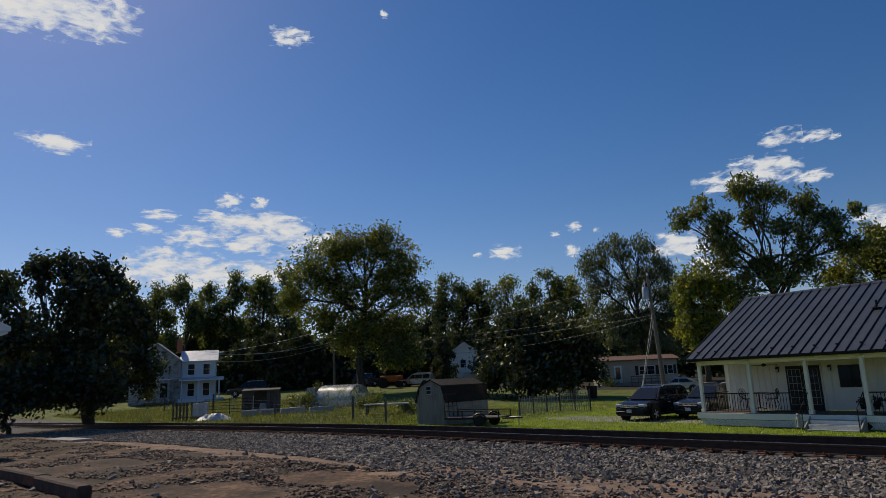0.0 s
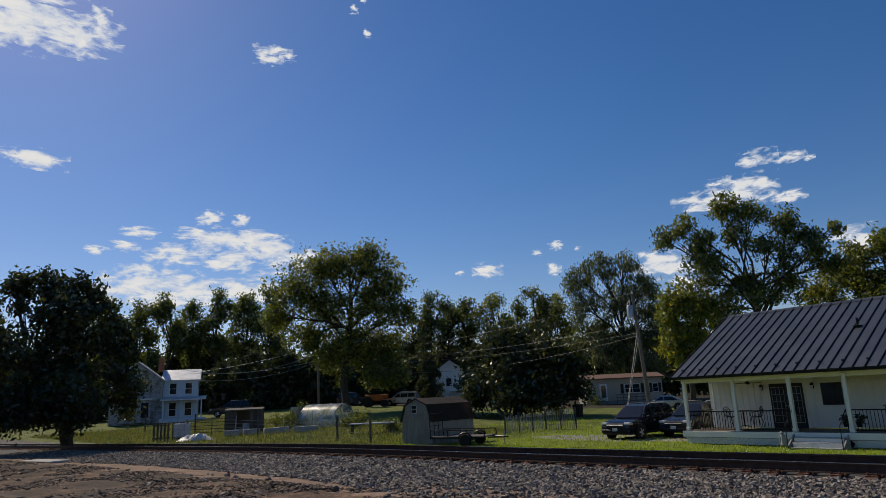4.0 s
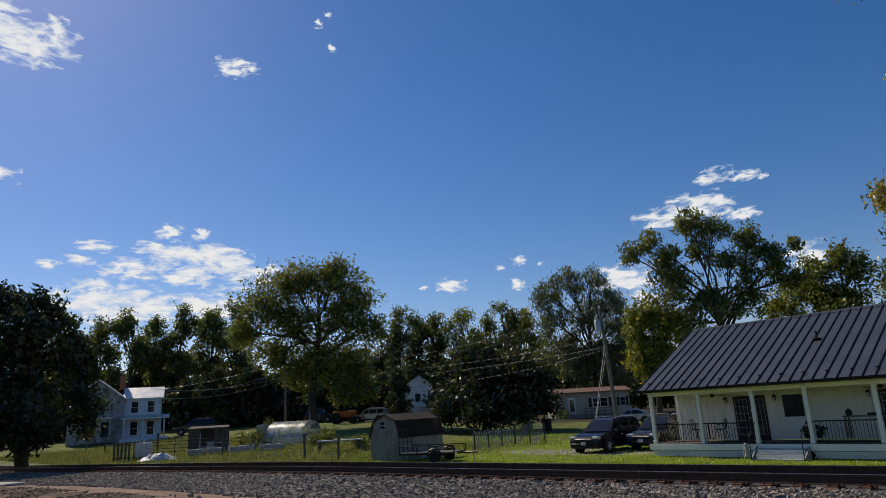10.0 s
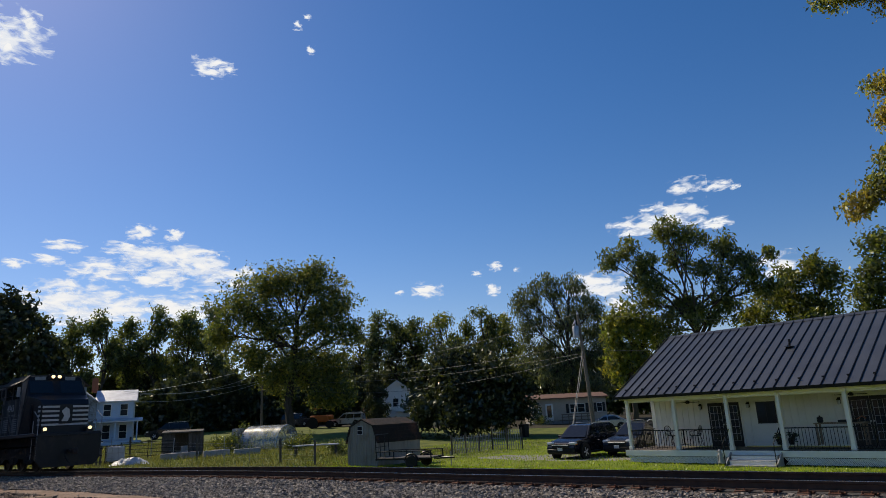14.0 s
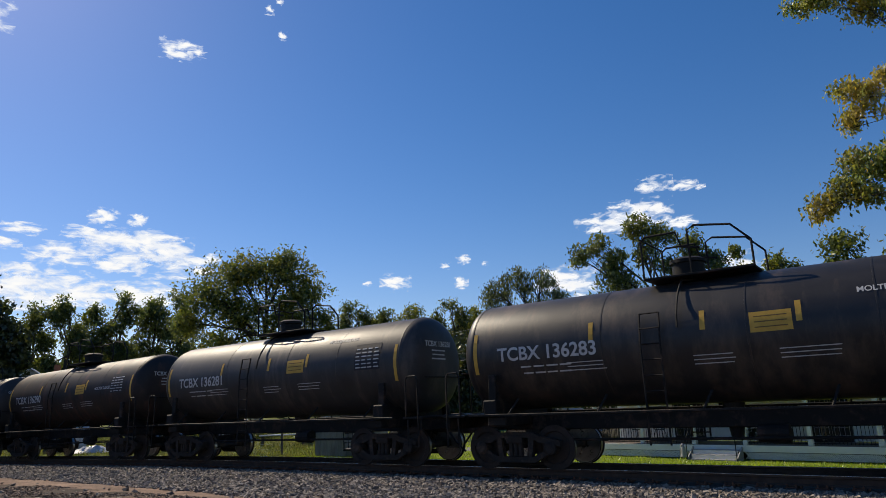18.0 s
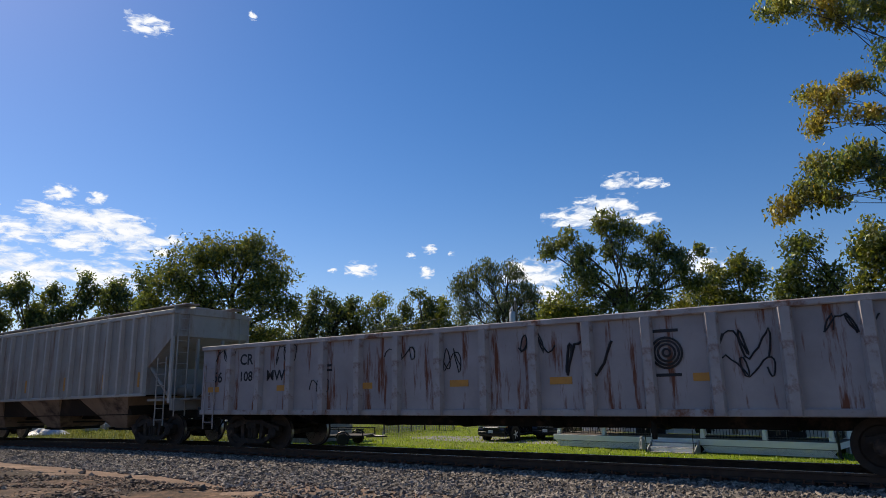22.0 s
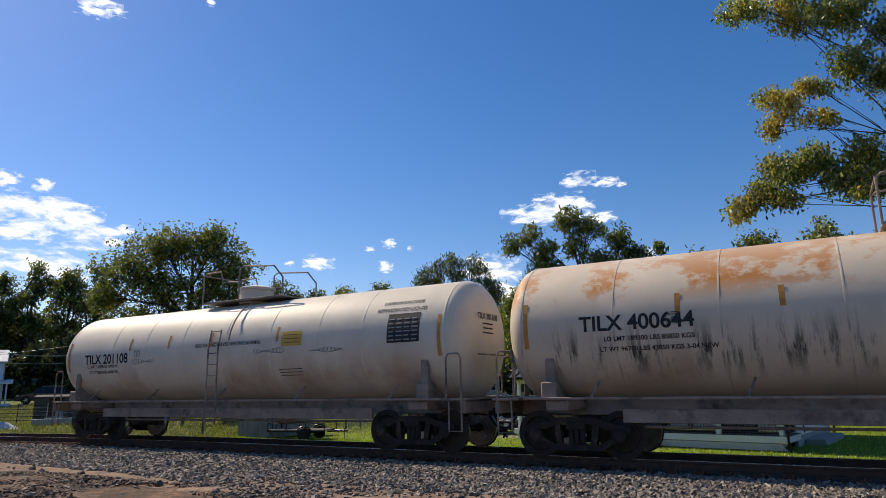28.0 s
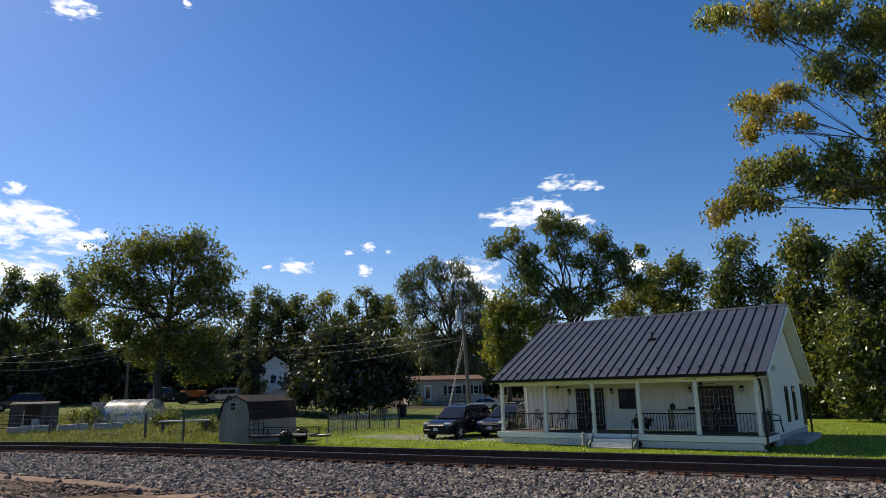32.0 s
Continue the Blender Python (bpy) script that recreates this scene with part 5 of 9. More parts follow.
def hopper_car(b0, b1, label, skin, low, posts, mark, number_rows, bays=3, yellow=True, top=4.27, rail=None, post_mat=None, words=(), panels=()):
    """A covered hopper car with side posts, sloped ends and bottom outlets."""
    c, L = car_base("hopper_car", b0, b1, label, "hopper car")
    rail = rail or M["steel_black"]
    h = L / 2 - 0.8
    zb, y0 = 1.60, 1.54
    run = 1.27                                 # how far the cut corner of the side sheet reaches in
    zr = top + 0.14

    def body_outline(y):
        return [(-h, top), (-h, top - 0.84), (-h + run, zb + 0.85), (-h + run, zb), (h - run, zb), (h - run, zb + 0.85), (h, top - 0.84), (h, top)]
    g = S()
    n = 8
    o = body_outline(0)
    vs = [(x, -y0, z) for x, z in o] + [(x, y0, z) for x, z in o]
    fs = [tuple(range(n - 1, -1, -1)), tuple(range(n, 2 * n))] + [(i, (i + 1) % n, n + (i + 1) % n, n + i) for i in range(n - 1)]
    g.add(vs, fs)
    body = part("body", g, skin, c)
    rf = [(-y0 - 0.03, top - 0.02), (-1.1, zr - 0.06), (-0.4, zr), (0.4, zr), (1.1, zr - 0.06), (y0 + 0.03, top - 0.02), (y0 + 0.03, top - 0.12), (-y0 - 0.03, top - 0.12)]
    roof = part("roof", S().prism(rf, -h - 0.05, h + 0.05), skin, c)
    part("roof_walk", S().box((0, -0.95, zr + 0.08), (2 * h + 0.3, 0.5, 0.04), 0.006), rail, roof, "grated roof walk")
    part("roof_walk", S().box((0, 0.95, zr + 0.08), (2 * h + 0.3, 0.5, 0.04), 0.006), rail, roof)
    for x in np.linspace(-h + 0.4, h - 0.4, 9):
        part("walk_bracket", S().box((x, -0.98, zr - 0.01), (0.06, 0.6, 0.16), 0.01), rail, roof)
    part("hatch", S().box((0, 0, zr + 0.06), (2 * h - 1.2, 0.62, 0.14), 0.04), skin, roof)
    for y in (-y0 - 0.03, y0 + 0.03):
        part("top_chord", S().box((0, y, top - 0.05), (2 * h + 0.06, 0.10, 0.14), 0.015), post_mat or skin, body)
        part("side_sill", S().box((0, y, zb + 0.0), (2 * (h - run), 0.10, 0.10), 0.015), post_mat or skin, body)
    post = S().prism([(-0.095, -0.0), (-0.05, -0.13), (0.055, -0.13), (0.07, -0.0)], zb + 0.05, top - 0.08, "z").mesh("side_post", post_mat or skin)
    for x in [s * f * h / 8.22 for s in (-1, 1) for f in (0.48, 1.40, 2.32, 3.12, 3.87, 4.65, 5.43, 6.16, 6.87)]:
        for y, r in ((-y0, 0), (y0, 180)):
            part("side_post", post, None, body, m=pose(x, y, 0, 0, 0, r))
    # lower hoppers
    for k in range(bays):
        xc = (k - (bays - 1) / 2) * 4.4 * h / 8.22
        b = S()
        top_, bot_ = 1.52, 0.46
        yt, yb = y0 - 0.03, 0.80
        z0, z1 = zb - 0.04, 0.52
        vs = [(xc + i * top_, j * yt, z0) for i in (-1, 1) for j in (-1, 1)] + [(xc + i * bot_, j * yb, z1) for i in (-1, 1) for j in (-1, 1)]
        vs_f = [(0, 1, 5, 4), (2, 3, 7, 6), (0, 2, 6, 4), (1, 3, 7, 5), (4, 5, 7, 6), (0, 1, 3, 2)]
        b.add(vs, vs_f)
        bay = part("hopper_bay", b, low, c)
        part("outlet_gate", S().box((xc, 0, 0.50), (0.95, 1.5, 0.14), 0.02).tube([(xc - 0.3, -1.0, 0.5), (xc - 0.3, 1.0, 0.5)], 0.04, 8), M["steel_black"], bay)
    # the shade of the recesses is painted into these sheets
    part("slope_sheet", S().prism([(-1.40, zb - 0.05), (1.40, zb - 0.05), (1.1, 0.95), (-1.1, 0.95)], -h + 2.6, h - 2.6), M["hopper_shade"], c, "sloping sheet between the bays, painted dark for shade")
    for k in (-1, 1):
        part("end_slope", S().prism([(k * (h - 0.1), top - 0.86), (k * (h - run - 0.1), top - 0.86), (k * (h - 3.2), zb - 0.06), (k * (h - 2.45), zb - 0.06)], -1.42, 1.42, "y"), M["hopper_shade"], c, "sloping end sheet, painted dark for shade")
    part("centre_sill", S().box((0, 0, 0.98), (L - 0.8, 0.4, 0.36), 0.02), M["steel_black"], c)
    for k in (-1, 1):
        part("end_sill", S().box((k * (h + 0.02), 0, 1.25), (0.14, 3.0, 0.34), 0.02), rail, c)
        part("end_platform", S().box((k * (h + 0.32), 0, 1.42), (0.5, 2.4, 0.05), 0.008), rail, c)
        part("shear_plate", S().box((k * (h - 0.65), 0, 1.42), (1.3, 2.9, 0.08), 0.01), rail, c)
        for y in (-1.5, 1.5):
            part("corner_post", S().box((k * (h - 0.06), y, (1.3 + top) / 2), (0.12, 0.09, top - 1.3), 0.012), rail if post_mat is None else post_mat, c)
            ladder(c, (k * (h - 0.42), y * 1.06, 0.62), (k * (h - 0.42), y * 1.06, 2.75), 0.44, (1, 0, 0), rail, 6)
            ladder(c, (k * (h + 0.10), y * 0.82, 0.9), (k * (h + 0.10), y * 0.82, top - 0.1), 0.4, (0, 1, 0), rail, 9)
            part("end_brace", S().tube([(k * (h - 0.06), y * 0.95, 1.4), (k * (h - run), y * 0.95, 2.5)], 0.05, 6), rail, c)
        for y in (-0.5, 0.5):
            part("end_stanchion", S().box((k * (h - 0.12), y, (1.4 + top - 0.8) / 2), (0.10, 0.10, top - 0.8 - 1.4), 0.012), rail, c)
        coupler(c, k * L / 2, k)
        truck(c, k * (L / 2 - 2.35))
    part("brake_wheel", S().lathe([(0.27, -0.02), (0.30, 0.0), (0.27, 0.02)], 18, lay_x(-h - 0.2, -0.45, 2.6)), rail, c)
    part("air_reservoir", S().lathe([(0.0, -0.5), (0.2, -0.45), (0.2, 0.45), (0.0, 0.5)], 14, lay_x(h - 0.9, -0.2, 1.72)), rail, c, smooth=True)
    part("brake_rod", S().tube([(-h + 1.0, -0.45, 0.72), (h - 1.0, -0.45, 0.72)], 0.028, 6), M["steel_black"], c)
    yf = -y0 - 0.012
    for text, x, z, size in number_rows:
        lettering(text, size, mark, c, pose(-h + x, yf, z, 90))
    for text, x, z, size in words:
        lettering(text, size, mark, c, pose(x, yf, z, 90))
    for x, z, w, hgt, mt in panels:
        part("panel", S().box((x, -y0 - 0.006, z), (w, 0.012, hgt)), M[mt], c, "painted patch on the side")
    for i in range(2):
        for j in range(2):
            part("data_line", S().box((-h + 3.0 + 0.75 * i, yf, 2.12 - 0.13 * j), (0.34, 0.004, 0.028)), M["mark_grey"], c)
    for i, x in enumerate((h - 3.4, h - 2.3, h * 0.35, -h * 0.2)):
        for j in range(3):
            part("data_line", S().box((x + 0.05 * j, yf, 2.1 - 0.09 * j), (0.30 - 0.1 * hash01(i, j), 0.004, 0.016)), M["mark_grey"], c)
    if yellow:
        for x in (-6.3, -3.62, -1.0, 1.85, 4.4, 6.5):
            part("reflector", S().box((x * h / 8.22, -y0 - 0.006, 2.1), (0.10, 0.012, 0.48)), M["mark_amber"], c)
    return c


def gondola_car(b0, b1, label):
    """A long open gondola with ribbed, painted and scratched sides."""
    c, L = car_base("gondola_car", b0, b1, label, "gondola car")
    h, zb, zt, y0 = L / 2 - 0.75, 0.98, 2.91, 1.50
    for y in (-y0, y0):
        sd = part("side_wall", S().box((0, y, (zb + zt) / 2), (2 * h, 0.05, zt - zb), 0.006), M["gondola_paint"], c, "pale painted steel side with rust runs")
        part("top_chord", S().box((0, y * 1.02, zt), (2 * h + 0.05, 0.16, 0.13), 0.02), M["gondola_rib"], sd)
        part("side_sill", S().box((0, y * 1.01, zb + 0.05), (2 * h, 0.12, 0.14), 0.015), M["gondola_rib"], sd)
        rib = S().prism([(-0.15, 0), (-0.08, -0.16), (0.085, -0.16), (0.11, 0)], zb + 0.0, zt - 0.06, "z").mesh("rib", M["gondola_rib"])
        for x in np.linspace(-h + 1.35, h - 1.35, 15):
            part("rib", rib, None, sd, m=pose(x, y + (-0.026 if y < 0 else 0.026), 0, 0, 0, 0 if y < 0 else 180))
    for k in (-1, 1):
        e = part("end_wall", S().box((k * h, 0, (zb + zt) / 2 + 0.1), (0.05, 2 * y0, zt - zb - 0.1), 0.006), M["hopper_low"], c, "rusty brown corrugated end")
        for z in np.linspace(1.3, 2.9, 5):
            part("corrugation", S().box((k * (h + 0.06), 0, z), (0.09, 2 * y0 - 0.1, 0.16), 0.04), M["hopper_low"], e)
        part("end_sill", S().box((k * (h + 0.1), 0, 1.02), (0.2, 3.0, 0.3), 0.02), M["steel_black"], c)
        for y in (-1.6, 1.6):
            ladder(c, (k * (h - 0.45), y, 0.55), (k * (h - 0.45), y, 2.5), 0.42, (1, 0, 0), M["gondola_rib"], 5)
        coupler(c, k * L / 2, k)
        truck(c, k * (L / 2 - 2.5))
    part("floor", S().box((0, 0, zb + 0.06), (2 * h, 2 * y0, 0.08)), M["rust"], c)
    part("centre_sill", S().box((0, 0, 0.82), (L - 0.8, 0.5, 0.3), 0.02), M["steel_black"], c)
    for x in np.linspace(-h * 0.6, h * 0.6, 6):
        part("cross_bearer", S().prism([(-1.45, 0.97), (1.45, 0.97), (0.5, 0.66), (-0.5, 0.66)], x - 0.06, x + 0.06), M["steel_black"], c)
    part("brake_lever", S().box((h * 0.35, -0.9, 0.72), (0.1, 0.1, 0.45), 0.02), M["steel_black"], c)
    yf = -y0 - 0.035
    for text, x, z, size in (("CR", -h + 1.96, 2.5, 0.42), ("56", -h + 0.72, 2.02, 0.42), ("108", -h + 1.96, 2.02, 0.38), ("MW", -h + 3.18, 2.02, 0.40)):
        lettering(text, size, M["mark_black"], c, pose(x, yf, z, 90))
    for x in (-h + 0.55, -h + 3.5, -h + 6.4, -h + 9.2, 1.8, h - 5.2, h - 2.0):
        part("reflector", S().box((x, yf, 1.68), (0.5, 0.006, 0.15)), M["mark_amber"], c)
    def ring(r):
        return S().tube([(h - 5.9 + r * math.cos(a), yf, 2.15 + r * math.sin(a)) for a in np.linspace(0, 2 * math.pi, 25)], 0.026, 4, False)
    lg = part("round_emblem", ring(0.29), M["mark_black"], c, "worn round black emblem")
    for r in (0.07, 0.16, 0.23):
        part("emblem_ring", ring(r), M["mark_black"], lg)
    for x, dz, w in ((h - 5.9, 0.42, 0.5), (h - 5.9, -0.42, 0.5), (-h + 5.15, 0.08, 0.26), (-h + 5.15, -0.04, 0.3)):
        part("name_bar", S().box((x, yf, 2.15 + dz), (w, 0.006, 0.06)), M["mark_black"], c)
    for i, (x, z, w, hh, th) in enumerate(((h - 7.55, 2.15, 0.9, 0.42, 0.03), (h - 4.55, 2.25, 0.8, 0.3, 0.018), (h - 4.5, 1.85, 0.9, 0.22, 0.015), (-h + 7.6, 2.4, 0.8, 0.2, 0.014), (-h + 9.0, 2.2, 0.6, 0.3, 0.014), (1.2, 2.5, 0.8, 0.25, 0.016), (h - 2.9, 2.5, 0.7, 0.2, 0.014), (-h + 1.0, 2.65, 0.7, 0.2, 0.014), (-h + 3.6, 2.6, 0.6, 0.3, 0.016), (-h + 4.9, 1.7, 0.5, 0.2, 0.012))):
        rng = random.Random(40 + i)
        pts = [(x + (t - 0.5) * w + 0.16 * math.cos(13 * t + i), yf, z + hh * math.sin(21 * t + i * 2) * rng.uniform(0.6, 1)) for t in np.linspace(0, 1, 34)]
        part("scrawl", S().tube(pts, th, 4), M["mark_black"], c, "looped spray-paint scrawl")
    return c


def settle(c, f):
    """Brings what stands above the deck of a locomotive to its true height."""
    done = set()
    for ob in [o for o in c.children_recursive if o.type == "MESH"]:
        up = ob
        while up is not c and not up.name.startswith("truck"):
            up = up.parent
        if up is not c or ob.data.name in done:
            continue
        if ob.location.z > 1.0:
            ob.location.z = 1.0 + (ob.location.z - 1.0) * f
            continue
        done.add(ob.data.name)
        for v in ob.data.vertices:
            if v.co.z > 1.0:
                v.co.z = 1.0 + (v.co.z - 1.0) * f


def locomotive(b0, b1, facing, number):
    """A six-axle diesel locomotive, cab towards +x when facing is 1."""
    c, L = car_base("locomotive", b0, b1, "black six-axle freight diesel locomotive with white nose stripes", "locomotive")
    fx = lambda x: x * facing                                                       # noqa: E731
    bk, st = M["loco_black"], M["loco_stripe"]
    coat = M["loco_worn"] if facing > 0 else bk
    e = L / 2
    part("deck", S().box((0, 0, 1.70), (L - 1.3, 3.05, 0.16), 0.02), bk, c)
    for y in (-1.53, 1.53):
        part("sill_stripe", S().box((0, y, 1.72), (L - 1.6, 0.02, 0.11)), M["loco_sill"], c, "dirty pale sill stripe")
    fuel = [(-1.30, 1.35), (-1.42, 1.1), (-1.2, 0.5), (1.2, 0.5), (1.42, 1.1), (1.30, 1.35)]
    part("fuel_tank", S().prism(fuel, fx(-3.0), fx(4.6)), M["steel_black"], c)
    part("underframe", S().box((0, 0, 1.45), (L - 1.6, 2.3, 0.50), 0.02), M["steel_black"], c)
    # long hood in sections, back end at -e + 1.2
    def hood(x0, x1, w, z1, nm="hood", top_in=0.28):
        o = [(-w, 1.78), (-w, z1 - 0.22), (-w + top_in, z1), (w - top_in, z1), (w, z1 - 0.22), (w, 1.78)]
        return part(nm, S().prism(o, fx(x0), fx(x1)), coat, c)
    h1 = hood(-e + 1.25, -e + 5.6, 0.95, 4.62)
    part("radiator_wing", S().prism([(-0.95, 3.75), (-1.50, 4.45), (-1.50, 4.72), (-1.2, 4.86), (1.2, 4.86), (1.5, 4.72), (1.5, 4.45), (0.95, 3.75)], fx(-e + 1.0), fx(-e + 7.4)), bk, c, "flared radiator section")
    h2 = hood(-e + 5.6, e - 7.9, 0.92, 4.55)
    h3 = hood(e - 7.9, e - 5.2, 1.35, 4.62, "blower_section")
    for x in np.arange(-e + 1.7, e - 8.1, 0.74):
        for y in (-0.955, 0.955):
            part("hood_door", S().box((fx(x), y, 2.95), (0.66, 0.03, 1.9), 0.012), coat, h2)
            part("door_latch", S().box((fx(x) + 0.22, y * 1.02, 2.9), (0.05, 0.03, 0.12), 0.006), M["steel_black"], h2)
    for i in range(3):
        part("dynamic_vent", S().box((fx(e - 7.4 + 0.85 * i), -1.362, 4.05), (0.62, 0.02, 0.36), 0.004), M["steel_black"], h3)
        for j in range(5):
            part("slat", S().box((fx(e - 7.4 + 0.85 * i), -1.376, 3.91 + 0.07 * j), (0.58, 0.012, 0.025)), M["truck_iron"], h3)
    part("exhaust_stack", S().box((fx(-0.2), 0, 4.7), (1.3, 0.5, 0.32), 0.04), M["steel_black"], c)
    for x in (-e + 2.6, -e + 4.4, -e + 6.2):
        part("roof_fan", S().lathe([(0.72, 0), (0.72, 0.12), (0.62, 0.16), (0, 0.16)], 22, pose(fx(x), 0, 4.86)), M["steel_black"], c)
    horn = part("horn", S().tube([(fx(e - 8.7), -0.4, 4.58), (fx(e - 8.7), -0.4, 4.8)], 0.04, 6), M["steel_black"], c)
    for i in range(3):
        part("horn_bell", S().tube([(fx(e - 8.95), -0.5 + 0.1 * i, 4.80), (fx(e - 8.3), -0.5 + 0.1 * i, 4.80)], [0.03, 0.09], 8), M["steel_black"], horn)
    # cab and nose
    cab = part("cab", S().prism([(-1.5, 1.78), (-1.5, 4.45), (-1.15, 4.78), (1.15, 4.78), (1.5, 4.45), (1.5, 1.78)], fx(e - 5.2), fx(e - 2.95)), coat, c)
    part("cab_roof", S().prism([(-1.54, 4.42), (-1.18, 4.80), (1.18, 4.80), (1.54, 4.42), (1.5, 4.40), (1.15, 4.76), (-1.15, 4.76), (-1.5, 4.40)], fx(e - 5.25), fx(e - 2.9)), M["tank_grey"], cab)
    # raked windscreen block
    g = S()
    o = [(e - 2.95, 1.78), (e - 2.95, 4.7), (e - 2.45, 3.72), (e - 1.55, 3.45), (e - 1.35, 3.2), (e - 1.3, 1.78)]
    ws = [(x, s * w, z) for s in (-1, 1) for (x, z), w in zip(o, (1.5, 1.25, 1.42, 1.15, 1.10, 1.10))]
    n = len(o)
    g.add([(fx(x), y, z) for x, y, z in ws], [tuple(range(n - 1, -1, -1)), tuple(range(n, 2 * n))] + [(i, (i + 1) % n, n + (i + 1) % n, n + i) for i in range(n)])
    nose = part("nose", g, bk, c, "angular safety-cab nose")
    for y in (-0.72, 0.72):
        a, b = Vector((fx(e - 2.86), y, 4.5)), Vector((fx(e - 2.50), y, 3.84))
        mid, d = (a + b) / 2, (b - a)
        m = Matrix.Translation(mid) @ d.to_track_quat("Z", "Y").to_matrix().to_4x4()
        part("windscreen", S().box((0, 0, 0), (1.1, 0.02, d.length), 0, m @ pose(0, 0, 0, 0, 0, 90 if abs(m.to_3x3().col[0].x) > 0.5 else 0)), M["glass_car"], nose)
    for y in (-1.515, 1.515):
        for i in range(2):
            w = part("cab_window", S().box((fx(e - 3.55 - 0.92 * i), y, 3.92), (0.66, 0.03, 0.56), 0.02), M["glass_car"], cab, "dark cab side window")
            part("window_frame", S().tube([(fx(e - 3.55 - 0.92 * i) + dx, y * 1.01, 3.92 + dz) for dx, dz in ((-0.34, -0.29), (0.34, -0.29), (0.34, 0.29), (-0.34, 0.29), (-0.34, -0.29))], 0.022, 5), M["steel_black"], w)
        k = -1 if y < 0 else 1
        part("sunshade", S().prism([(k * 1.50, 4.50), (k * 1.86, 4.28), (k * 1.86, 4.25), (k * 1.50, 4.46)], fx(e - 4.95), fx(e - 3.05)), M["tank_grey"], cab, "tilted grey sunshade over the cab windows")
        part("rear_view_mirror", S().box((fx(e - 3.08), k * 1.60, 3.95), (0.05, 0.16, 0.5), 0.01), M["step_grey"], cab)

        def outline(x, z, w, h, yy=1.53):
            part("panel_edge", S().tube([(fx(x + a * w / 2), k * yy, z + b * h / 2) for a, b in ((-1, -1), (1, -1), (1, 1), (-1, 1), (-1, -1))], 0.010, 4), M["mark_grey"], cab)
        for x, z, w, h in ((e - 3.5, 2.28, 0.95, 0.95), (e - 4.65, 2.28, 1.05, 0.95)):
            part("access_panel", S().box((fx(x), k * 1.512, z), (w, 0.03, h), 0.01), coat, cab)
            outline(x, z, w, h)
        outline(e - 4.1, 2.80, 2.2, 2.0)
        if facing > 0:
            for x in (e - 3.5, e - 4.65):
                for i in range(7):
                    part("louvre", S().box((fx(x), k * 1.535, 1.98 + 0.1 * i), (0.6, 0.02, 0.05), 0.005), M["step_grey"], cab)
        for i, w in enumerate((0.22, 0.5)):
            part("data_line", S().box((fx(e - 4.1) - 0.15 + 0.5 * i, k * 1.512, 2.82), (w, 0.008, 0.06)), M["mark_grey"], cab)
        part("roof_rail", S().tube([(fx(e - 8.6), k * 1.38, 4.30), (fx(e - 5.3), k * 1.42, 4.30)], 0.018, 6), M["mark_grey"], c)
        part("sill_edge", S().box((0, k * 1.545, 1.80), (L - 1.7, 0.02, 0.03)), M["mark_grey"], c)
        for i, x in enumerate((e - 5.6, e - 6.7, e - 7.6)):
            part("hood_seam", S().box((fx(x), k * 1.362, 3.0), (0.025, 0.02, 2.3)), M["steel_black"], c)
            part("latch", S().box((fx(x) + 0.12, k * 1.366, 2.7 + 0.2 * (i % 2)), (0.05, 0.02, 0.12), 0.004), M["mark_grey"], c)
        part("side_door", S().box((fx(e - 2.25), y * 0.86, 2.55), (0.6, 0.03, 1.4), 0.015), bk, nose)
        lettering(number, 0.46, st, c, pose(fx(e - 4.1), y * 1.0 + (-0.02 if y < 0 else 0.02), 3.15, 90, 0, 0 if y < 0 else 180))
        for i in range(5):
            part("nose_stripe", S().prism([(fx(e - 1.32), 0), (fx(e - 2.2 + 0.06 * i), 0), (fx(e - 2.2 + 0.06 * i + 0.04), 0.10), (fx(e - 1.32), 0.10)], 0, 0.006, "y"), st, nose).matrix_local = Matrix.Translation((0, (-1.46 if y < 0 else 1.455) * 0.8 - (0.0), 3.05 - 0.22 * i))
    for i in range(5):
        part("nose_stripe", S().box((fx(e - 1.285), 0, 3.08 - 0.22 * i), (0.02, 2.18, 0.10), 0), st, nose, "white horizontal nose stripe")
    part("nose_emblem", S().box((fx(e - 1.27), 0, 2.68), (0.02, 0.62, 0.9), 0.004), bk, nose)
    part("emblem_shape", S().prism([(-0.2, 2.35), (-0.08, 2.62), (-0.22, 2.85), (-0.02, 3.05), (0.14, 2.95), (0.2, 2.6), (0.1, 2.34)], fx(e - 1.258), fx(e - 1.25)), st, nose, "pale emblem shape")
    hl = part("headlight_housing", S().box((fx(e - 2.90), 0, 4.72), (0.2, 0.7, 0.26), 0.03), bk, c)
    lit = facing > 0
    for y in (-0.15, 0.15):
        part("headlight", S().lathe([(0.085, 0), (0.085, 0.03), (0.0, 0.05)], 14, pose(fx(e - 2.80), y, 4.72, 0, 90 * facing, 0)), M["headlight"] if lit else M["lamp_clear"], hl)
    for y in (-1.0, 1.0):
        part("number_board", S().box((fx(e - 2.9), y * 0.72, 4.62), (0.06, 0.5, 0.2), 0.01), M["mark_grey"], c)
        part("ditch_light", S().lathe([(0.085, 0), (0.085, 0.05), (0.0, 0.07)], 14, pose(fx(e - 0.92), y * 1.05, 1.98, 0, 90 * facing, 0)), M["ditch_light"] if lit else M["lamp_clear"], c)
        part("ditch_bracket", S().box((fx(e - 1.0), y * 1.05, 1.9), (0.16, 0.34, 0.34), 0.03), bk, c)
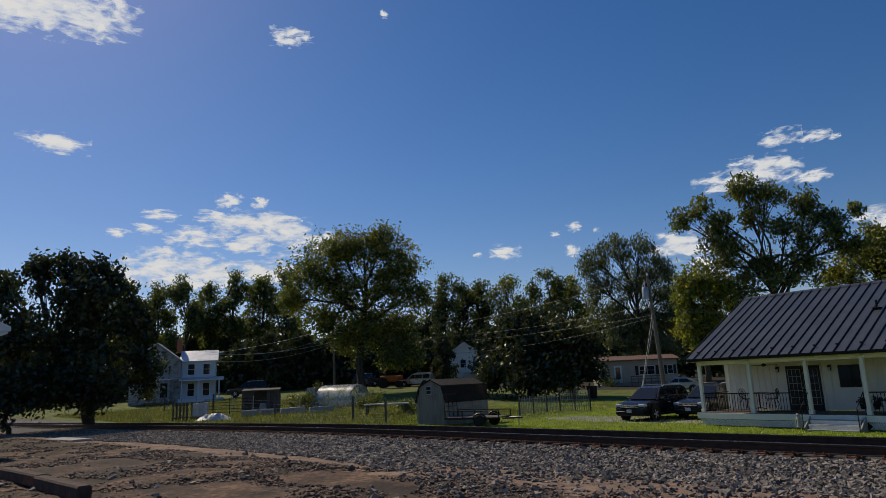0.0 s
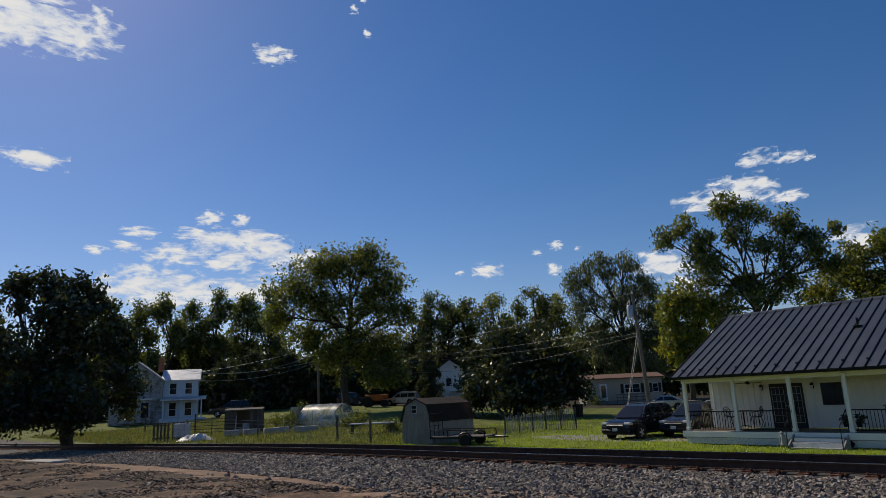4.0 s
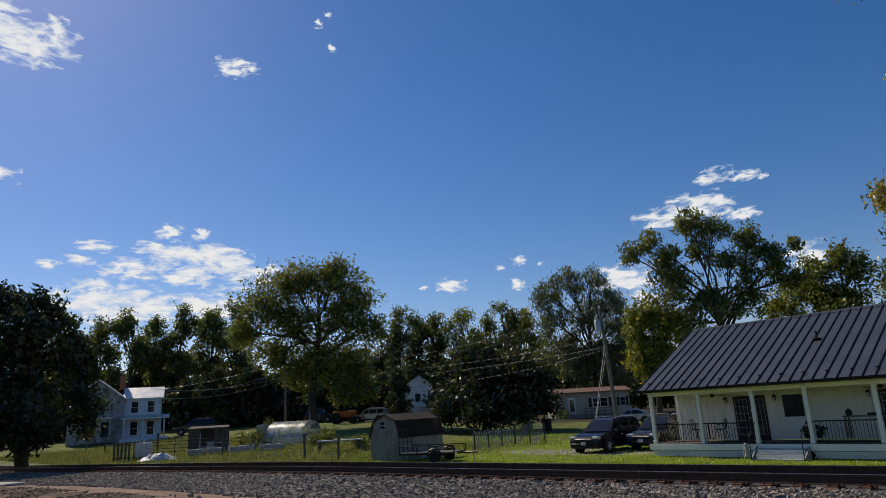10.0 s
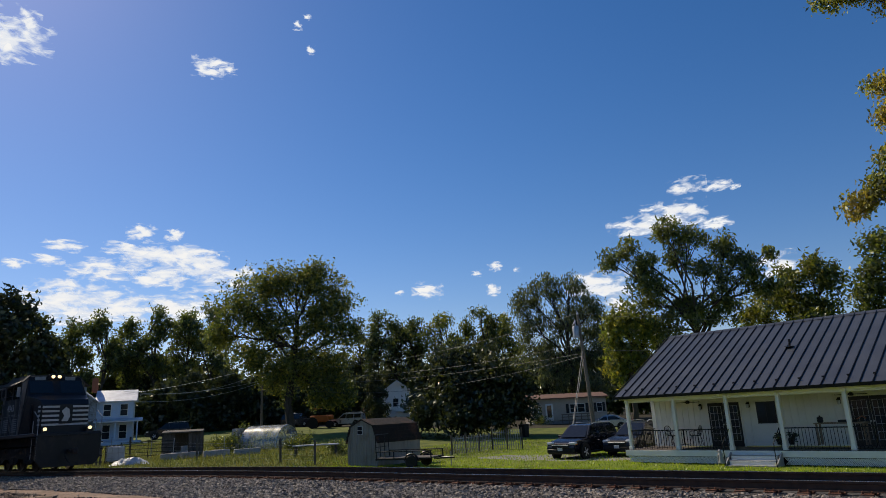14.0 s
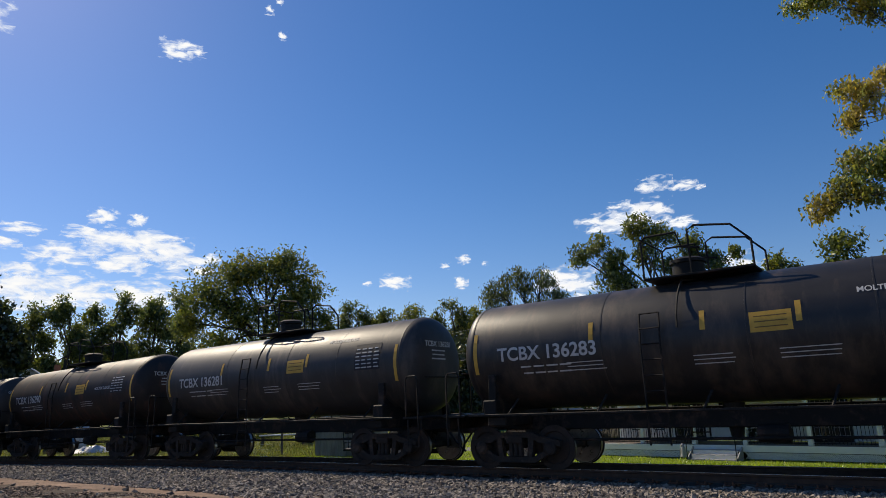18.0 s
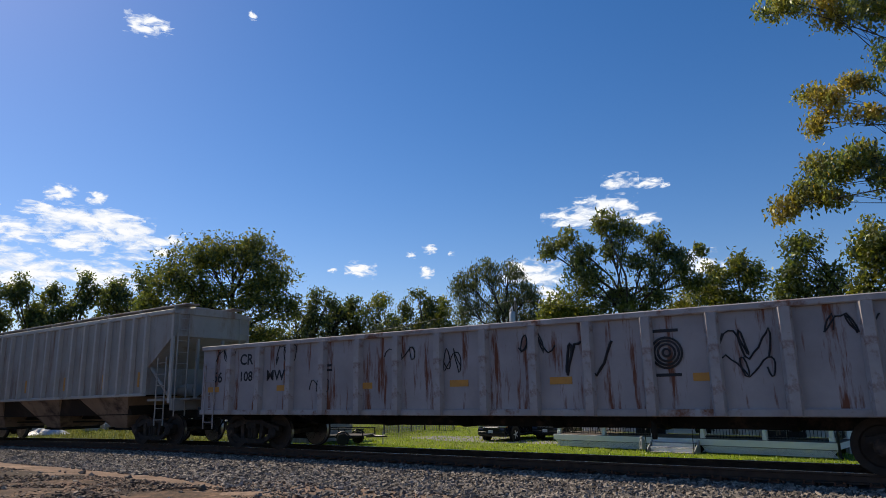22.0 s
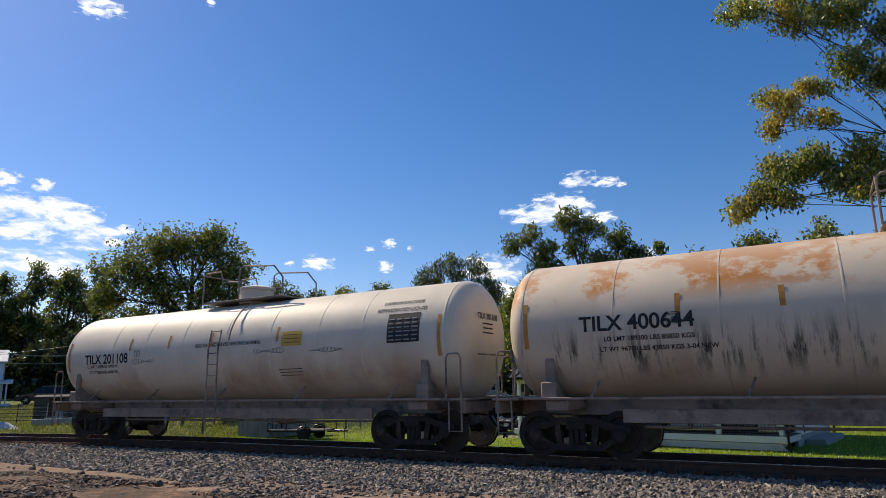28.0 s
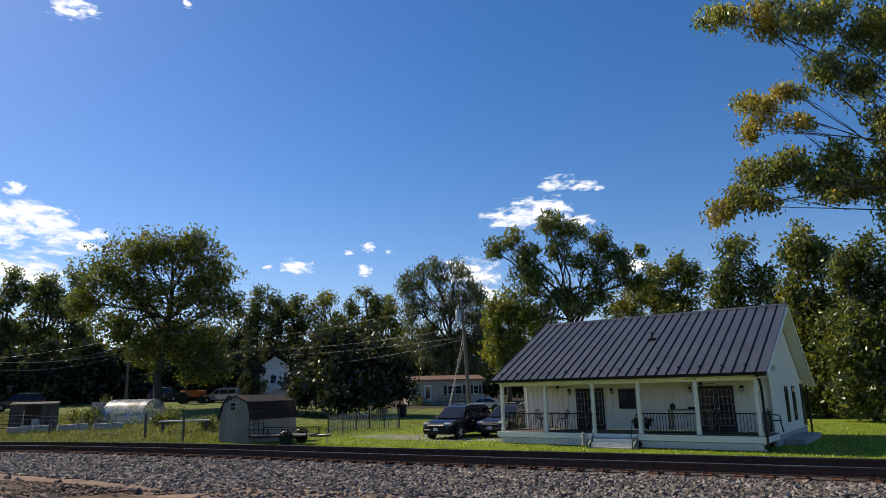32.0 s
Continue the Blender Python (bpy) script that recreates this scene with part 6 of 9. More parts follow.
    # side emblem of stripes, a slanted bar group and name bars
    for y, r in ((-0.985, 1), (0.985, -1)):
        for i in range(5):
            part("side_stripe", S().box((fx(1.2) - 0.0, y, 3.62 + 0.13 * i), (2.0 - 0.22 * i if facing < 0 else 2.0, 0.012, 0.05)), M["mark_grey"], c)
        part("emblem_bar", S().prism([(0.0, 3.5), (0.42, 3.5), (0.30, 4.12), (-0.1, 4.12)], 0, 0.012, "y"), st, c, "slanted pale emblem").matrix_local = Matrix.Translation((fx(1.2) + 1.5, y - 0.006, 0))
        part("emblem_bar", S().prism([(0.0, 3.5), (0.95, 3.5), (1.05, 4.12), (0.12, 4.12)], 0, 0.012, "y"), st, c).matrix_local = Matrix.Translation((fx(1.2) + 2.1, y - 0.006, 0))
        for i, w in enumerate((1.9, 2.1)):
            part("name_bar", S().box((fx(1.2) + 2.1, y, 3.3 - 0.28 * i), (w, 0.012, 0.16)), M["mark_grey"], c)
    # handrails and steps
    for y in (-1.48, 1.48):
        hr = part("handrail", S().tube([(fx(-e + 1.1), y, 2.72), (fx(e - 5.4), y, 2.72)], 0.02, 6), M["mark_grey"], c)
        for x in np.arange(-e + 1.2, e - 5.3, 1.75):
            part("stanchion", S().tube([(fx(x), y, 1.75), (fx(x), y, 2.72)], 0.018, 5), bk, hr)
        for k in (-1, 1):
            x = k * (e - 0.85)
            part("step_rail", S().tube([(x + 0.25 * k, y, 0.6), (x + 0.25 * k, y, 2.5), (x - 0.3 * k, y, 2.85)], 0.022, 6), M["mark_grey"], c)
            part("step_rail", S().tube([(x - 0.35 * k, y, 0.6), (x - 0.35 * k, y, 2.4)], 0.022, 6), M["mark_grey"], c)
            for i in range(4):
                part("step", S().box((x - 0.05 * k, y, 0.55 + 0.34 * i), (0.55, 0.3, 0.04), 0.006), M["steel_black"], c)
    for k in (-1, 1):
        part("pilot", S().prism([(-1.5, 1.62), (-1.5, 0.55), (-1.2, 0.18), (1.2, 0.18), (1.5, 0.55), (1.5, 1.62)], k * (e - 0.72), k * (e - 0.58)), bk, c)
        part("end_platform", S().box((k * (e - 0.85), 0, 1.66), (0.6, 3.0, 0.08), 0.01), bk, c)
        coupler(c, k * e, k)
        xt = k * (e - 4.05)
        t = part("truck", S().box((0, 0, 0.86), (5.0, 1.3, 0.86), 0.05), M["truck_iron"], c, "dark six-wheel power truck", m=pose(xt, 0, 0))
        for y in (-1.05, 1.05):
            sf = S().prism([(-2.35, 0.62), (-2.35, 0.86), (-1.5, 0.98), (1.5, 0.98), (2.35, 0.86), (2.35, 0.62), (1.6, 0.70), (-1.6, 0.70)], y - 0.09, y + 0.09, "y")
            part("side_frame", sf, M["truck_iron"], t)
            part("frame_plate", S().prism([(-2.6, 0.52), (-2.6, 1.12), (2.6, 1.12), (2.6, 0.52), (2.25, 0.36), (1.45, 0.40), (1.2, 0.62), (0.65, 0.62), (0.4, 0.36), (-0.4, 0.36), (-0.65, 0.62), (-1.2, 0.62), (-1.45, 0.40), (-2.25, 0.36)], y * 1.12 - 0.03, y * 1.12 + 0.03, "y"), M["truck_iron"], t)
            for a in (-1.85, 0.0, 1.85):
                part("journal_box", S().box((a, y * 1.07, 0.55), (0.46, 0.3, 0.42), 0.05), M["truck_iron"], t)
                part("brake_cylinder", S().lathe([(0.13, -0.2), (0.13, 0.2)], 10, lay_x(a + 0.8, y * 1.15, 1.02)), M["truck_iron"], t)
                for s in (-0.32, 0.32):
                    part("spring", S().lathe([(0.09, 0.0), (0.09, 0.3)], 10, pose(a + s, y * 1.05, 0.62)), M["steel_black"], t)
        for a in (-1.85, 0.0, 1.85):
            part("axle", AXLE, None, t, m=pose(a, 0, 0.5))
            for y, r in ((-0.72, 90), (0.72, -90)):
                part("wheel", WHEEL, None, t, m=pose(a, y, 0.5, r) @ Matrix.Scale(1.09, 4))
                part("tread", TREAD, None, t, m=pose(a, y, 0.5, r) @ Matrix.Scale(1.09, 4))
    settle(c, 0.98 if facing > 0 else 1.05)
    return c


def sulfur(b0, b1, number, shell, label, **more):
    hs = more.pop("hs", 5.27)
    ex = dict(panel_mat=M["mark_black"], panel_ink=M["mark_white"], words=(("MOLTEN SULFUR", more.pop("sx", 3.1), 2.60 + more.pop("sz", 0.75), 0.15),))
    ex.update(more)
    tank_car(b0, b1, label, 1.285, 2.58, hs, shell, M["steel_black"], M["mark_white"], M["mark_white"], number, (-2.0, 0.9, 3.0), ex)


def make_train():
    locomotive(151.8, 130.15, 1, "4043")
    locomotive(130.15, 108.5, -1, "7538")
    sulfur(108.5, 95.5, "TILX 150691", M["tank_brown"], "black tank car with brown dust and yellow reflectors", placard=0.2, hs=5.54, sx=4.55, sz=0.70, placard_mat=M["mark_white"])
    sulfur(95.5, 83.14, "TCBX 136283", M["tank_black"], "black tank car with white stencilled marks", sx=3.3, sz=0.55)
    sulfur(83.14, 70.56, "TCBX 136281", M["tank_grey"], "dusty dark grey tank car with white stencilled marks")
    sulfur(70.56, 58.17, "TCBX 136290", M["tank_brown"], "black and brown tank car with yellow reflectors", sx=3.1, sz=0.10)
    sulfur(58.17, 45.69, "GATX 60061", M["tank_grey"], "dusty grey tank car with pale streaks over its centre", panel=True)
    sulfur(45.69, 33.37, "TCBX 136367", M["tank_black"], "matt black tank car with a yellow placard", sx=3.1, sz=0.00)
    sulfur(33.37, 21.3, "GATX 60418", M["tank_grey"], "dusty dark grey tank car with a streaked centre", panel=False, hs=5.12)
    hopper_car(21.3, 3.2, "dark rust-brown covered hopper car with pale worn patches", M["hopper_rust"], M["hopper_low"], 15, M["mark_white"], (("IBRO", 2.42, 2.75, 0.22), ("4750", 2.42, 2.45, 0.22)), rail=M["hopper_low"], top=4.37, post_mat=M["rust_post"], panels=((-h_(18.1) * 0.1, 2.9, 0.62, 1.9, "hopper_grey"), (1.9, 1.98, 0.55, 0.3, "mark_white")))
    gondola_car(3.2, -17.48, "long pale gondola car with rust runs and scrawled paint")
    hopper_car(-17.48, -34.99, "pale grey covered hopper car with rust-stained posts", M["hopper_grey"], M["hopper_low"], 14, M["mark_black"], (("AE", 2.42, 2.90, 0.36), ("QX", 3.18, 2.90, 0.36), ("48", 2.42, 2.43, 0.36), ("28", 3.18, 2.43, 0.36)), rail=M["hopper_grey"], post_mat=M["hopper_post"])
    hopper_car(-34.99, -52.8, "faded blue covered hopper car with rust stains", M["hopper_blue"], M["hopper_low"], 13, M["mark_black"], (("AEX", 2.42, 2.62, 0.27), ("125", 3.18, 2.62, 0.27), ("10", 3.96, 2.62, 0.3)), rail=M["steel_black"], post_mat=M["blue_post"], panels=((-h_(17.81) + 2.0, 2.52, 0.8, 0.52, "mark_white"), (-h_(17.81) + 2.95, 2.52, 0.75, 0.52, "mark_white"), (-h_(17.81) + 3.8, 2.52, 0.7, 0.52, "mark_white"), (-h_(17.81) + 5.0, 2.3, 0.6, 1.2, "mark_grey"), (-1.2, 2.9, 0.8, 1.0, "mark_grey"), (0.6, 2.85, 0.8, 0.9, "mark_grey"), (2.4, 2.9, 0.7, 1.0, "mark_grey"), (3.6, 2.1, 0.5, 0.3, "mark_white")))
    sulfur(-52.8, -64.69, "TILX 136059", M["tank_brown"], "black-brown tank car with white spray scrawls", sx=3.1, sz=0.05, scrawl=((2.6, 3.05, 0.16), (-0.8, 2.35, 0.12)), scrawl_mat=M["mark_white"])
    sulfur(-64.69, -77.1, "SHPX 202695", M["tank_gloss"], "glossy blue-black tank car with a brown centre band", sx=3.0, sz=-0.1, mark_x=1.8, mark_size=0.33, mark_z=-0.1, panel=True)
    hopper_car(-77.1, -94.69, "dark maroon covered hopper car", M["hopper_maroon"], M["hopper_maroon"], 14, M["mark_amber"], (("IT", 2.42, 2.82, 0.34), ("FX", 3.18, 2.82, 0.34), ("366", 2.42, 2.42, 0.29), ("239", 3.18, 2.42, 0.29)), rail=M["steel_black"], top=4.22)
    hopper_car(-94.69, -112.1, "pale grey covered hopper car with a clean side", M["hopper_grey"], M["hopper_low"], 14, M["mark_black"], (), rail=M["hopper_grey"], post_mat=M["hopper_post"], yellow=False)
    hopper_car(-112.1, -129.5, "pale grey covered hopper car with black lettering", M["hopper_grey"], M["hopper_low"], 14, M["mark_black"], (("M", 2.42, 2.85, 0.38), ("46", 2.42, 2.40, 0.38)), rail=M["hopper_grey"], post_mat=M["hopper_post"])
    white = dict(plain=True, lines=((2.6, 2.0, 0.8),), strip=M["mark_amber"], board=M["frame_tan"], ladder_mat=M["frame_tan"], pale_rails=False, reflect=(-0.55, -0.3, -0.05, 0.3), platform=1.65, dome=-0.1, dome_size=1.5, dome_mat=M["tank_white"], panel_mat=M["mark_black"], panel_ink=M["mark_grey"], scrawl_mat=M["mark_grey"])
    tank_car(-129.5, -145.5, "white tank car with large rust patches and black streaks", 1.50, 2.67, 7.18, M["tank_rusty"], M["frame_tan"], M["mark_black"], M["mark_black"], "TILX 400644", (-5.2, -3.2, -1.2, 0.8, 2.8, 4.8),
             dict(white, mark_x=2.4, mark_size=0.42, mark_z=-0.02, plate=-4.05, placard=0.1, placard_mat=M["mark_amber"], ladder=0.35, centre=1.2, words=(("LD LMT 189300 LBS 85850 KGS", -4.55, 2.35, 0.13), ("LT WT 96700 LBS 43850 KGS 3-04 NEW", -4.4, 2.15, 0.13), ("CARBON DIOXIDE", 2.2, 2.62, 0.17), ("REFRIGERATED LIQUID", 2.2, 2.42, 0.17), ("REGULATING VALVES VENTING NORMAL", 2.0, 3.22, 0.15)), scrawl=((4.6, 2.55, 0.16),)))
    tank_car(-145.5, -161.5, "cream-white tank car with dusty brown ends and scrawls", 1.44, 2.62, 7.32, M["tank_white"], M["frame_tan"], M["mark_black"], M["mark_black"], "TILX 201108", (-4.9, -3.3, -1.6, 0.2, 1.9, 3.6, 5.0),
             dict(white, mark_x=2.1, mark_size=0.42, mark_z=-0.1, plate=-3.65, placard=0.37, ladder=-0.1, words=(("LD LMT 169500 LB 76900 KG", -5.4, 2.30, 0.13), ("LT WT 93500 LB 42400 KG", -5.4, 2.12, 0.13), ("CARBON DIOXIDE", 6.1, 3.50, 0.14), ("REFRIGERATED LIQUID", 6.1, 3.32, 0.14), ("REGULATING VALVES VENTING NORMAL", 0.3, 2.75, 0.14)), scrawl=((-3.4, 2.4, 0.15), (1.9, 2.5, 0.13), (3.9, 2.45, 0.12))))


def h_(units):
    return K * units / 2 - 0.85


make_train()

# ---- trees ----
TURN = 1.9           # degrees between the yard and the track


def spot(az, d):
    """Place at a bearing (degrees from +y) and a distance from where the camera stands."""
    return EYE.x + d * math.sin(radians(az - TURN)), EYE.y + d * math.cos(radians(az - TURN))


def yard(x, y):
    """The yard's own grid, which stands a little askew to the track, in the world."""
    c, s = math.cos(radians(TURN)), math.sin(radians(TURN))
    y += 15.58
    return EYE.x + c * x - s * y, EYE.y + s * x + c * y


def dip(az):
    """How far the eye line falls towards the east, in degrees."""
    return float(np.interp(az, [-50, -25], [0.0, -0.28]))


def make_tree(az, d, lobes, leaf, label, leaves=5200, size=0.34, clump=0.45, name="tree", trunk_r=0.28, trunk_az=None, droop=0.4, seed=0, depth=0.8, group="", limb_r=0.13, bare=False, boughs=60, bough=0.55, aspect=0.5, arch=0.0, twigs=9, per=16):
    """A tree whose crown is a group of lobes: (bearing, elevation, half width, half height) in degrees at its distance.

    Each lobe carries boughs, each bough a few tufts of leaves, so that gaps of sky stay between them."""
    rng = np.random.default_rng(1000 + seed)
    tx, ty = spot(trunk_az if trunk_az is not None else az, d)
    gz = ground_z(tx, ty)
    side = Vector((math.cos(radians(az - TURN)), -math.sin(radians(az - TURN)), 0))
    back = Vector((math.sin(radians(az - TURN)), math.cos(radians(az - TURN)), 0))
    origin = Vector((*spot(az, d), 0))
    cs = []
    for a, e, ra, re in lobes:
        off = d * math.tan(radians(a - az))
        c = origin + side * off + back * float(rng.normal(0, 0.25) * d * math.tan(radians(ra)))
        c.z = EYE.z + d * math.tan(radians(e + dip(a)))
        cs.append((c, d * math.tan(radians(ra)), d * math.tan(radians(re))))
    t = thing(name, (tx, ty, gz - 0.1), label, "tree", group)
    base = Vector((tx, ty, gz - 0.1))
    vol = np.array([r * h for _, r, h in cs])
    vol = vol / vol.sum()
    count = np.maximum(3, np.round(vol * boughs)).astype(int)
    s_, b_ = np.array(side), np.array(back)
    ends, tufts = [], []
    for (c, r, h), m in zip(cs, count):
        dirs = rng.normal(0, 1, (m, 3))
        dirs /= np.linalg.norm(dirs, axis=1)[:, None]
        dirs *= rng.uniform(0.3, 0.95, m)[:, None]
        bc = np.array(c) + s_ * (dirs[:, 0] * r)[:, None] + b_ * (dirs[:, 1] * r * depth)[:, None]
        bc[:, 2] += dirs[:, 2] * h
        ends.append(bc)
        for p in bc:
            k = per
            wide, tall = bough * min(r, 1.5 * h), bough * max(h, 0.7 * r) * 0.9
            u = rng.normal(0, 1, (k, 3))
            u /= np.linalg.norm(u, axis=1)[:, None]
            u *= (rng.uniform(0.1, 1.1, k) ** 0.55 * rng.uniform(0.55, 1.3))[:, None]
            q = p + s_ * (u[:, 0] * wide)[:, None] + b_ * (u[:, 1] * wide)[:, None]
            q[:, 2] += u[:, 2] * tall - arch * np.abs(u[:, 0]) * wide
            tufts.append(q)
    pts = np.concatenate(tufts)
    pts[:, 2] = np.maximum(pts[:, 2], gz + 0.4)
    v, f = leaf_quads(rng, pts - np.array(base), np.array((clump, clump, clump * 0.85)), max(3, leaves // len(pts)), size, droop, aspect)
    part("crown", quick_mesh("crown", v, f, M[leaf]), None, t)
    ztop = max(c.z + h for c, r, h in cs)
    mid = sum((c * float(w) for (c, r, h), w in zip(cs, vol)), Vector())
    fork = base.lerp(mid, 0.42)
    fork.z = base.z + 0.34 * (ztop - base.z)
    wood = S()
    j = [Vector((float(a), float(b), 0)) * 0.3 for a, b in rng.normal(0, 1, (3, 2))]
    z0 = Vector((0, 0, 0))
    crest = (mid - base) * 0.75 + (fork - base) * 0.25 + j[1]
    wood.tube([z0 - Vector((0, 0, 0.3)), z0 + Vector((0, 0, 0.4)), (fork - base) * 0.5 + j[0], fork - base, crest],
              [trunk_r * 1.5, trunk_r * 1.05, trunk_r * 0.9, trunk_r * 0.75, trunk_r * 0.4], 9)
    part("trunk", wood, M["bark"], t, smooth=True)
    if bare:
        return t
    for n, (c, r, h) in enumerate(cs):
        e = c - base
        start = (fork - base).lerp(crest, 0.15 + 0.75 * float(rng.random()) * (1 if e.z > crest.z * 0.7 else 0.2))
        sway = Vector((float(rng.normal(0, 0.10)), float(rng.normal(0, 0.10)), 0.12 * float(rng.random()))) * (e - start).length
        knee = start.lerp(e, 0.7) + sway * 0.5
        limb = S().tube([start, start.lerp(e, 0.35) + sway, knee, e], [limb_r, limb_r * 0.75, limb_r * 0.5, limb_r * 0.2], 6)
        for p in ends[n][:twigs]:
            q = Vector(p) - base
            m_ = start.lerp(e, 0.45 + 0.4 * float(rng.random())) + sway * 0.5
            limb.tube([m_, m_.lerp(q, 0.55) + Vector((0, 0, 0.08 * (q - m_).length)), q], [limb_r * 0.34, limb_r * 0.2, 0.015], 4)
        part("limb", limb, M["bark"], t)
    return t


def make_trees():
    big = "tall leafy green tree with a broad crown behind the yard"
    make_tree(-50.3, 80, [(-51.4, 11.3, 2.6, 1.7), (-49.2, 11.9, 2.0, 1.3), (-47.7, 11.5, 2.1, 1.6), (-45.8, 10.6, 1.7, 1.7), (-53.7, 9.4, 2.4, 1.6), (-55.0, 7.2, 1.8, 1.4), (-51.9, 7.9, 2.6, 1.8), (-47.2, 8.2, 2.7, 2.1), (-45.0, 7.4, 1.4, 1.6), (-53.2, 5.4, 1.9, 1.6), (-48.5, 5.0, 2.9, 2.0), (-45.8, 4.6, 1.7, 1.8), (-50.2, 3.2, 1.8, 1.5), (-47.0, 2.4, 1.7, 1.4), (-45.2, 2.2, 1.2, 1.2)],
              "leaf_a", big, 38000, 0.40, 0.40, trunk_r=0.50, trunk_az=-49.6, limb_r=0.19, seed=1, boughs=260, bough=0.60, twigs=14, per=10)
    make_tree(-15.5, 60, [(-20.0, 13.2, 0.95, 1.10), (-21.5, 12.0, 1.26, 0.85), (-19.2, 11.7, 1.47, 1.22), (-17.0, 14.3, 1.16, 1.22), (-14.8, 13.7, 1.37, 1.22), (-12.7, 12.6, 1.16, 1.34), (-11.3, 11.6, 1.16, 1.22), (-10.8, 10.2, 0.95, 1.10), (-16.3, 11.9, 1.26, 1.34), (-13.9, 10.6, 1.37, 1.22), (-18.4, 9.9, 1.78, 1.22), (-15.4, 8.3, 0.95, 1.22), (-12.7, 8.4, 1.37, 1.34), (-9.2, 11.3, 0.47, 0.55), (-16.9, 7.9, 1.05, 1.10), (-18.8, 8.1, 1.26, 1.10), (-10.4, 8.6, 1.26, 1.10), (-14.2, 6.7, 1.89, 1.10), (-17.8, 6.4, 1.37, 1.10)],
              "leaf_b", "tall open-crowned tree with tufted leaves behind the house", 15500, 0.40, 0.24, trunk_r=0.3, trunk_az=-14.8, droop=1.0, seed=2, boughs=150, bough=0.62, limb_r=0.13, aspect=0.36, arch=0.1, per=13, twigs=14)
    make_tree(-21.2, 62, [(-21.1, 7.2, 1.7, 1.2), (-21.8, 6.1, 1.2, 1.1), (-19.7, 6.0, 2.0, 1.3), (-22.0, 4.6, 1.2, 1.3), (-20.2, 4.2, 1.6, 1.4), (-21, 2.6, 1.4, 1.2)], "leaf_yellow", "yellow-green leafy tree beside the house", 9000, 0.42, 0.26, droop=0.8, seed=3, boughs=80, aspect=0.4, bough=0.55, per=12)
    make_tree(-7.2, 64, [(-7.0, 9.6, 1.5, 1.1), (-5.6, 8.6, 1.3, 1.3), (-8.3, 9.0, 1.2, 1.2), (-8.0, 7.3, 1.8, 1.2), (-9.8, 7.8, 1.2, 1.2), (-5.9, 6.8, 1.3, 1.0), (-10.8, 6.4, 1.4, 1.2), (-7.4, 5.6, 2.4, 1.4)], "leaf_a", "yellowing leafy tree behind the house", 9500, 0.42, 0.28, seed=4, boughs=100, aspect=0.4, bough=0.55, per=12)
    # woods to the east of the house
    wood = "dense green woodland tree at the edge of the lawn"
    make_tree(-1.6, 58, [(-1.5, 10.3, 1.4, 1.6), (-2.3, 8.5, 1.3, 1.8), (-0.2, 8.0, 1.5, 1.7), (-3.5, 7.7, 1.1, 1.5), (-1.6, 5.6, 1.9, 2.0), (-1.0, 2.6, 1.9, 2.0), (-1.2, 0.0, 1.8, 1.6)], "leaf_b", wood, 10000, 0.36, 0.28, seed=10, boughs=90, group="woods east of the house", trunk_r=0.22, bough=0.58)
    make_tree(3.2, 55, [(2.5, 10.2, 1.4, 1.9), (3.9, 9.4, 1.2, 1.7), (2.2, 7.4, 1.3, 1.8), (3.9, 5.4, 2.1, 2.5), (2.0, 4.0, 1.6, 2.2), (3.1, 1.0, 1.7, 2.5), (1.6, -0.8, 1.6, 1.6), (3.6, -1.6, 1.6, 1.4)], "leaf_a", wood, 14000, 0.36, 0.28, seed=11, boughs=120, group="woods east of the house", trunk_r=0.24, bough=0.58)
    make_tree(6.0, 52, [(5.5, 8.9, 1.4, 1.7), (6.7, 9.4, 1.3, 1.6), (6.5, 7.1, 1.6, 2.2), (5.2, 3.1, 2.5, 2.7), (5.2, -0.7, 2.2, 2.0), (7.2, 4.2, 1.8, 2.4), (7.4, 0.6, 2.0, 2.4)], "leaf_b", wood, 13000, 0.36, 0.28, seed=12, boughs=120, group="woods east of the house", trunk_r=0.24, bough=0.58)
    for k, (az, top, d, w, leaf) in enumerate(((9.6, 10.6, 54, 2.4, "leaf_b"), (13.4, 11.4, 53, 2.8, "leaf_a"), (17.6, 10.6, 55, 3, "leaf_b"), (0.6, 7.6, 72, 2.6, "leaf_dark"), (5.0, 8.0, 72, 3.0, "leaf_dark"), (9.5, 8.0, 72, 3.0, "leaf_dark"), (-4.4, 6.4, 74, 2.6, "leaf_dark"))):
        make_tree(az, d, [(az, top - 1.9, w * 0.55, 1.9), (az - 0.7, top - 4.2, w * 0.85, 2.2), (az + 0.8, top - 5.4, w * 0.9, 2.3), (az, top - 8.4, w, 2.3), (az, top - 11.0, w, 2.0)],
                  leaf, wood, 10000, 0.42, 0.36, seed=13 + k, boughs=80, group="woods east of the house", bough=0.58)
    # tall drooping tree, round dark maple and a spruce beside the white house
    make_tree(-25.8, 100, [(-29.0, 9.6, 1.4, 1.3), (-27.4, 10.3, 1.4, 1.2), (-25.4, 10.0, 1.5, 1.2), (-23.9, 8.6, 1.5, 1.3), (-29.3, 7.5, 1.4, 1.6), (-26.4, 7.5, 2.6, 1.8), (-23.2, 6.5, 1.5, 1.8), (-28.4, 5.0, 2.0, 1.8), (-27.4, 2.9, 1.8, 1.5), (-24.7, 4.0, 2.2, 2.0), (-22.4, 4.4, 1.6, 2.0), (-24.6, 2.0, 2.2, 1.6)], "leaf_willow", "tall grey-green drooping tree behind the mobile home", 26000, 0.54, 0.34, droop=2.2, trunk_r=0.45, seed=20, boughs=220, bough=0.52, aspect=0.26, limb_r=0.2, per=14)
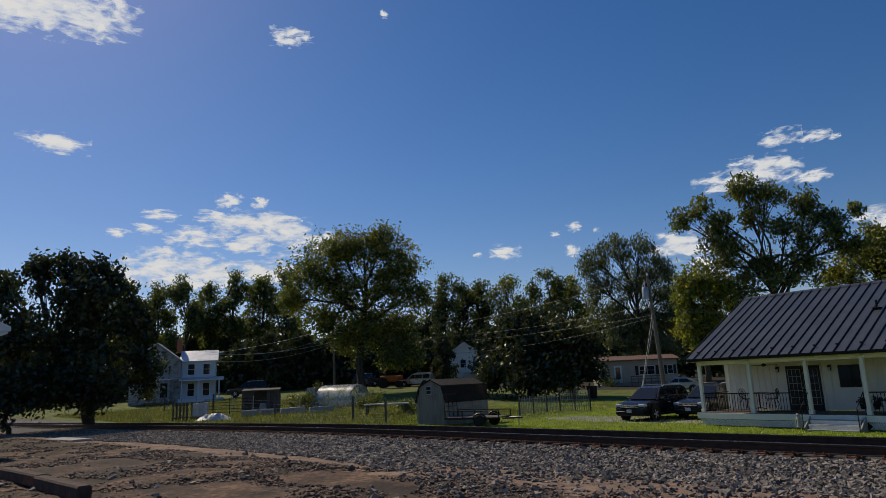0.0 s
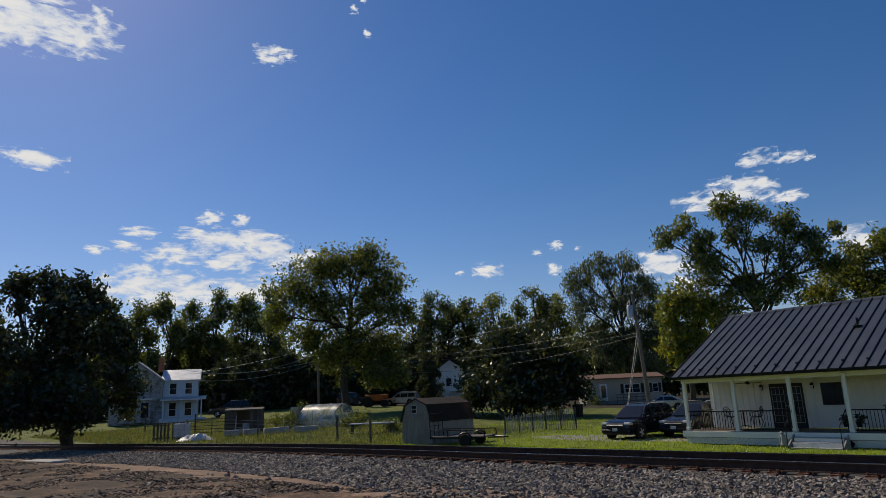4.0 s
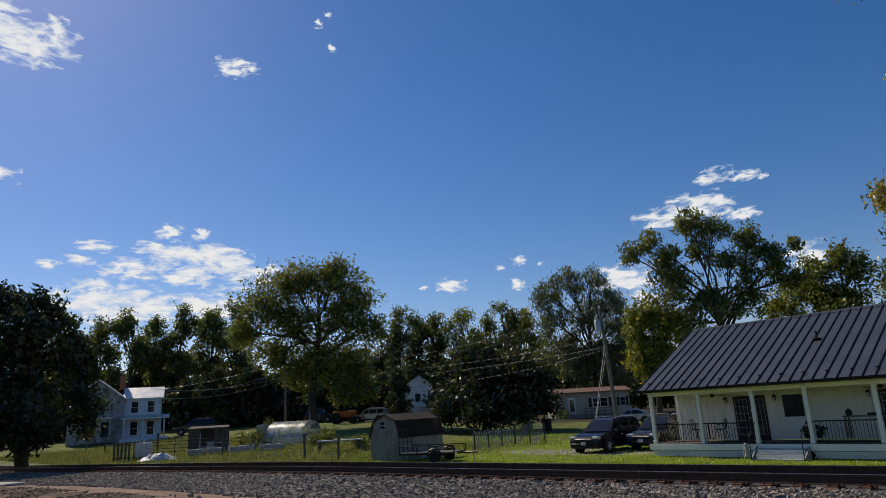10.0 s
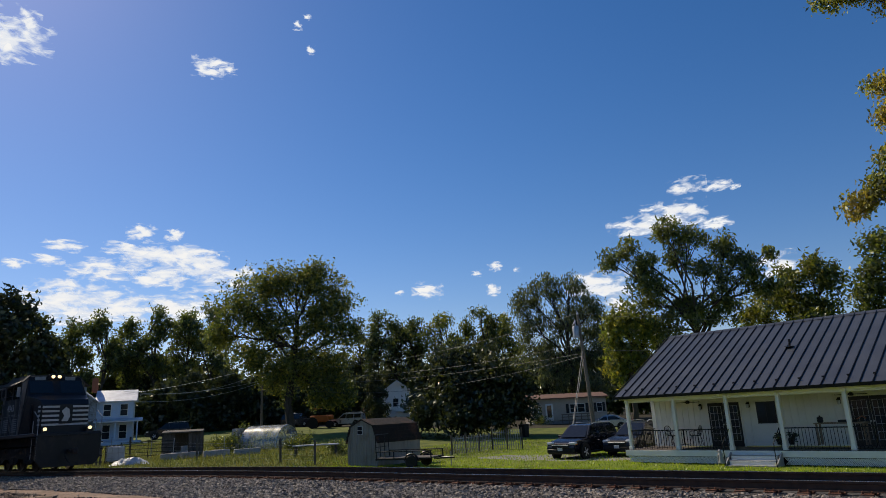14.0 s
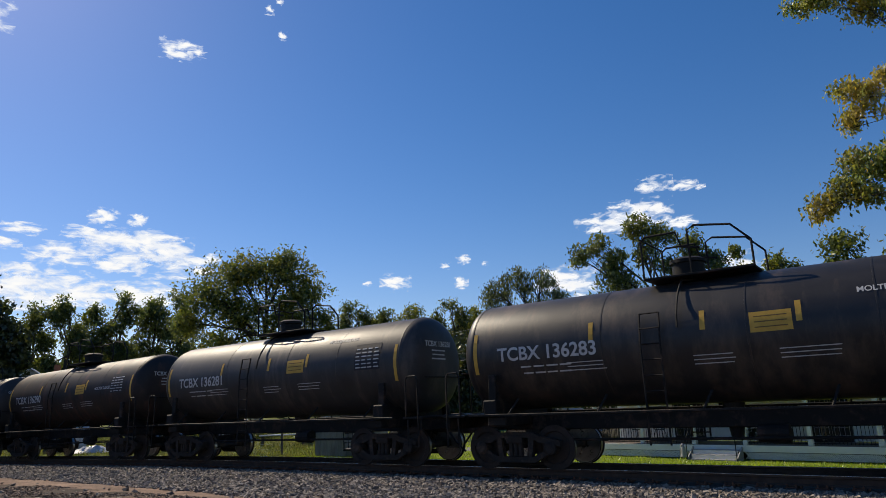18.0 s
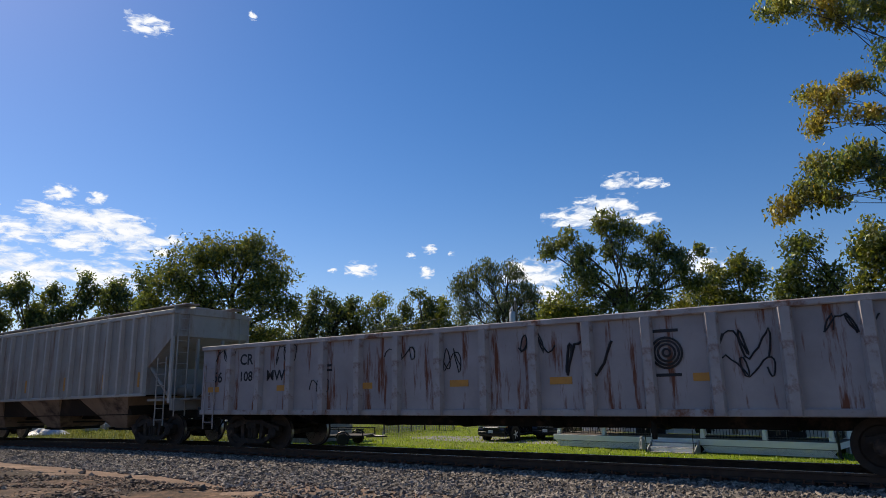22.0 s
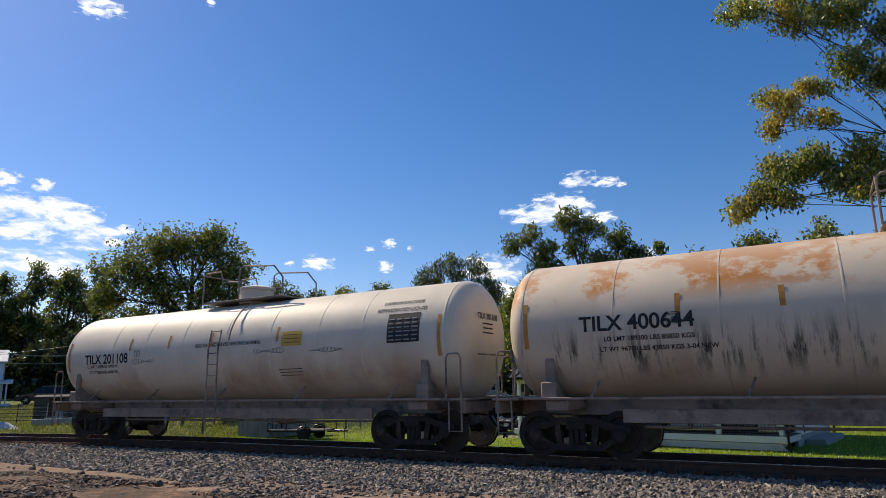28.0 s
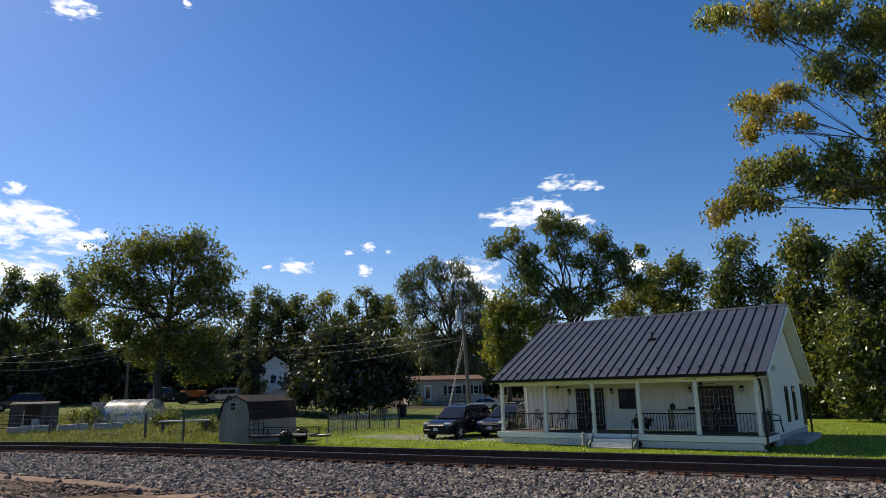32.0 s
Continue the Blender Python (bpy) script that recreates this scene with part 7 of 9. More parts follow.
    make_tree(-35.0, 64, [(-35.1, 4.2, 3.7, 1.4), (-37.4, 3.2, 2.2, 1.6), (-32.0, 2.9, 2.3, 1.5), (-35.0, 1.8, 4.4, 1.8), (-30.6, 1.0, 1.3, 1.3), (-38.7, 1.4, 1.1, 1.3), (-35.4, 0.5, 4.6, 1.1), (-33.0, 0.2, 2.4, 0.8), (-38.0, 0.3, 2.0, 0.8)], "leaf_dark", "round dark-leaved shade tree on the lawn", 34000, 0.46, 0.40, trunk_r=0.42, trunk_az=-35.2, seed=21, boughs=200, limb_r=0.2, bough=0.55)
    make_tree(-42.6, 97, [(-42.6, 5.0 - 0.7 * k, 0.22 + 0.24 * k, 0.5) for k in range(9)], "leaf_dark", "dark spruce tree beside the white house", 9000, 0.5, 0.2, name="spruce", trunk_r=0.2, droop=0.9, seed=22, boughs=80, bough=0.4, aspect=0.25, bare=True, per=12)
    # backlit row behind the yard: bearing, top, half width, leaf, how low the open crown reaches
    row = [(-42.3, 9.2, 1.3, "leaf_b"), (-40.6, 7.9, 1.2, "leaf_dark"), (-39.0, 8.6, 1.2, "leaf_b"), (-36.4, 9.0, 1.6, "leaf_yellow"), (-34.6, 8.0, 1.2, "leaf_b"), (-33.2, 9.2, 1.3, "leaf_a"), (-31.2, 8.6, 1.3, "leaf_yellow"), (-58.0, 9.3, 1.3, "leaf_b"), (-56.2, 9.7, 1.2, "leaf_b"), (-60.2, 9.6, 1.2, "leaf_b"), (-62.2, 8.6, 1.1, "leaf_b"), (-64.0, 9.2, 1.2, "leaf_b"), (-66.0, 8.4, 1.2, "leaf_b"), (-68.2, 8.7, 1.3, "leaf_b"), (-70.6, 8.2, 1.3, "leaf_b"), (-43.8, 7.2, 1.2, "leaf_dark"), (-18.2, 6.2, 2.5, "leaf_dark"), (-11.8, 6.4, 2.5, "leaf_b")]
    for k, (az, top, w, leaf) in enumerate(row):
        rr = random.Random(500 + k)
        lob = [(az + rr.uniform(-0.2, 0.2), top - 0.7, w * 0.45, 0.75)]
        for j in range(7):
            lob.append((az + rr.uniform(-0.95, 0.95) * w, top - 1.3 - 0.62 * j + rr.uniform(-0.3, 0.3), w * rr.uniform(0.45, 0.8), rr.uniform(0.6, 1.0)))
        make_tree(az, 116 + 6 * hash01("row", k), lob, leaf, "tall backlit tree in the row behind the yard", 4600, 0.56, 0.42, seed=30 + k, droop=0.9, boughs=70, bough=0.66, group="trees behind the yard", aspect=0.42, limb_r=0.15, trunk_r=0.22, per=11, twigs=7)
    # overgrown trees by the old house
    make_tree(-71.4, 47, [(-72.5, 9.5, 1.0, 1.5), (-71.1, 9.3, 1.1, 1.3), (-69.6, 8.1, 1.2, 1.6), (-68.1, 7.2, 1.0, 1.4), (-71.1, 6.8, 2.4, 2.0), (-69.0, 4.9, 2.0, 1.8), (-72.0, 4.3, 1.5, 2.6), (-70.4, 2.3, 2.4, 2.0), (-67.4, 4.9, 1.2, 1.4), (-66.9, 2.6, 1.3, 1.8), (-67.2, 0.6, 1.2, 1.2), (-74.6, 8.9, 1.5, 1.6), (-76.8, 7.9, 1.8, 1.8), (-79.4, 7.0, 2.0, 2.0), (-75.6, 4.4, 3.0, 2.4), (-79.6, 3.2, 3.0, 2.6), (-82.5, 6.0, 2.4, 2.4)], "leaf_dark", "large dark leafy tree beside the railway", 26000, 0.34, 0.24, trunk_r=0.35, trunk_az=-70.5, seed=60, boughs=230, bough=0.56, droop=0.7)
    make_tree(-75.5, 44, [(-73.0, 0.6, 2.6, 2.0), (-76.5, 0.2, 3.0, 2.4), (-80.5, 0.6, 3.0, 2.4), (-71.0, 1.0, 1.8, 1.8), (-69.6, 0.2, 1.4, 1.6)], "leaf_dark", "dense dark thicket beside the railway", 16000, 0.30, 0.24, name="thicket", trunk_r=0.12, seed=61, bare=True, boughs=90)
    # undergrowth that closes the woods behind the yard
    # its leaf_dark colour stands in for the shade below the crowns
    for k in range(42):
        az = -84 + 2.6 * k
        d = 124 + 12 * hash01("wood", k)
        top = 4.4 + 1.3 * hash01("wt", k)
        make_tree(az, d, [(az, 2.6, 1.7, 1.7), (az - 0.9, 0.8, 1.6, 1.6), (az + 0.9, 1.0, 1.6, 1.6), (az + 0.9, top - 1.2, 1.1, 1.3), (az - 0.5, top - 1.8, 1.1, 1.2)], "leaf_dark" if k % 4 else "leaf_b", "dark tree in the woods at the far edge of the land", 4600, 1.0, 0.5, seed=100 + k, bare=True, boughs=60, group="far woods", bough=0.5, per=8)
    thick = "dark tangled undergrowth at the edge of the woods"
    for k, (az, d, top) in enumerate(((-82, 100, 3.6), (-78, 102, 3.8), (-74, 104, 4.0), (-70.5, 104, 4.2), (-67.4, 103, 4.0), (-59.6, 101, 3.6), (-57.2, 98, 4.2), (-54.9, 99, 4.6), (-52.8, 101, 4.0), (-50.6, 103, 3.6), (-48.2, 103, 3.8), (-45.9, 104, 3.6), (-43.9, 108, 4.2), (-36.6, 112, 4.6), (-33.4, 108, 4.4), (-30.6, 106, 4.2))):
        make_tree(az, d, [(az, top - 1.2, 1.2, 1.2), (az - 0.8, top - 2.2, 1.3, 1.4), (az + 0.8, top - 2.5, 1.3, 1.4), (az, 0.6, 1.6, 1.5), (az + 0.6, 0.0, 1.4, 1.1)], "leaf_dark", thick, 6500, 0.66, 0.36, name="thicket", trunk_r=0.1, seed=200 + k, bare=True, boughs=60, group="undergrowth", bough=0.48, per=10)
    # near boughs
    lob = [(-0.7, 29.5, 2.0, 1.1), (2.4, 28.0, 2.3, 1.5), (6.4, 26.9, 2.5, 1.6), (9.8, 25.4, 2.5, 1.9), (1.3, 21.9, 1.3, 1.4), (0.7, 20.2, 1.1, 1.0), (3.6, 22.6, 1.2, 0.8), (6.2, 23.2, 1.6, 1.2), (8.5, 21.8, 1.7, 1.6), (3.6, 19.6, 1.4, 0.7), (-2.6, 14.3, 1.4, 1.1), (-1.0, 15.6, 1.3, 1.3), (0.8, 16.7, 1.7, 1.3), (2.8, 16.9, 1.9, 1.5), (0.6, 14.1, 1.3, 0.9), (4.8, 15.4, 2.0, 1.4), (6.6, 17.0, 1.7, 1.3), (6.2, 14.0, 1.6, 0.9), (8.8, 15.0, 1.9, 2.0), (9.4, 18.4, 1.4, 1.6), (13.3, 23.7, 3.1, 3.2), (12.6, 17.7, 2.9, 3.4), (11.3, 11.5, 3.0, 3.1), (14.6, 14.0, 3.3, 5.9)]
    make_tree(12, 22, lob, "leaf_near", "tall leafy tree with yellowing tips overhanging the track", 62000, 0.15, 0.12, trunk_r=0.3, limb_r=0.03, twigs=4, trunk_az=24, droop=1.5, seed=77, depth=1.0, boughs=420, bough=0.68, aspect=0.44, arch=0.1, per=15)


make_trees()

# ---- yard behind the track ----
def at(az, d, dz=0.0):
    x, y = spot(az, d)
    return x, y, ground_z(x, y) + dz


def facing(az, off=0.0):
    """Turn that brings a thing's front (-y) towards the camera's stand."""
    return -az + TURN + off


def make_shed():
    x0, x1, y0, y1 = -28.0, -25.65, 12.4, 16.1
    t = thing("garden_shed", (*yard((x0 + x1) / 2, (y0 + y1) / 2), ground_z(*yard(-27, 13))), "grey ribbed-metal garden shed with a dark shingled gambrel roof", "shed", turn=TURN)
    w, l = (x1 - x0) / 2, (y1 - y0) / 2
    o = [(-w, 0.02), (w, 0.02), (w, 1.36), (w - 0.32, 2.22), (0, 2.56), (-w + 0.32, 2.22), (-w, 1.36)]
    part("end_wall", S().prism(o, -l, -l + 0.05, "y"), M["shed_metal"], t, "ribbed grey metal end wall")
    part("end_wall", S().prism(o, l - 0.05, l, "y"), M["shed_metal"], t)
    for k in (-1, 1):
        part("side_wall", S().box((k * (w - 0.025), 0, 0.69), (0.05, 2 * l - 0.1, 1.34)), M["shed_metal"], t)
    x = -w + 0.12
    while x < w - 0.05:
        a = abs(x)
        zt = 1.36 + (w - a) / 0.32 * 0.86 if a > w - 0.32 else 2.22 + (w - 0.32 - a) / (w - 0.32) * 0.34
        part("rib", S().box((x, -l - 0.012, zt / 2), (0.075, 0.06, zt - 0.06), 0.02), M["shed_metal"], t)
        x += 0.19
    for k in range(12):
        part("rib", S().box((w + 0.008, -l + 0.25 + 0.29 * k, 0.68), (0.02, 0.04, 1.3), 0.006), M["shed_metal"], t)
    for k in (-1, 1):
        lo = [(k * (w + 0.07), 1.26), (k * (w - 0.29), 2.24), (k * (w - 0.32), 2.16), (k * (w + 0.01), 1.26)]
        up = [(k * (w - 0.30), 2.24), (0, 2.60), (0, 2.54), (k * (w - 0.30), 2.17)]
        for nm, oo in (("lower_roof", lo), ("upper_roof", up)):
            r = part(nm, S().prism(oo, -l - 0.1, l + 0.1, "y"), M["shingle"], t, "worn dark brown shingles")
        for i in range(5):
            f = (i + 0.5) / 5
            p = Vector((k * (w + 0.075), 1.26)).lerp(Vector((k * (w - 0.285), 2.24)), f)
            part("shingle_course", S().box((p.x, 0, p.y), (0.035, 2 * l + 0.2, 0.19), 0.006, None), M["shingle"], r)
    wd = part("window", S().box((-0.15, -l - 0.02, 1.98), (0.42, 0.04, 0.5), 0.01), M["plate_pale"], t, "small high window")
    for i, z in enumerate((1.87, 2.09)):
        part("pane", S().box((-0.15, -l - 0.045, z), (0.34, 0.012, 0.18)), M["glass"], wd)


make_shed()


def make_trailer():
    t = thing("utility_trailer", (*yard(-23.6, 12.65), ground_z(*yard(-23.6, 12.6))), "black open utility trailer with a raised mesh ramp", "trailer", turn=14 + TURN)
    part("bed", S().box((0, 0, 0.52), (3.2, 1.5, 0.06), 0.01), M["post_wood"], t)
    fr = S()
    for y in (-0.78, 0.78):
        fr.box((0, y, 0.48), (3.3, 0.06, 0.10), 0.01).box((0, y, 0.86), (3.3, 0.05, 0.05), 0.008)
        for x in (-1.6, -0.55, 0.55, 1.6):
            fr.box((x, y, 0.66), (0.05, 0.05, 0.40), 0.006)
    part("frame", fr, M["black_metal"], t)
    gate = part("ramp", S().tube([(-1.62, -0.75, 0.5), (-1.66, -0.75, 1.75), (-1.66, 0.75, 1.75), (-1.62, 0.75, 0.5)], 0.025, 6), M["black_metal"], t, "raised ramp of metal bars")
    for y in (-0.25, 0.25):
        part("ramp_bar", S().tube([(-1.62, y, 0.5), (-1.66, y, 1.75)], 0.022, 6), M["black_metal"], gate)
    part("ramp_bar", S().tube([(-1.64, -0.75, 1.1), (-1.64, 0.75, 1.1)], 0.018, 6), M["black_metal"], gate)
    part("axle", S().tube([(0.55, -0.95, 0.33), (0.55, 0.95, 0.33)], 0.03, 8), M["black_metal"], t)
    for y in (-0.95, 0.95):
        w = part("wheel", S().lathe([(0.16, -0.09), (0.30, -0.10), (0.33, -0.06), (0.33, 0.06), (0.30, 0.10), (0.16, 0.09)], 20, pose(0.55, y, 0.33, 90)), M["tyre"], t, smooth=True)
        part("rim", S().lathe([(0.0, -0.05), (0.17, -0.07), (0.17, 0.07), (0.0, 0.05)], 16, pose(0.55, y, 0.33, 90)), M["plate_pale"], w)
        part("fender", S().tube([(0.55 + 0.42 * math.cos(a), y, 0.33 + 0.40 * math.sin(a)) for a in np.linspace(0.2, 2.94, 8)], 0.05, 6), M["black_metal"], t)
    part("drawbar", S().tube([(1.65, -0.5, 0.46), (2.6, 0, 0.45)], 0.04, 6).tube([(1.65, 0.5, 0.46), (2.6, 0, 0.45)], 0.04, 6), M["black_metal"], t)
    part("jack", S().tube([(2.4, 0.0, 0.0), (2.4, 0.0, 0.75)], 0.03, 8), M["galv"], t)


make_trailer()


def make_vehicle(name, x, y, turn, paint, label, suv=True, category="car", lights=True):
    """A car facing local +x: body, cabin, glass, wheels, lamps, bumpers, mirrors."""
    t = thing(name, (x, y, ground_z(x, y)), label, category, turn=turn)
    L, W, H = (4.9, 1.95, 1.78) if suv else (4.6, 1.80, 1.46)
    hl, hw = L / 2, W / 2
    belt = 1.06 if suv else 0.92
    hood = 1.08 if suv else 0.90
    low = [(-hl, 0.42), (-hl + 0.03, 0.75), (-hl + 0.08, belt), (hl * 0.36, belt), (hl * 0.46, hood), (hl - 0.32, hood - 0.13), (hl - 0.05, hood - 0.32), (hl, 0.55), (hl - 0.08, 0.28), (-hl + 0.1, 0.28)]
    g = S()
    n = len(low)
    vs = [(px, s * hw * (1.0 - (0.04 if pz > 0.9 else 0) - (0.07 if abs(px) > hl * 0.85 else 0)), pz) for s in (-1, 1) for px, pz in low]
    g.add(vs, [tuple(range(n - 1, -1, -1)), tuple(range(n, 2 * n))] + [(i, (i + 1) % n, n + (i + 1) % n, n + i) for i in range(n)])
    body = part("body", g, M[paint], t)
    bm = bmesh.new()
    bm.from_mesh(body.data)
    bmesh.ops.bevel(bm, geom=list(bm.edges), offset=0.045, segments=2, affect="EDGES", clamp_overlap=True)
    bm.to_mesh(body.data)
    bm.free()
    body.data.shade_smooth()
    body.data.set_sharp_from_angle(angle=radians(50))
    if suv:
        cab = [(-hl + 0.12, belt - 0.02), (-hl + 0.28, H - 0.12), (-hl + 0.6, H), (hl * 0.02, H), (hl * 0.14, H - 0.06), (hl * 0.47, belt - 0.0)]
    else:
        cab = [(-hl + 0.55, belt - 0.02), (-hl * 0.35, H - 0.06), (-hl * 0.15, H), (hl * 0.08, H - 0.02), (hl * 0.46, belt)]
    m = len(cab)
    top_in = 0.24
    cv = [(px, s * (hw - 0.07 - top_in * max(0, (pz - belt) / (H - belt))), pz) for s in (-1, 1) for px, pz in cab]
    cg = S().add(cv, [tuple(range(m - 1, -1, -1)), tuple(range(m, 2 * m))] + [(i, (i + 1) % m, m + (i + 1) % m, m + i) for i in range(m)])
    cabin = part("cabin", cg, M[paint], t)
    def pane(pts, nm):
        part(nm, S().add(pts + [(a * 0.985, b * 0.985, c - 0.01) for a, b, c in pts], [tuple(range(len(pts)))] + [(i, (i + 1) % len(pts), len(pts) + (i + 1) % len(pts), len(pts) + i) for i in range(len(pts))]), M["glass_car"], cabin)
    def side_y(pz):
        return hw - 0.07 - top_in * max(0, (pz - belt) / (H - belt)) + 0.012
    a, b = (cab[-2], cab[-1])
    pane([(a[0] + 0.03, s * (side_y(a[1]) - 0.12), a[1] - 0.02) for s in (-1, 1)] + [(b[0] + 0.0, s * (side_y(b[1]) - 0.10), b[1] + 0.06) for s in (1, -1)], "windscreen")
    zs = (belt + 0.07, H - 0.16)
    fx0, fx1 = (hl * 0.34, hl * 0.13) if suv else (hl * 0.33, hl * 0.10)
    spans = [((-0.02 if suv else 0.0), fx0, fx1), (-hl * 0.44, -0.10, -0.10), (-hl + 0.38, -hl * 0.48, -hl * 0.48)] if suv else [(-0.05, fx0, fx1), (-hl * 0.58, -0.12, -0.12)]
    for s in (-1, 1):
        for x0, x1b, x1t in spans:
            xa = x0 if suv or x0 > -1 else x0
            lift = 0.0 if (suv or x0 > -1) else 0.55
            pane([(xa, s * side_y(zs[0]), zs[0]), (x1b, s * side_y(zs[0]), zs[0]), (x1t, s * side_y(zs[1]), zs[1]), (xa + lift, s * side_y(zs[1]), zs[1])], "side_window")
        mr = part("mirror", S().box((hl * 0.33, s * (hw + 0.10), belt + 0.08), (0.12, 0.22, 0.15), 0.04), M[paint], t)
        part("door_handle", S().box((0.05, s * (hw + 0.005), belt - 0.14), (0.18, 0.03, 0.03), 0.008), M["alloy"], body)
        part("headlight", S().box((hl - 0.20, s * (hw - 0.26), hood - 0.24), (0.30, 0.42, 0.16), 0.05), M["lamp_clear"], body)
        if lights:
            part("turn_lamp", S().box((hl - 0.22, s * (hw - 0.10), hood - 0.27), (0.22, 0.10, 0.10), 0.03), M["lamp_amber"], body)
        part("tail_lamp", S().box((-hl + 0.06, s * (hw - 0.14), belt - 0.12), (0.14, 0.2, 0.3), 0.04), M["red_wood"], body)
        part("sill", S().box((0, s * (hw - 0.02), 0.34), (L * 0.55, 0.08, 0.12), 0.02), M["black_metal"], body)
    part("grille", S().box((hl - 0.035, 0, hood - 0.36), (0.08, 1.1, 0.24), 0.02), M["black_metal"], body)
    part("grille_bar", S().box((hl + 0.01, 0, hood - 0.32), (0.03, 1.06, 0.04), 0.008), M["alloy"], body)
    part("front_bumper", S().box((hl - 0.06, 0, 0.46), (0.18, W * 0.9, 0.22), 0.05), M["black_metal"], body)
    part("number_plate", S().box((hl + 0.035, 0, 0.55), (0.02, 0.31, 0.16), 0.004), M["plate_pale"], body)
    part("rear_bumper", S().box((-hl + 0.04, 0, 0.48), (0.16, W * 0.9, 0.24), 0.05), M["black_metal"], body)
    if suv:
        for s in (-1, 1):
            part("roof_rail", S().tube([(-hl + 0.5, s * 0.66, H - 0.0), (-hl + 0.7, s * 0.66, H + 0.06), (-0.1, s * 0.66, H + 0.06), (0.1, s * 0.66, H - 0.02)], 0.02, 6), M["alloy"], cabin)
    r = 0.37 if suv else 0.32
    for x_, s in ((hl * 0.60, -1), (hl * 0.60, 1), (-hl * 0.58, -1), (-hl * 0.58, 1)):
        part("wheel_arch", S().lathe([(r + 0.09, -0.06), (r + 0.09, 0.02), (0.1, 0.02)], 22, pose(x_, s * (hw - 0.03), r + 0.01, 90)), M["black_metal"], body)
        w = part("wheel", S().lathe([(r * 0.62, -0.11), (r * 0.92, -0.12), (r, -0.08), (r, 0.08), (r * 0.92, 0.12), (r * 0.62, 0.11)], 24, pose(x_, s * (hw - 0.08), r, 90)), M["tyre"], t, smooth=True)
        rim = S().lathe([(r * 0.66, -0.10), (r * 0.66, 0.10), (r * 0.60, 0.10), (r * 0.60, -0.10)], 20, pose(x_, s * (hw - 0.08), r, 90))
        for k in range(5):
            rim.box((r * 0.33, 0, 0), (r * 0.60, 0.075, 0.05), 0.01, pose(x_, s * (hw + 0.022), r, 90) @ pose(0, 0, 0, 0, 0, 72 * k))
        rim.lathe([(0.0, -0.03), (0.07, -0.03), (0.07, 0.03), (0.0, 0.03)], 10, pose(x_, s * hw, r, 90))
        part("rim", rim, M["alloy"], w)
    return t


make_vehicle("suv", *yard(-16.95, 20.2), -97 + TURN, "car_dark", "dark blue-black suv parked nose out on gravel", True)
make_vehicle("crossover", *yard(-14.35, 21.9), -99 + TURN, "car_grey", "dark grey crossover car parked beside the house", True, lights=False)
sx, sy, _ = at(-23.3, 68)
make_vehicle("sedan", sx, sy, -160, "car_silver", "silver sedan parked by the mobile home", False, lights=False)
for az, d, paint, nm, lb, tn in ((-45.0, 92, "car_silver", "pickup_truck", "pale silver pickup truck parked under the trees", -150), (-59.0, 86, "car_grey", "jeep", "dark off-road vehicle parked by the old house", -120), (-49.0, 97, "car_grey", "parked_car", "dark car parked under the trees", 20)):
    px_, py_, _ = at(az, d)
    make_vehicle(nm, px_, py_, tn, paint, lb, True, lights=False)


def make_tractor():
    t = thing("farm_machine", at(-47.3, 90), "orange farm machine parked under the trees", "machine", turn=40)
    part("body", S().box((0, 0, 1.2), (2.4, 1.2, 0.9), 0.15), M["orange"], t)
    part("hood", S().box((1.2, 0, 1.35), (1.2, 0.8, 0.6), 0.12), M["orange"], t)
    part("canopy", S().box((-0.5, 0, 2.5), (1.5, 1.4, 0.1), 0.03), M["orange"], t)
    for a, b in ((-1.1, -0.6), (0.1, -0.6), (-1.1, 0.6), (0.1, 0.6)):
        part("canopy_post", S().tube([(a, b, 1.6), (a, b, 2.5)], 0.03, 6), M["black_metal"], t)
    for x, r in ((-0.8, 0.7), (1.3, 0.45)):
        for y in (-0.75, 0.75):
            part("wheel", S().lathe([(0.2, -0.14), (r, -0.14), (r, 0.14), (0.2, 0.14)], 18, pose(x, y, r, 90)), M["tyre"], t)


make_tractor()


def window_unit(parent, x, y, z, w, h, shutters=False, frame="white_paint"):
    """Window on a wall that faces local -y."""
    f = part("window", S().box((x, y - 0.02, z), (w + 0.14, 0.06, h + 0.14), 0.01), M[frame], parent)
    for k in (-1, 1):
        part("pane", S().box((x, y - 0.055, z + k * h * 0.25), (w, 0.02, h * 0.47)), M["glass"], f)
    if shutters:
        for k in (-1, 1):
            part("shutter", S().box((x + k * (w / 2 + 0.26), y - 0.02, z), (0.34, 0.05, h + 0.1), 0.01), M["dark_door"], f)


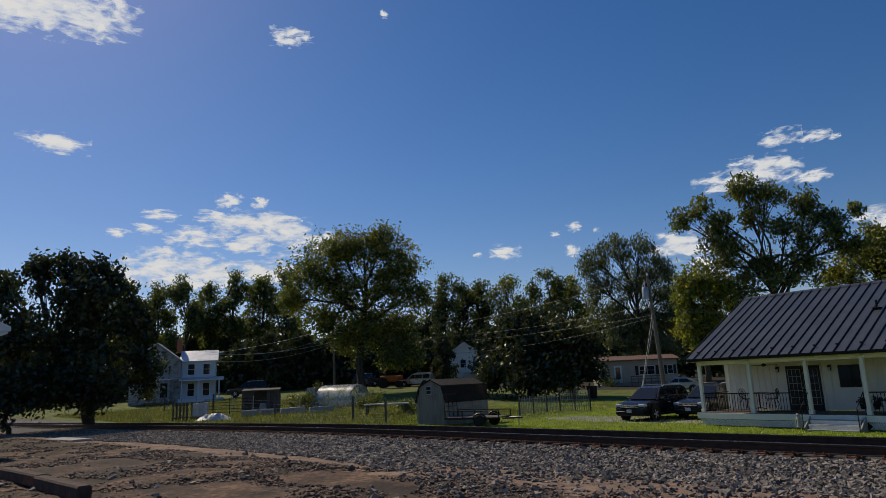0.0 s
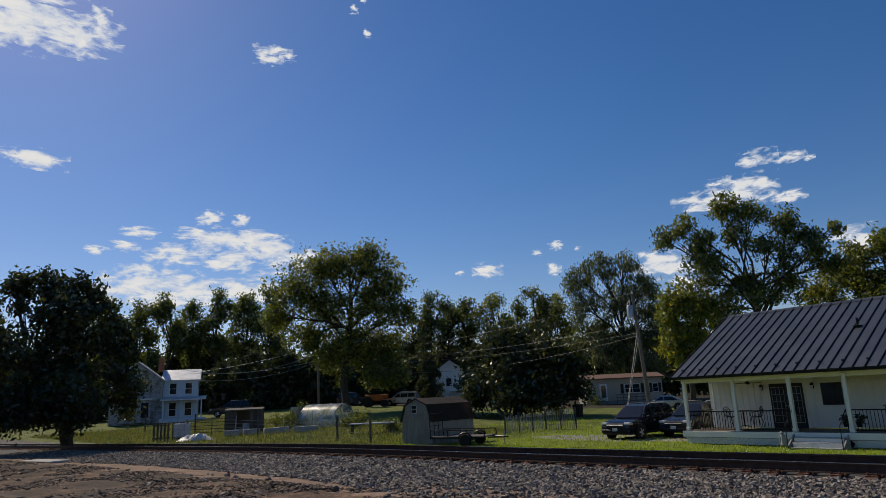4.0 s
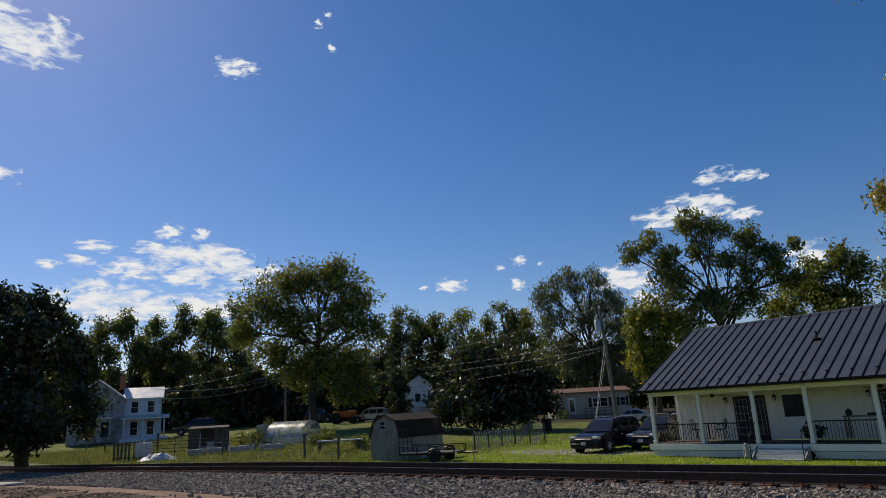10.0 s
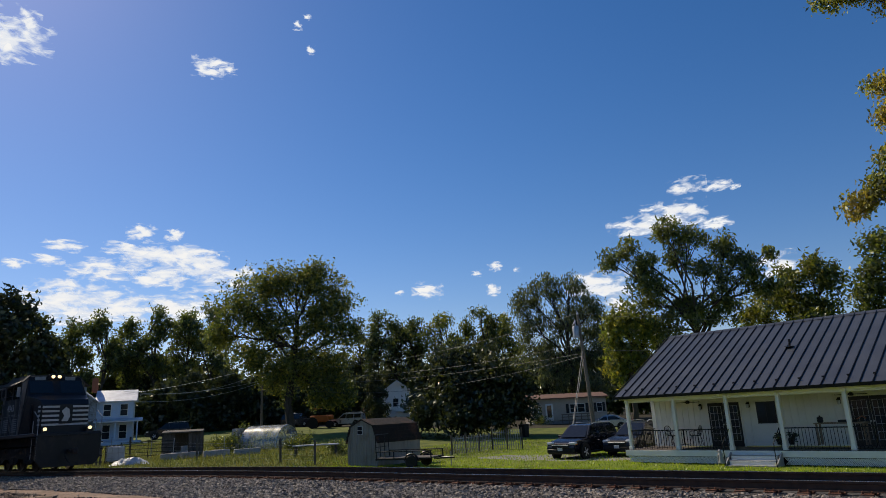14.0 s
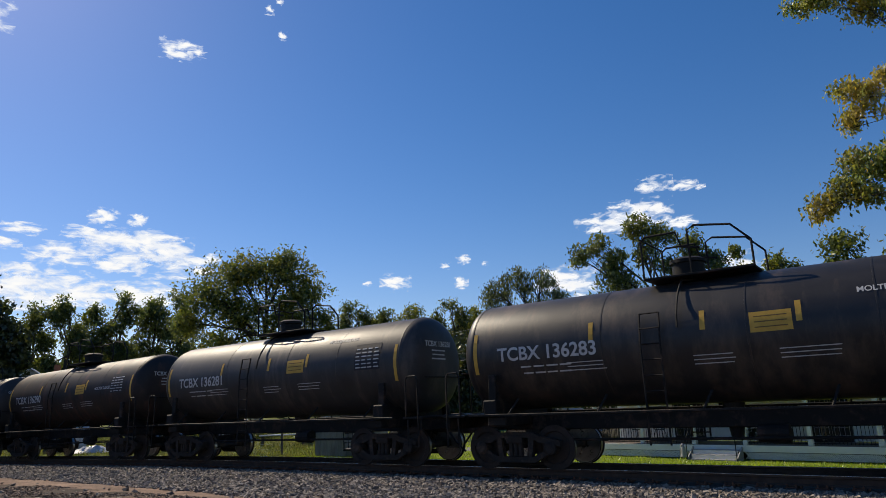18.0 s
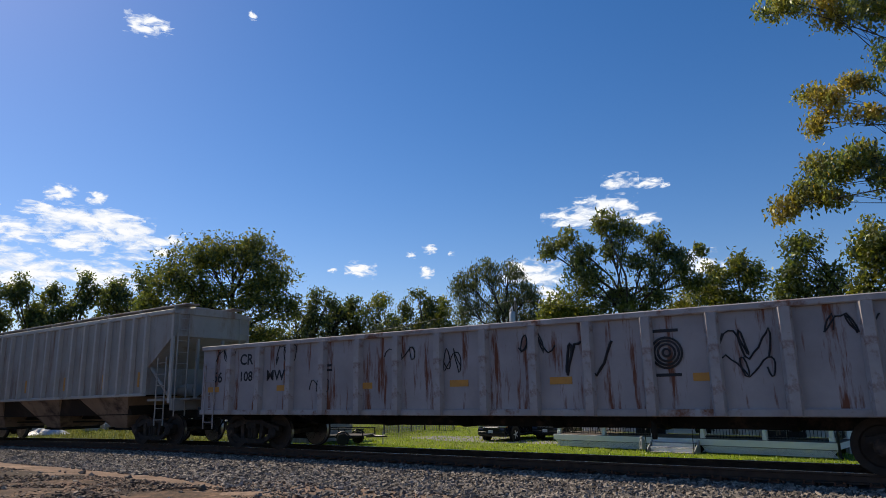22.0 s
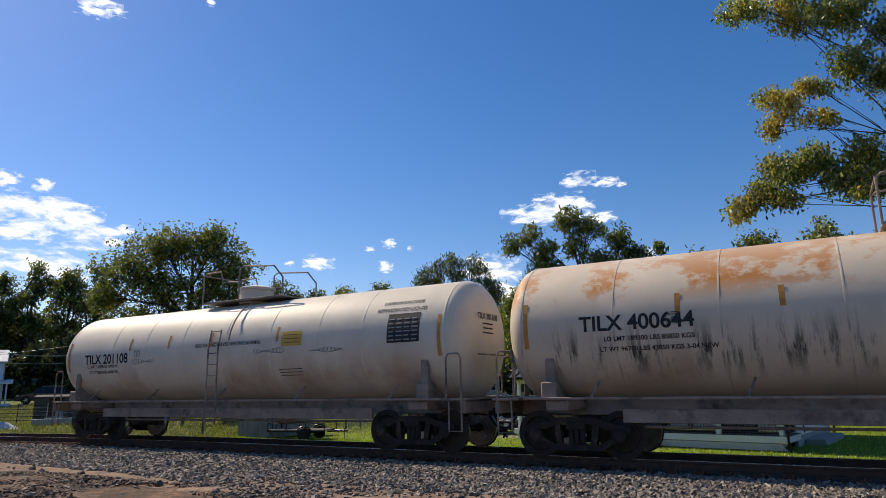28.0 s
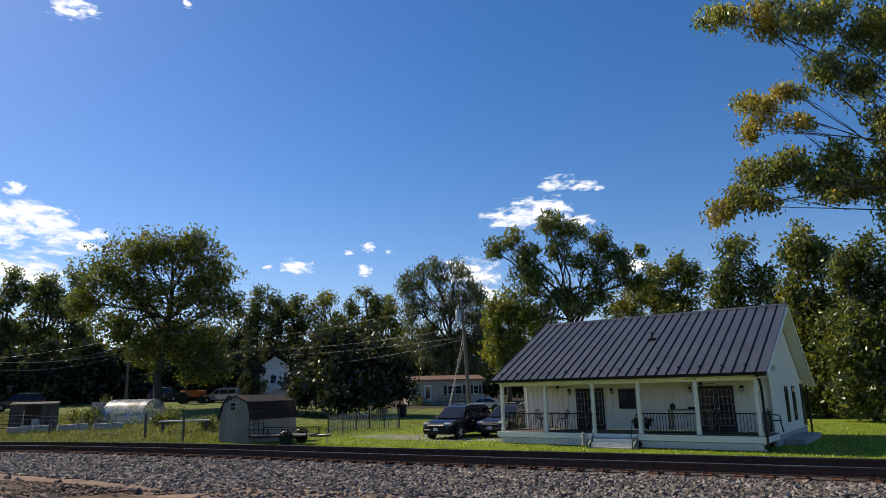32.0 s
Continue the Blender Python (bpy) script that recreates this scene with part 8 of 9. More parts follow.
def make_mobile_home():
    x, y, z = at(-26.3, 86)
    t = thing("mobile_home", (x, y, z), "tan mobile home with dark shutters and a low roof", "house", turn=facing(-26.3, 16))
    L, D, H = 9.6, 4.3, 2.75
    b = part("body", S().box((0, D / 2, 0.45 + H / 2), (L, D, H), 0.03), M["siding_tan"], t)
    for k in range(12):
        part("siding_board", S().box((0, -0.012, 0.62 + 0.21 * k), (L, 0.02, 0.19), 0.006), M["siding_tan"], b)
    part("skirting", S().box((0, D / 2, 0.2), (L - 0.1, D - 0.1, 0.6), 0.02), M["concrete"], t)
    part("roof", S().prism([(-0.35, 0.45 + H), (D / 2, 0.45 + H + 0.55), (D + 0.35, 0.45 + H), (D + 0.35, 0.32 + H), (-0.35, 0.32 + H)], -L / 2 - 0.3, L / 2 + 0.3), M["roof_brown"], t, "low grey-brown roof")
    part("door", S().box((-2.6, -0.03, 1.5), (0.95, 0.06, 2.05), 0.01), M["white_paint"], b, "white front door")
    part("door_glass", S().box((-2.6, -0.07, 1.6), (0.55, 0.02, 1.45)), M["glass"], b)
    window_unit(b, -4.3, 0, 1.9, 0.6, 1.2, False)
    for xx in (0.55, 1.5):
        window_unit(b, xx, 0, 1.85, 0.85, 1.0)
    for xx in (-0.25, 2.3):
        part("shutter", S().box((xx, -0.03, 1.85), (0.36, 0.05, 1.15), 0.01), M["dark_door"], b)
    window_unit(b, 3.9, 0, 1.85, 0.6, 1.0, True)
    e = part("end_window", S().box((L / 2 + 0.02, 1.5, 1.85), (0.05, 0.75, 1.0), 0.01), M["glass"], b)
    for k in (-1, 1):
        part("shutter", S().box((L / 2 + 0.03, 1.5 + 0.6 * k, 1.85), (0.05, 0.34, 1.1), 0.01), M["dark_door"], b)
    ramp = part("ramp", S().box((0.6, -1.0, 0.42), (4.2, 1.1, 0.08), 0.01), M["wood"], t, "wooden access ramp with rails")
    for xx in np.linspace(-1.4, 2.6, 6):
        part("ramp_post", S().box((xx, -1.5, 0.6), (0.08, 0.08, 1.2), 0.008), M["wood"], ramp)
    for z_ in (0.85, 1.15):
        part("ramp_rail", S().box((0.6, -1.5, z_), (4.2, 0.05, 0.1), 0.008), M["wood"], ramp)


make_mobile_home()


def make_old_house():
    x, y, z = at(-65.6, 84)
    t = thing("old_farmhouse", (x, y, z), "old two-storey wooden farmhouse with peeling paint and a metal roof", "house", turn=facing(-65.6, -6))
    H = 5.0
    g = part("gable_wall", S().prism([(-3.4, 0), (2.1, 0), (2.1, H), (-0.6, 7.0), (-3.4, H - 0.4)], 0, 4.5, "y"), M["old_wood_white"], t, "bare weathered gable wall with peeling paint")
    for k in range(22):
        zz = 0.2 + 0.22 * k
        part("clapboard", S().box((-0.65, -0.015, zz), (5.5 if zz < H - 0.4 else 5.2, 0.03, 0.2), 0.004), M["old_wood_white"], g)
    for k, (a, b) in enumerate((((-3.75, 4.35), (-0.6, 7.12)), ((2.45, 4.75), (-0.6, 7.12)))):
        part("roof", S().prism([a, b, (b[0], b[1] - 0.12), (a[0], a[1] - 0.12)], -0.35, 4.8, "y"), M["roof_bright"], t, "bright metal roof")
    for xx, zz in ((-1.8, 4.0), (-1.5, 1.5), (0.7, 1.5)):
        window_unit(g, xx if zz > 3 else xx, -0.03, zz, 0.75, 1.6 if zz < 3 else 1.4, False, "old_wood_white")
    bay = part("bay", S().prism([(-2.3, 0), (1.5, 0), (1.0, -0.9), (-1.8, -0.9)], 0.2, 2.7, "z"), M["old_wood_white"], t)
    part("bay_roof", S().prism([(-2.5, 0), (1.7, 0), (1.2, -1.1), (-2.0, -1.1)], 2.7, 2.85, "z"), M["roof_bright"], bay)
    for xx in (-1.1, 0.4):
        part("bay_window", S().box((xx, -0.93, 1.55), (0.75, 0.05, 1.6), 0.01), M["glass"], bay)
    w = part("wing", S().box((4.0, 2.6, 2.45), (3.8, 4.0, 4.9), 0.03), M["blue_white"], t, "blue-white painted wing")
    part("wing_roof", S().prism([(0.35, 4.85), (2.6, 6.15), (4.85, 4.85), (4.85, 4.75), (0.35, 4.75)], 1.9, 6.2), M["roof_bright"], t, "bright metal roof")
    for xx in (3.2, 4.9):
        window_unit(w, xx, 0.58, 3.85, 0.7, 1.25)
        window_unit(w, xx, 0.58, 1.5, 0.7, 1.5)
    p = part("porch_roof", S().prism([(-1.3, 2.62), (0.62, 2.95), (0.62, 2.83), (-1.3, 2.5)], 2.0, 6.9), M["roof_bright"], t)
    for xx in (2.3, 4.2, 6.4):
        part("porch_post", S().box((xx, -1.1, 1.35), (0.14, 0.14, 2.4), 0.012), M["blue_white"], p)
    part("porch_floor", S().box((4.4, -0.3, 0.28), (4.9, 2.0, 0.4), 0.02), M["blue_white"], t)
    part("chimney", S().box((1.6, 3.2, 6.8), (0.6, 0.6, 1.6), 0.03), M["red_wood"], t)


make_old_house()


def make_white_house():
    x, y, z = at(-40.8, 102)
    t = thing("white_house", (x, y, z), "white gabled house with a balcony among the trees", "house", turn=facing(-40.8, 4))
    g = part("gable_wall", S().prism([(-3.6, 0), (3.6, 0), (3.6, 3.7), (0, 6.1), (-3.6, 3.7)], 0, 7, "y"), M["white_paint"], t)
    for k in (-1, 1):
        part("roof", S().prism([(k * 4.1, 3.45), (0, 6.22), (0, 6.08), (k * 4.1, 3.3)], -0.4, 7.4, "y"), M["roof_bright"], t)
    window_unit(g, -0.2, 0, 2.9, 0.8, 1.2)
    window_unit(g, -2.4, 0, 1.2, 0.8, 1.2)
    bal = part("balcony", S().box((1.4, -0.8, 1.6), (3.2, 1.6, 0.14), 0.02), M["white_paint"], t, "white balcony")
    for k in range(12):
        part("baluster", S().box((-0.1 + 0.27 * k, -1.55, 2.1), (0.06, 0.06, 0.9)), M["white_paint"], bal)
    part("balcony_rail", S().box((1.4, -1.55, 2.55), (3.2, 0.08, 0.08), 0.01), M["white_paint"], bal)
    for xx in (-0.1, 2.9):
        part("balcony_post", S().box((xx, -1.5, 0.8), (0.14, 0.14, 1.6)), M["white_paint"], bal)
    st = part("stair", S().box((-4.6, -0.6, 1.0), (0.14, 2.6, 0.24), 0.02, None), M["red_wood"], t, "reddish wooden outside stair")
    for k in range(6):
        part("stair_step", S().box((-4.6, -1.6 + 0.35 * k, 0.4 + 0.25 * k), (1.0, 0.3, 0.06), 0.01), M["red_wood"], st)
    part("stair_rail", S().tube([(-5.1, -1.8, 1.2), (-5.1, 0.4, 2.9)], 0.05, 6).tube([(-4.1, -1.8, 1.2), (-4.1, 0.4, 2.9)], 0.05, 6), M["red_wood"], st)


make_white_house()


# ---- poles and wires ----
def wire_between(p, q, sag, r=0.011):
    p, q = Vector(p), Vector(q)
    pts = [p.lerp(q, f) - Vector((0, 0, sag * 4 * f * (1 - f))) for f in np.linspace(0, 1, 15)]
    whole("overhead_wire", S().tube(pts, r, 5, False), M["wire_bright" if r > 0.015 else "wire"], "thin overhead line between wooden poles", "wire", "overhead wires")


def make_poles():
    a = at(-24.35, 50)
    top1 = (a[0] - 0.45, a[1] - 0.1, EYE.z + 50 * math.tan(radians(7.72)))
    p = thing("utility_pole", a, "tall leaning wooden utility pole with a grey transformer", "utility pole", "utility poles")
    d = Vector(top1) - Vector(a)
    part("pole", S().tube([(0, 0, -0.5), d * 0.5, d], [0.17, 0.14, 0.10], 10), M["pole_wood"], p, smooth=True)
    part("transformer", S().lathe([(0.0, 0), (0.24, 0.02), (0.24, 0.82), (0.19, 0.9), (0.0, 0.92)], 16, pose(d.x - 0.12, -0.40, d.z - 1.75)), M["galv"], p, "grey can transformer", smooth=True)
    part("bushing", S().tube([(d.x - 0.12, -0.4, d.z - 0.85), (d.x - 0.12, -0.4, d.z - 0.5)], 0.04, 6), M["plate_pale"], p)
    part("insulator", S().lathe([(0.05, 0), (0.08, 0.06), (0.04, 0.2), (0, 0.22)], 8, pose(d.x, d.y, d.z)), M["plate_pale"], p)
    part("cutout", S().tube([(d.x - 0.25, -0.1, d.z - 0.4), (d.x - 0.45, -0.2, d.z - 0.75)], 0.035, 6), M["plate_pale"], p)
    g = Vector(at(-26.6, 46)) - Vector(a)
    part("guy_wire", S().tube([d * 0.72, g], 0.03, 5).tube([d * 0.66, g + Vector((-0.2, 0.4, 0))], 0.02, 5), M["wire"], p)
    b = at(-51.95, 90)
    top2 = (b[0] - 0.1, b[1], EYE.z + 90 * math.tan(radians(4.7)))
    p2 = thing("utility_pole", b, "slim dark wooden utility pole", "utility pole", "utility poles")
    d2 = Vector(top2) - Vector(b)
    part("pole", S().tube([(0, 0, -0.5), d2], [0.17, 0.12], 10), M["pole_wood"], p2, smooth=True)
    for dz in (-0.1, -0.9, -2.0):
        part("insulator", S().lathe([(0.05, 0), (0.09, 0.06), (0.05, 0.18), (0, 0.2)], 8, pose(0.12, -0.05, d2.z + dz)), M["plate_pale"], p2)
    t1, t2 = Vector(top1), Vector(top2)
    up = lambda v, z: v + Vector((0, 0, z))                                         # noqa: E731
    for z1, z2, sag in ((0.1, 0.0, 1.6), (-2.2, -0.8, 1.3), (-2.9, -1.9, 1.0), (-3.1, -2.1, 2.0)):
        wire_between(up(t2, z2), up(t1, z1), sag)
    hx, hy = spot(-62.4, 83)
    for z2, zh, sag in ((-0.8, 6.9, 1.3), (-1.9, 6.6, 0.6), (-2.1, 5.8, 0.9)):
        wire_between(up(t2, z2), (hx, hy, zh), sag, 0.018)
    fx_, fy_ = spot(-75, 120)
    wire_between(up(t2, 0.0), (fx_, fy_, 9.5), 2.6, 0.018)
    rx_, ry_ = spot(-4, 62)
    for z1, zr in ((0.1, 8.8), (-2.6, 7.0)):
        wire_between(up(t1, z1), (rx_, ry_, zr), 0.5)
    wire_between((rx_, ry_, 5.2), (*spot(14, 60), 5.0), 0.2)


make_poles()


# ---- fences ----
def make_wire_fence():
    t = thing("wire_fence", (-45, 13.0, 0), "wire fence on weathered posts along the track", "fence")
    xs = np.arange(-62, -28.6, 3.05)
    tops = []
    for k, x in enumerate(xs):
        x, y = yard(x, 13.0 + 0.25 * (hash01("fy", k) - 0.5))
        z = ground_z(x, y)
        thick = k % 3 == 0 or x > -34
        h = 1.35 + 0.25 * hash01("fh", k)
        lean = 0.12 * (hash01("fl", k) - 0.5)
        part("post", S().tube([(x + 45, y - 13, z - 0.3), (x + 45 + lean, y - 13, z + h)], 0.075 if thick else 0.03, 7), M["post_wood"] if thick else M["galv"], t)
        tops.append((x + 45, y - 13, z))
    for hgt in (0.25, 0.55, 0.85, 1.1):
        part("fence_wire", S().tube([(x, y, z + hgt) for x, y, z in tops], 0.008, 4, False), M["galv"], t)


make_wire_fence()


def make_panel_fence(p, q, h, label):
    p, q = yard(*p), yard(*q)
    p, q = Vector((*p, ground_z(*p))), Vector((*q, ground_z(*q)))
    t = thing("garden_fence", p, label, "fence", "garden fence panels")
    d = q - p
    n = max(2, int(d.length / 1.6) + 1)
    for k in range(n + 1):
        c = d * k / n
        part("post", S().tube([c - Vector((0, 0, 0.2)), c + Vector((0, 0, h + 0.1))], 0.05, 6), M["post_wood"], t)
    for k in range(int(d.length / 0.16)):
        c = d * (k + 0.5) * 0.16 / d.length
        part("slat", S().box((0, 0, 0), (0.035, 0.035, h * (0.9 + 0.12 * hash01(label, k))), 0, Matrix.Translation(c + Vector((0, 0, h * 0.5)))), M["galv"], t)
    for z in (0.25, 0.55, 0.85):
        part("fence_rail", S().tube([Vector((0, 0, z * h)), d + Vector((0, 0, z * h))], 0.018, 5), M["galv"], t)


make_panel_fence((-26.4, 20.3), (-25.9, 24.4), 1.15, "pale wire mesh garden fence with grey posts")
make_panel_fence((-25.9, 24.4), (-23.9, 25.1), 1.35, "tall pale picket garden fence panel")
make_panel_fence((-31.0, 17.5), (-29.6, 20.5), 0.9, "low weathered pale garden fence by the shed")
# cattle gate by the old house
gx, gy = spot(-60.4, 56)
gt_ = thing("field_gate", (gx, gy, ground_z(gx, gy)), "dark tubular metal field gate", "gate", turn=50)
for z in (0.25, 0.5, 0.75, 1.0, 1.25):
    part("gate_bar", S().tube([(-1.9, 0, z), (1.9, 0, z)], 0.022, 6), M["black_metal"], gt_)
for x in (-1.9, 0, 1.9):
    part("upright", S().tube([(x, 0, 0.0), (x, 0, 1.3)], 0.03, 6), M["black_metal"], gt_)


# ---- garden clutter ----
def make_greenhouse():
    t = thing("greenhouse", at(-51.4, 59), "small plastic-covered hoop greenhouse", "greenhouse", turn=18)
    arc = lambda r: [(r * math.cos(a), r * 1.05 * math.sin(a)) for a in np.linspace(0, math.pi, 13)]      # noqa: E731
    o = arc(1.75)
    part("cover", S().prism([(u, max(0.02, w)) for u, w in o] + [(u, max(0.0, w)) for u, w in arc(1.71)[::-1]], -1.7, 1.9), M["film"], t, "clouded clear plastic sheet", smooth=True)
    for x in (-1.7, -0.5, 0.7, 1.9):
        part("hoop", S().tube([(x, u, max(0, w)) for u, w in arc(1.70)], 0.03, 6), M["galv"], t)
    for x in (-1.7, 1.9):
        part("end_cover", S().prism([(u, max(0.02, w)) for u, w in arc(1.68)], x - 0.01, x + 0.01), M["film"], t)
    part("door_frame", S().tube([(-1.75, -0.5, 0), (-1.75, -0.5, 1.6), (-1.75, 0.5, 1.6), (-1.75, 0.5, 0)], 0.05, 5), M["plate_pale"], t)
    for k in range(3):
        part("front_panel", S().box((-1.9 - 0.15, -1.3 + 0.55 * k - 0.6, 0.85), (0.05, 0.48, 1.7), 0.01), M["galv"], t, "leaning old window panel")


make_greenhouse()


def make_coop():
    t = thing("animal_pen", at(-57.9, 57), "dark wooden animal pen with open front", "pen", turn=55)
    for x in (-1.4, 1.4):
        for y in (-0.8, 0.8):
            part("post", S().box((x, y, 0.9), (0.12, 0.12, 1.8), 0.01), M["post_wood"], t)
    part("roof", S().box((0, 0, 1.8), (3.0, 1.9, 0.10), 0.02, pose(0, 0, 0, 4)), M["post_wood"], t)
    part("back_wall", S().box((0, 0.8, 0.9), (2.8, 0.06, 1.7)), M["post_wood"], t)
    for k, x in enumerate((-1.25, -0.95, -0.65, 0.6, 0.9, 1.2)):
        part("plank", S().box((x, -0.82, 0.85), (0.26, 0.04, 1.6 + 0.15 * hash01("pk", k)), 0.006), M["post_wood"], t)
    part("feed_barrel", S().lathe([(0.25, 0), (0.28, 0.3), (0.25, 0.7)], 12, pose(0.1, 0.2, 0)), M["plate_pale"], t)


make_coop()
blk = S().box((0, 0, 0.22), (1.15, 0.5, 0.44), 0.02).mesh("planter_block", M["concrete"])
for k in range(9):
    az = -58.9 + 0.78 * k
    if k in (3, 6):
        continue
    x, y, z = at(az, 53.5 + 1.5 * hash01("pb", k))
    ob = tagged(new("planter_block", blk), "pale concrete planter block in the garden", "planter", "garden planters")
    ob.matrix_world = pose(x, y, z - 0.02, 0, 0, 58 + 14 * hash01("pr", k))
tx, ty, tz = at(-61.6, 52)
rng = np.random.default_rng(8)
tp = S()
n = 14
vs = [(2.6 * (i / n - 0.5), 1.3 * (j / n - 0.5), max(0.0, 0.42 * math.sin(math.pi * i / n) * math.sin(math.pi * j / n) * (0.6 + 0.8 * rng.random()))) for j in range(n + 1) for i in range(n + 1)]
tp.add(vs, [(j * (n + 1) + i, j * (n + 1) + i + 1, (j + 1) * (n + 1) + i + 1, (j + 1) * (n + 1) + i) for j in range(n) for i in range(n)])
whole("tarpaulin", tp, M["tarp"], "crumpled pale grey tarpaulin on the grass", "tarpaulin", m=pose(tx, ty, tz + 0.01, 0, 0, 60), smooth=True)
ib = thing("water_tote", at(-62.6, 54), "white plastic tote in a metal cage", "tote", turn=60)
part("tank", S().box((0, 0, 0.68), (1.1, 0.9, 1.0), 0.08), M["tarp"], ib)
part("pallet", S().box((0, 0, 0.09), (1.2, 1.0, 0.16), 0.02), M["post_wood"], ib)
for x in (-0.58, -0.2, 0.2, 0.58):
    part("cage_bar", S().tube([(x, -0.48, 0.1), (x, -0.48, 1.2)], 0.015, 5), M["galv"], ib)
for z in (0.4, 0.75, 1.15):
    part("cage_bar", S().tube([(-0.58, -0.48, z), (0.58, -0.48, z)], 0.015, 5), M["galv"], ib)
pal = thing("pallet_stack", at(-64.0, 54), "dark leaning wooden pallets", "pallet", turn=62)
for k in range(2):
    for j in range(5):
        part("board", S().box((1.3 * k - 0.6 + 0.24 * j, 0.1 * k, 0.65), (0.14, 0.05, 1.3), 0.006), M["post_wood"], pal)
    for z in (0.2, 1.1):
        part("crosspiece", S().box((1.3 * k - 0.12, 0.06 + 0.1 * k, z), (1.2, 0.06, 0.1), 0.006), M["post_wood"], pal)
wt = thing("garden_table", at(-47.6, 49), "long pale plank table behind the fence", "table", turn=40)
part("tabletop", S().box((0, 0, 0.72), (3.2, 0.8, 0.08), 0.01), M["tarp"], wt)
for a in (-1.4, 1.4):
    for b in (-0.3, 0.3):
        part("leg", S().box((a, b, 0.34), (0.1, 0.1, 0.7), 0.01), M["post_wood"], wt)
tn = thing("trash_bin", at(-30.2, 61), "dark wheeled trash bin", "bin")
part("body", S().prism([(-0.3, 0.0), (0.3, 0.0), (0.38, 1.0), (-0.38, 1.0)], -0.3, 0.3), M["black_metal"], tn)
part("lid", S().box((0, 0, 1.04), (0.7, 0.8, 0.08), 0.02), M["black_metal"], tn)


def make_shrub(az, d, w, h, leaf, seed, label):
    x, y, z = at(az, d)
    t = thing("shrub", (x, y, z), label, "shrub", "garden shrubs")
    rng = np.random.default_rng(seed)
    c = rng.normal(0, 1, (40, 3)) * (w * 0.33, w * 0.2, h * 0.22) + (0, 0, h * 0.5)
    c[:, 2] = np.clip(c[:, 2], 0.08, h)
    v, f = leaf_quads(rng, c, 0.16, 22, 0.16)
    part("foliage", quick_mesh("foliage", v, f, M[leaf]), None, t)
    st = S()
    for k in range(6):
        st.tube([(0.1 * k - 0.3, 0, -0.05), Vector(c[k])], 0.015, 4)
    part("stem", st, M["bark"], t)


for k, (az, d, w, h) in enumerate(((-55.2, 58, 1.9, 1.4), (-54.2, 58, 1.6, 1.3), (-48.6, 57, 1.5, 1.1), (-53.3, 60, 0.9, 2.2), (-49.4, 55, 1.0, 0.9), (-46.0, 50, 1.4, 0.9), (-32, 66, 1.2, 0.8), (-28.8, 84, 1.5, 1.2))):
    make_shrub(az, d, w, h, "leaf_b" if k % 2 else "leaf_a", 300 + k, "leafy green garden shrub")


# ---- by the camera ----
def make_front():
    t = thing("timber_edging", (-15.3, -10.55, ground_z(-15, -10.5)), "old railway timbers laid as an edging in the dirt lot", "edging", turn=TURN)
    for k in range(4):
        x = -5.6 + 2.55 * k
        part("timber", S().box((0, 0, 0), (2.45, 0.23, 0.24), 0.03, pose(x, 0.12 * hash01("tm", k) - 0.1 * k, 0.10, 0, 0, 1.5 - 3 * hash01("tq", k))), M["tie"], t)
    sl = S().box((0, 0, 0), (2.4, 0.8, 0.08), 0.02)
    whole("concrete_slab", sl, M["concrete"], "broken pale concrete slab in the dirt", "slab", m=pose(-29.8, -5.8, ground_z(-29.8, -5.8) + 0.03, 0, 0, 10))
    # building whose eave shows at the start
    b = thing("depot_building", (-34.05, -13.56, 0.9), "pale wooden trackside building with a wide boarded eave", "building", turn=TURN)
    part("wall", S().box((0, 0, 1.75), (13.0, 7.0, 3.5), 0.03), M["white_paint"], b)
    part("roof", S().prism([(-5.0, 3.75), (0, 6.0), (4.27, 3.95), (4.27, 3.80), (-5.0, 3.6)], -8.0, 8.75), M["roof_bright"], b, "grey metal roof")
    part("soffit", S().prism([(3.5, 3.45), (4.2, 3.72), (4.2, 3.8), (3.5, 3.8)], -8.0, 8.7), M["white_paint"], b)
    part("gable", S().prism([(-3.4, 3.5), (3.4, 3.5), (0, 5.6)], 6.3, 6.5), M["white_paint"], b)
    rng = np.random.default_rng(21)
    n = 44000
    x = -34 + 40 * rng.random(n) ** 0.75
    y = -6.1 - 6.6 * rng.random(n) ** 1.2
    keep = np.array([noise.noise(Vector((a * 0.45, b * 0.9, 3.0))) for a, b in zip(x, y)]) > -0.12
    x, y = x[keep], y[keep]
    scatter_stones("debris", M["rubble"], x, y, land(x, y) + 0.01, (0.014, 0.065), "dark bark chips, cinders and small stones on dirt", "debris", 23, 0.55)
    m = 420
    x, y = -32 + 38 * rng.random(m), -4.6 - 7 * rng.random(m)
    scatter_stones("loose_rocks", M["ballast_stone"], x, y, land(x, y) + 0.02, (0.04, 0.10), "scattered larger grey stones on dirt", "stones", 29, 0.7)


make_front()


